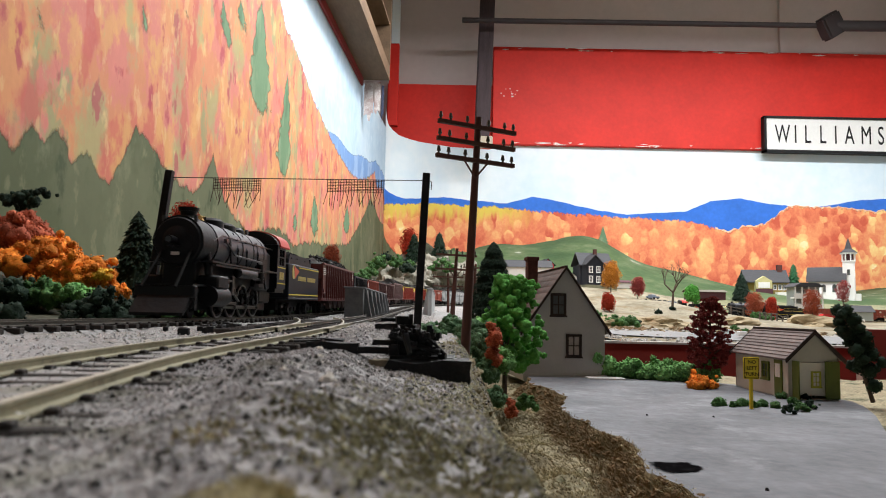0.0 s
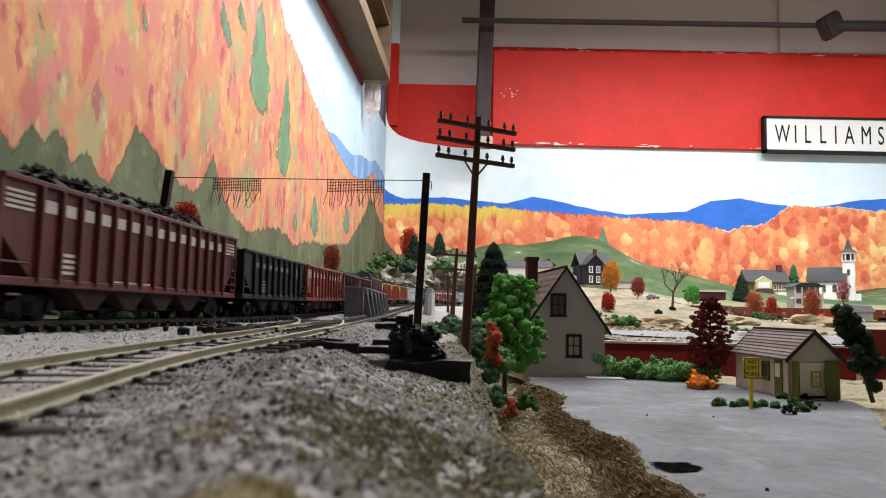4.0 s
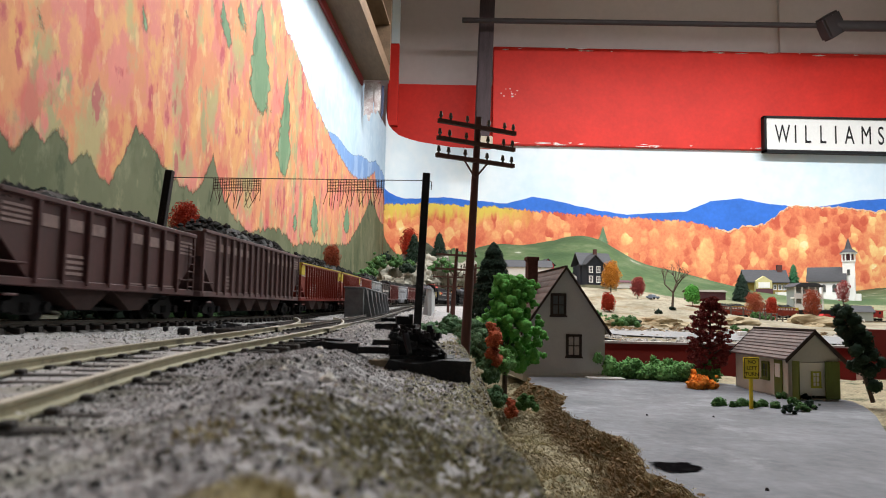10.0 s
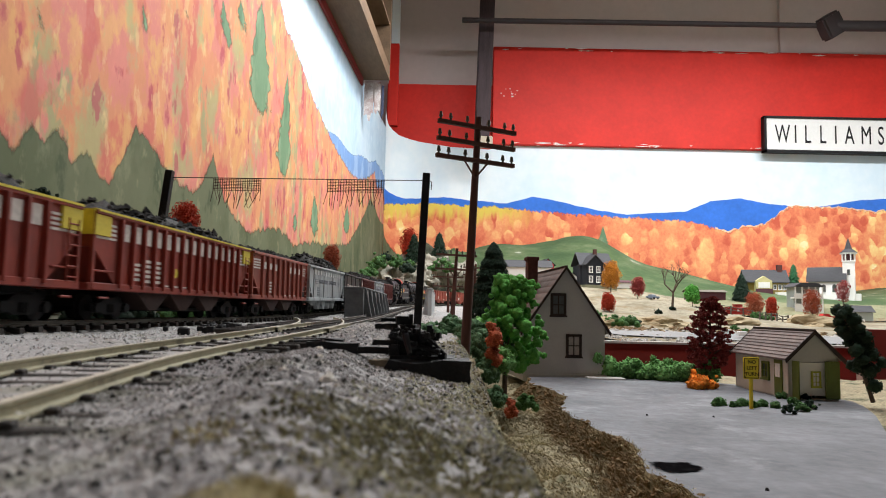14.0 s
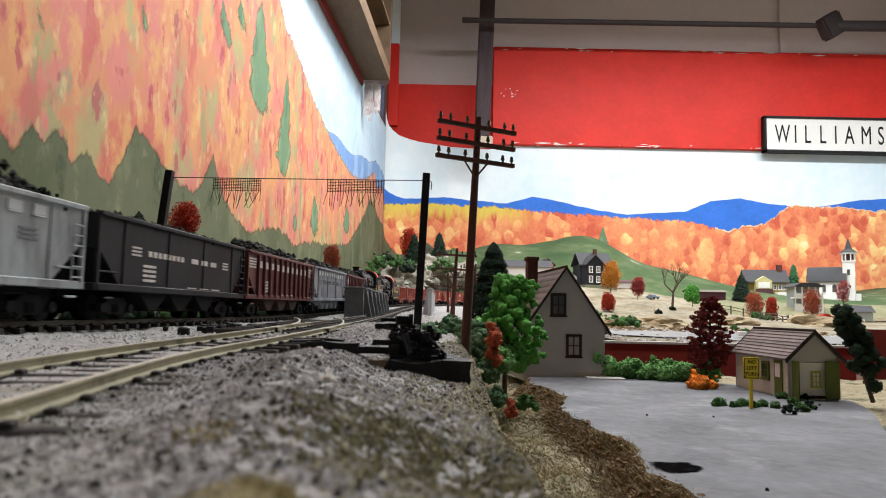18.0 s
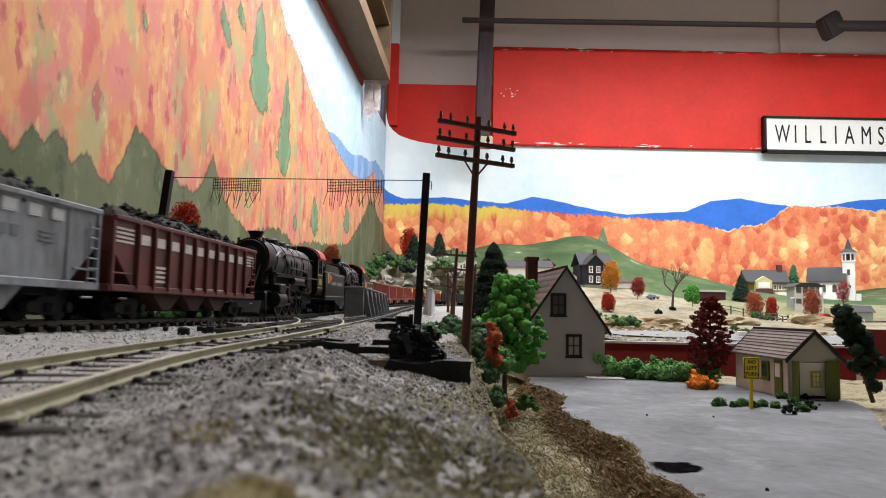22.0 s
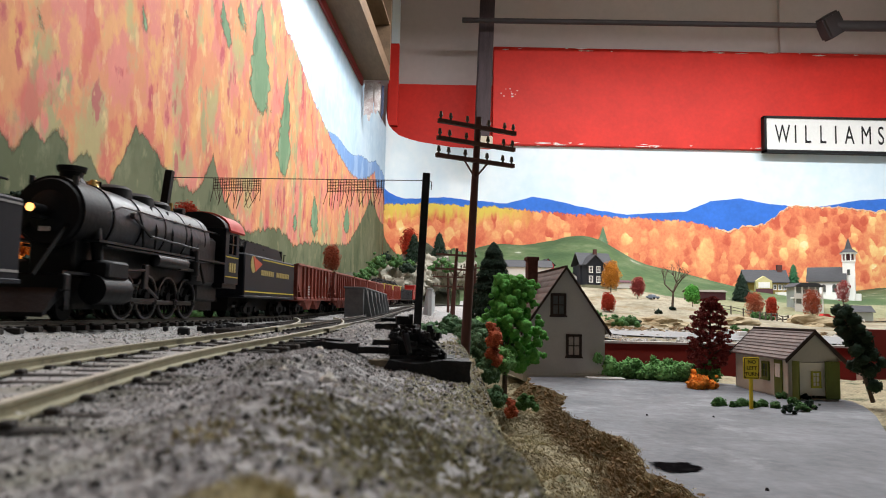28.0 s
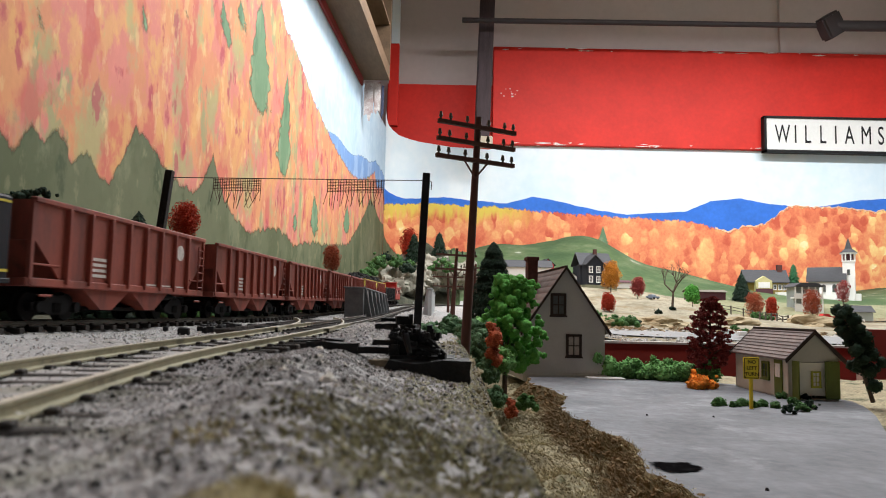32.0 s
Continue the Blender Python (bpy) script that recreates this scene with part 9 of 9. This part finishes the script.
M_PROP = mat("worn_dark_timber", (0.055, 0.036, 0.040), 0.75, var=0.4, scale=30, stretch=(1, 1, 0.15))
pr = thing("ceiling_prop", "worn dark timber prop before the red band", "post")
bm = B()
a, b = Vector((0.209, 4.0, 0.998)), Vector((0.243, 4.0, 2.29))
d = b - a
bmesh.ops.create_cube(bm, size=1.0, matrix=Matrix.Translation((a + b) / 2) @ d.to_track_quat("Z", "X").to_matrix().to_4x4() @ Matrix.Diagonal((0.085, 0.105, d.length, 1)))
bmesh.ops.bevel(bm, geom=bm.edges[:], offset=0.006, segments=2, affect="EDGES")
part("timber", bm, M_PROP, pr)
part("foot_block", box(B(), a.x - 0.03, a.x + 0.06, 3.93, 4.03, a.z - 0.05, a.z + 0.0, 0.004), mat("pale_wood_block", (0.5, 0.42, 0.32), 0.8, var=0.2, scale=30), pr)

pipe = thing("ceiling_pipe", "dark iron pipe running across above the red band", "pipe")
M_PIPE = mat("dark_iron_pipe", (0.03, 0.022, 0.023), 0.6, var=0.2, scale=20)
pa, pb, pc2 = Vector((0.0812, 3.8500, 1.6387)), Vector((2.1583, 3.8500, 1.6507)), Vector((2.5724, 3.8500, 1.6498))
part("pipe", rod(B(), pa, pb, 0.015, seg=16), M_PIPE, pipe)
part("wide_pipe", rod(B(), pb, pc2 + Vector((0.9, 0, 0.02)), 0.03, seg=18), M_PIPE, pipe)
bm = B()
bmesh.ops.create_cube(bm, size=1.0, matrix=Matrix.Translation(pb) @ pose(0, 0, 0, 0, -32, 20) @ Matrix.Diagonal((0.15, 0.07, 0.13, 1)))
bmesh.ops.bevel(bm, geom=bm.edges[:], offset=0.012, segments=2, affect="EDGES")
part("junction_box", bm, M_PIPE, pipe, "dark iron junction box")
part("conduit", box(B(), pb.x - 0.10, pb.x - 0.06, 4.235, 4.258, 1.6, 2.28), M_PLASTER, pipe)

nb = thing("name_board", "white place-name board with black letters and frame", "sign")
sx0, sz0, sz1 = 1.927 * 4.14 / 4.2, 1.0004 * 4.14 / 4.2, 1.2239 * 4.14 / 4.2
part("board", box(B(), sx0 + 0.008, 2.93, 4.135, 4.168, sz0 + 0.008, sz1 - 0.008), M_WHITE, nb)
part("frame", box(box(box(B(), sx0, 2.94, 4.125, 4.169, sz0, sz0 + 0.016), sx0, 2.94, 4.125, 4.169, sz1 - 0.012, sz1), sx0, sx0 + 0.014, 4.125, 4.169, sz0, sz1), M_BLACK, nb)
for i, ch in enumerate("WILLIAMS"):
    lx = sx0 + (0.112, 0.190, 0.262, 0.352, 0.430, 0.512, 0.612, 0.700)[i]
    letters("letter", ch, 0.158, pose(lx, 4.1335, (sz0 + sz1) / 2 - 0.002, 90, 0, 0), M_BLACK, nb, 0.0008, 0.55)

M_BANKS = mat("eroded_tan_bank", (0.20, 0.14, 0.07), 0.95, scale=18, col2=(0.40, 0.33, 0.21), bump=0.003, bscale=80, stretch=(1, 1, 2.5))
# rough plaster rubble along the far bench front
lumps("rough pale plaster rubble along the far bench front", 900, 91, lambda r: (0.10 + 1.15 * r.random(), 1.07 + 0.07 * r.random() ** 1.4 if r.random() < 0.6 else 1.19 + 0.1 * r.random()), mat("dusty_plaster_rubble", (0.24, 0.23, 0.21), 0.9, scale=40, col2=(0.52, 0.50, 0.47), bump=0.001, bscale=300), 0.003, 0.007)
lumps("dark brown clods at the foot of the pale slope", 260, 92, lambda r: (0.15 + 0.95 * r.random(), 1.34 + 0.12 * r.gauss(0, 0.6)), mat("brown_slope_clods", (0.09, 0.055, 0.025), 0.95, scale=60, col2=(0.28, 0.19, 0.10)), 0.004, 0.010)

# tan outcrops on the slope; white chips and painted glints along the red band
for i, (c, r) in enumerate((((0.4720, 1.7500, -0.0013), 0.05), ((0.4975, 1.6500, -0.0198), 0.06), ((0.5397, 1.6000, -0.0243), 0.05), ((0.3741, 1.6000, -0.0151), 0.05), ((0.6276, 1.7000, -0.0220), 0.05), ((0.7089, 1.7500, -0.0172), 0.05), ((0.8373, 1.7000, -0.0270), 0.06), ((0.9706, 1.8500, -0.0092), 0.07), ((0.6715, 1.9000, 0.0019), 0.06))[1::2]):
    bm = B()
    bmesh.ops.create_icosphere(bm, subdivisions=4, radius=r)
    for v in bm.verts:
        v.co = v.co * (0.8 + 0.45 * noise.fractal(v.co * (1.3 / r) + Vector((i * 5, 3, 0)), 0.9, 2.0, 4))
        v.co.z *= 0.45
        v.co.x *= 1.35
    ob = part("outcrop", bm, M_BANKS, smooth=True)
    ob.location = (c[0], c[1], ground_z(c[0], c[1]) - r * 0.06)
    tagged(ob, "low tan dirt outcrop on the pale slope", "outcrop", group="slope outcrops")
rnd = random.Random(31)
# Thin white marks: bare chips, and glints painted onto the band's edges.
chips = thing("paint_chips", "white chips and painted glints along the red band's edges", "paint chip")
M_CHIP_GLINT = mat("white_chip_glint", (0.8, 0.78, 0.76), 0.6, var=0.1, scale=40)
for i in range(46):
    x = 0.30 + 2.5 * rnd.random()
    top = i % 3 == 0
    z = (1.606 if top else 1.014) + rnd.uniform(-0.012, 0.006) * (1 if top else -1)
    w, t = rnd.uniform(0.01, 0.11), rnd.uniform(0.0012, 0.004)
    bm = B()
    prism(bm, [(x, z), (x + w * 0.4, z - t), (x + w, z + t * 0.4), (x + w * 0.5, z + t)], "y", FAR - 0.0312, FAR - 0.029)
    part("chip", bm, M_CHIP_GLINT, chips)
for i in range(9):
    x, z = 0.30 + rnd.uniform(0, 0.13), 1.33 + rnd.uniform(-0.03, 0.03)
    bm = B()
    k = rnd.uniform(0.35, 0.9)
    prism(bm, [(x, z), (x + 0.014 * k, z - 0.003 * k), (x + 0.02 * k, z + 0.003 * k), (x + 0.004, z + 0.005 * k)], "y", FAR - 0.0312, FAR - 0.029)
    part("chip", bm, M_CHIP_GLINT, chips)

# ---- motion: metres that the train has run, second by second ----
RUN_T = [0, 1, 2, 3, 5.5, 6, 7, 8, 9, 10, 11, 12, 13, 14, 17, 18, 19, 20, 21, 22, 23, 24, 25, 26.2, 28, 29, 30, 31, 32]
RUN_S = [0, 0.102, 0.209, 0.313, 0.600, 0.657, 0.771, 0.884, 0.996, 1.113, 1.230, 1.348, 1.467, 1.587, 1.957, 2.085, 2.212, 2.337, 2.462, 2.591, 2.721, 2.842, 2.945, 3.015, 3.128, 3.205, 3.285, 3.366, 3.446]


def run(t):
    return float(Line.glide(np.array(RUN_T, float), np.array(RUN_S), np.array([t]))[0])


def on_line(a, b, t):
    s = A0 + 0.004 + (a + b) / 2 - run(t)
    w = (b - a) * 0.3
    p, q = MAIN.at(s - w), MAIN.at(s + w)
    d = p - q
    m = Matrix((d.normalized(), Vector((0, 0, 1)).cross(d).normalized(), d.normalized().cross(Vector((0, 0, 1)).cross(d).normalized()))).transposed().to_4x4()
    return Matrix.Translation((p + q) / 2) @ m


def motions():
    spans = {}
    for ob, a, b in TRAIN:
        spans[ob] = (a, b)
        walk(ob, [(t, on_line(a, b, t)) for t in range(33)])
    # drivers turn, and rods swing, while their engine runs through the scene
    for eng in {e for _, e, _, _ in DRIVERS}:
        a = spans[eng][0]
        ts = [t / 10 for t in range(321) if -0.25 < a - run(t / 10) < 1.3]
        ts = sorted({0.0, 32.0, *ts})
        base = run(ts[0]) if len(ts) < 3 else run(ts[1])
        top = run(ts[-2])
        def turn(t, r):
            return (min(max(run(t), base), top) - base) / r
        for d, e, x, r in DRIVERS:
            if e == eng:
                walk(d, [(t, pose(x, 0, r, 0, math.degrees(turn(t, r)), 0)) for t in ts])
        for sr, e, r in RODS:
            if e == eng:
                walk(sr, [(t, pose(-0.0038 * math.sin(turn(t, r)), 0, r - 0.0038 * math.cos(turn(t, r)))) for t in ts])


motions()
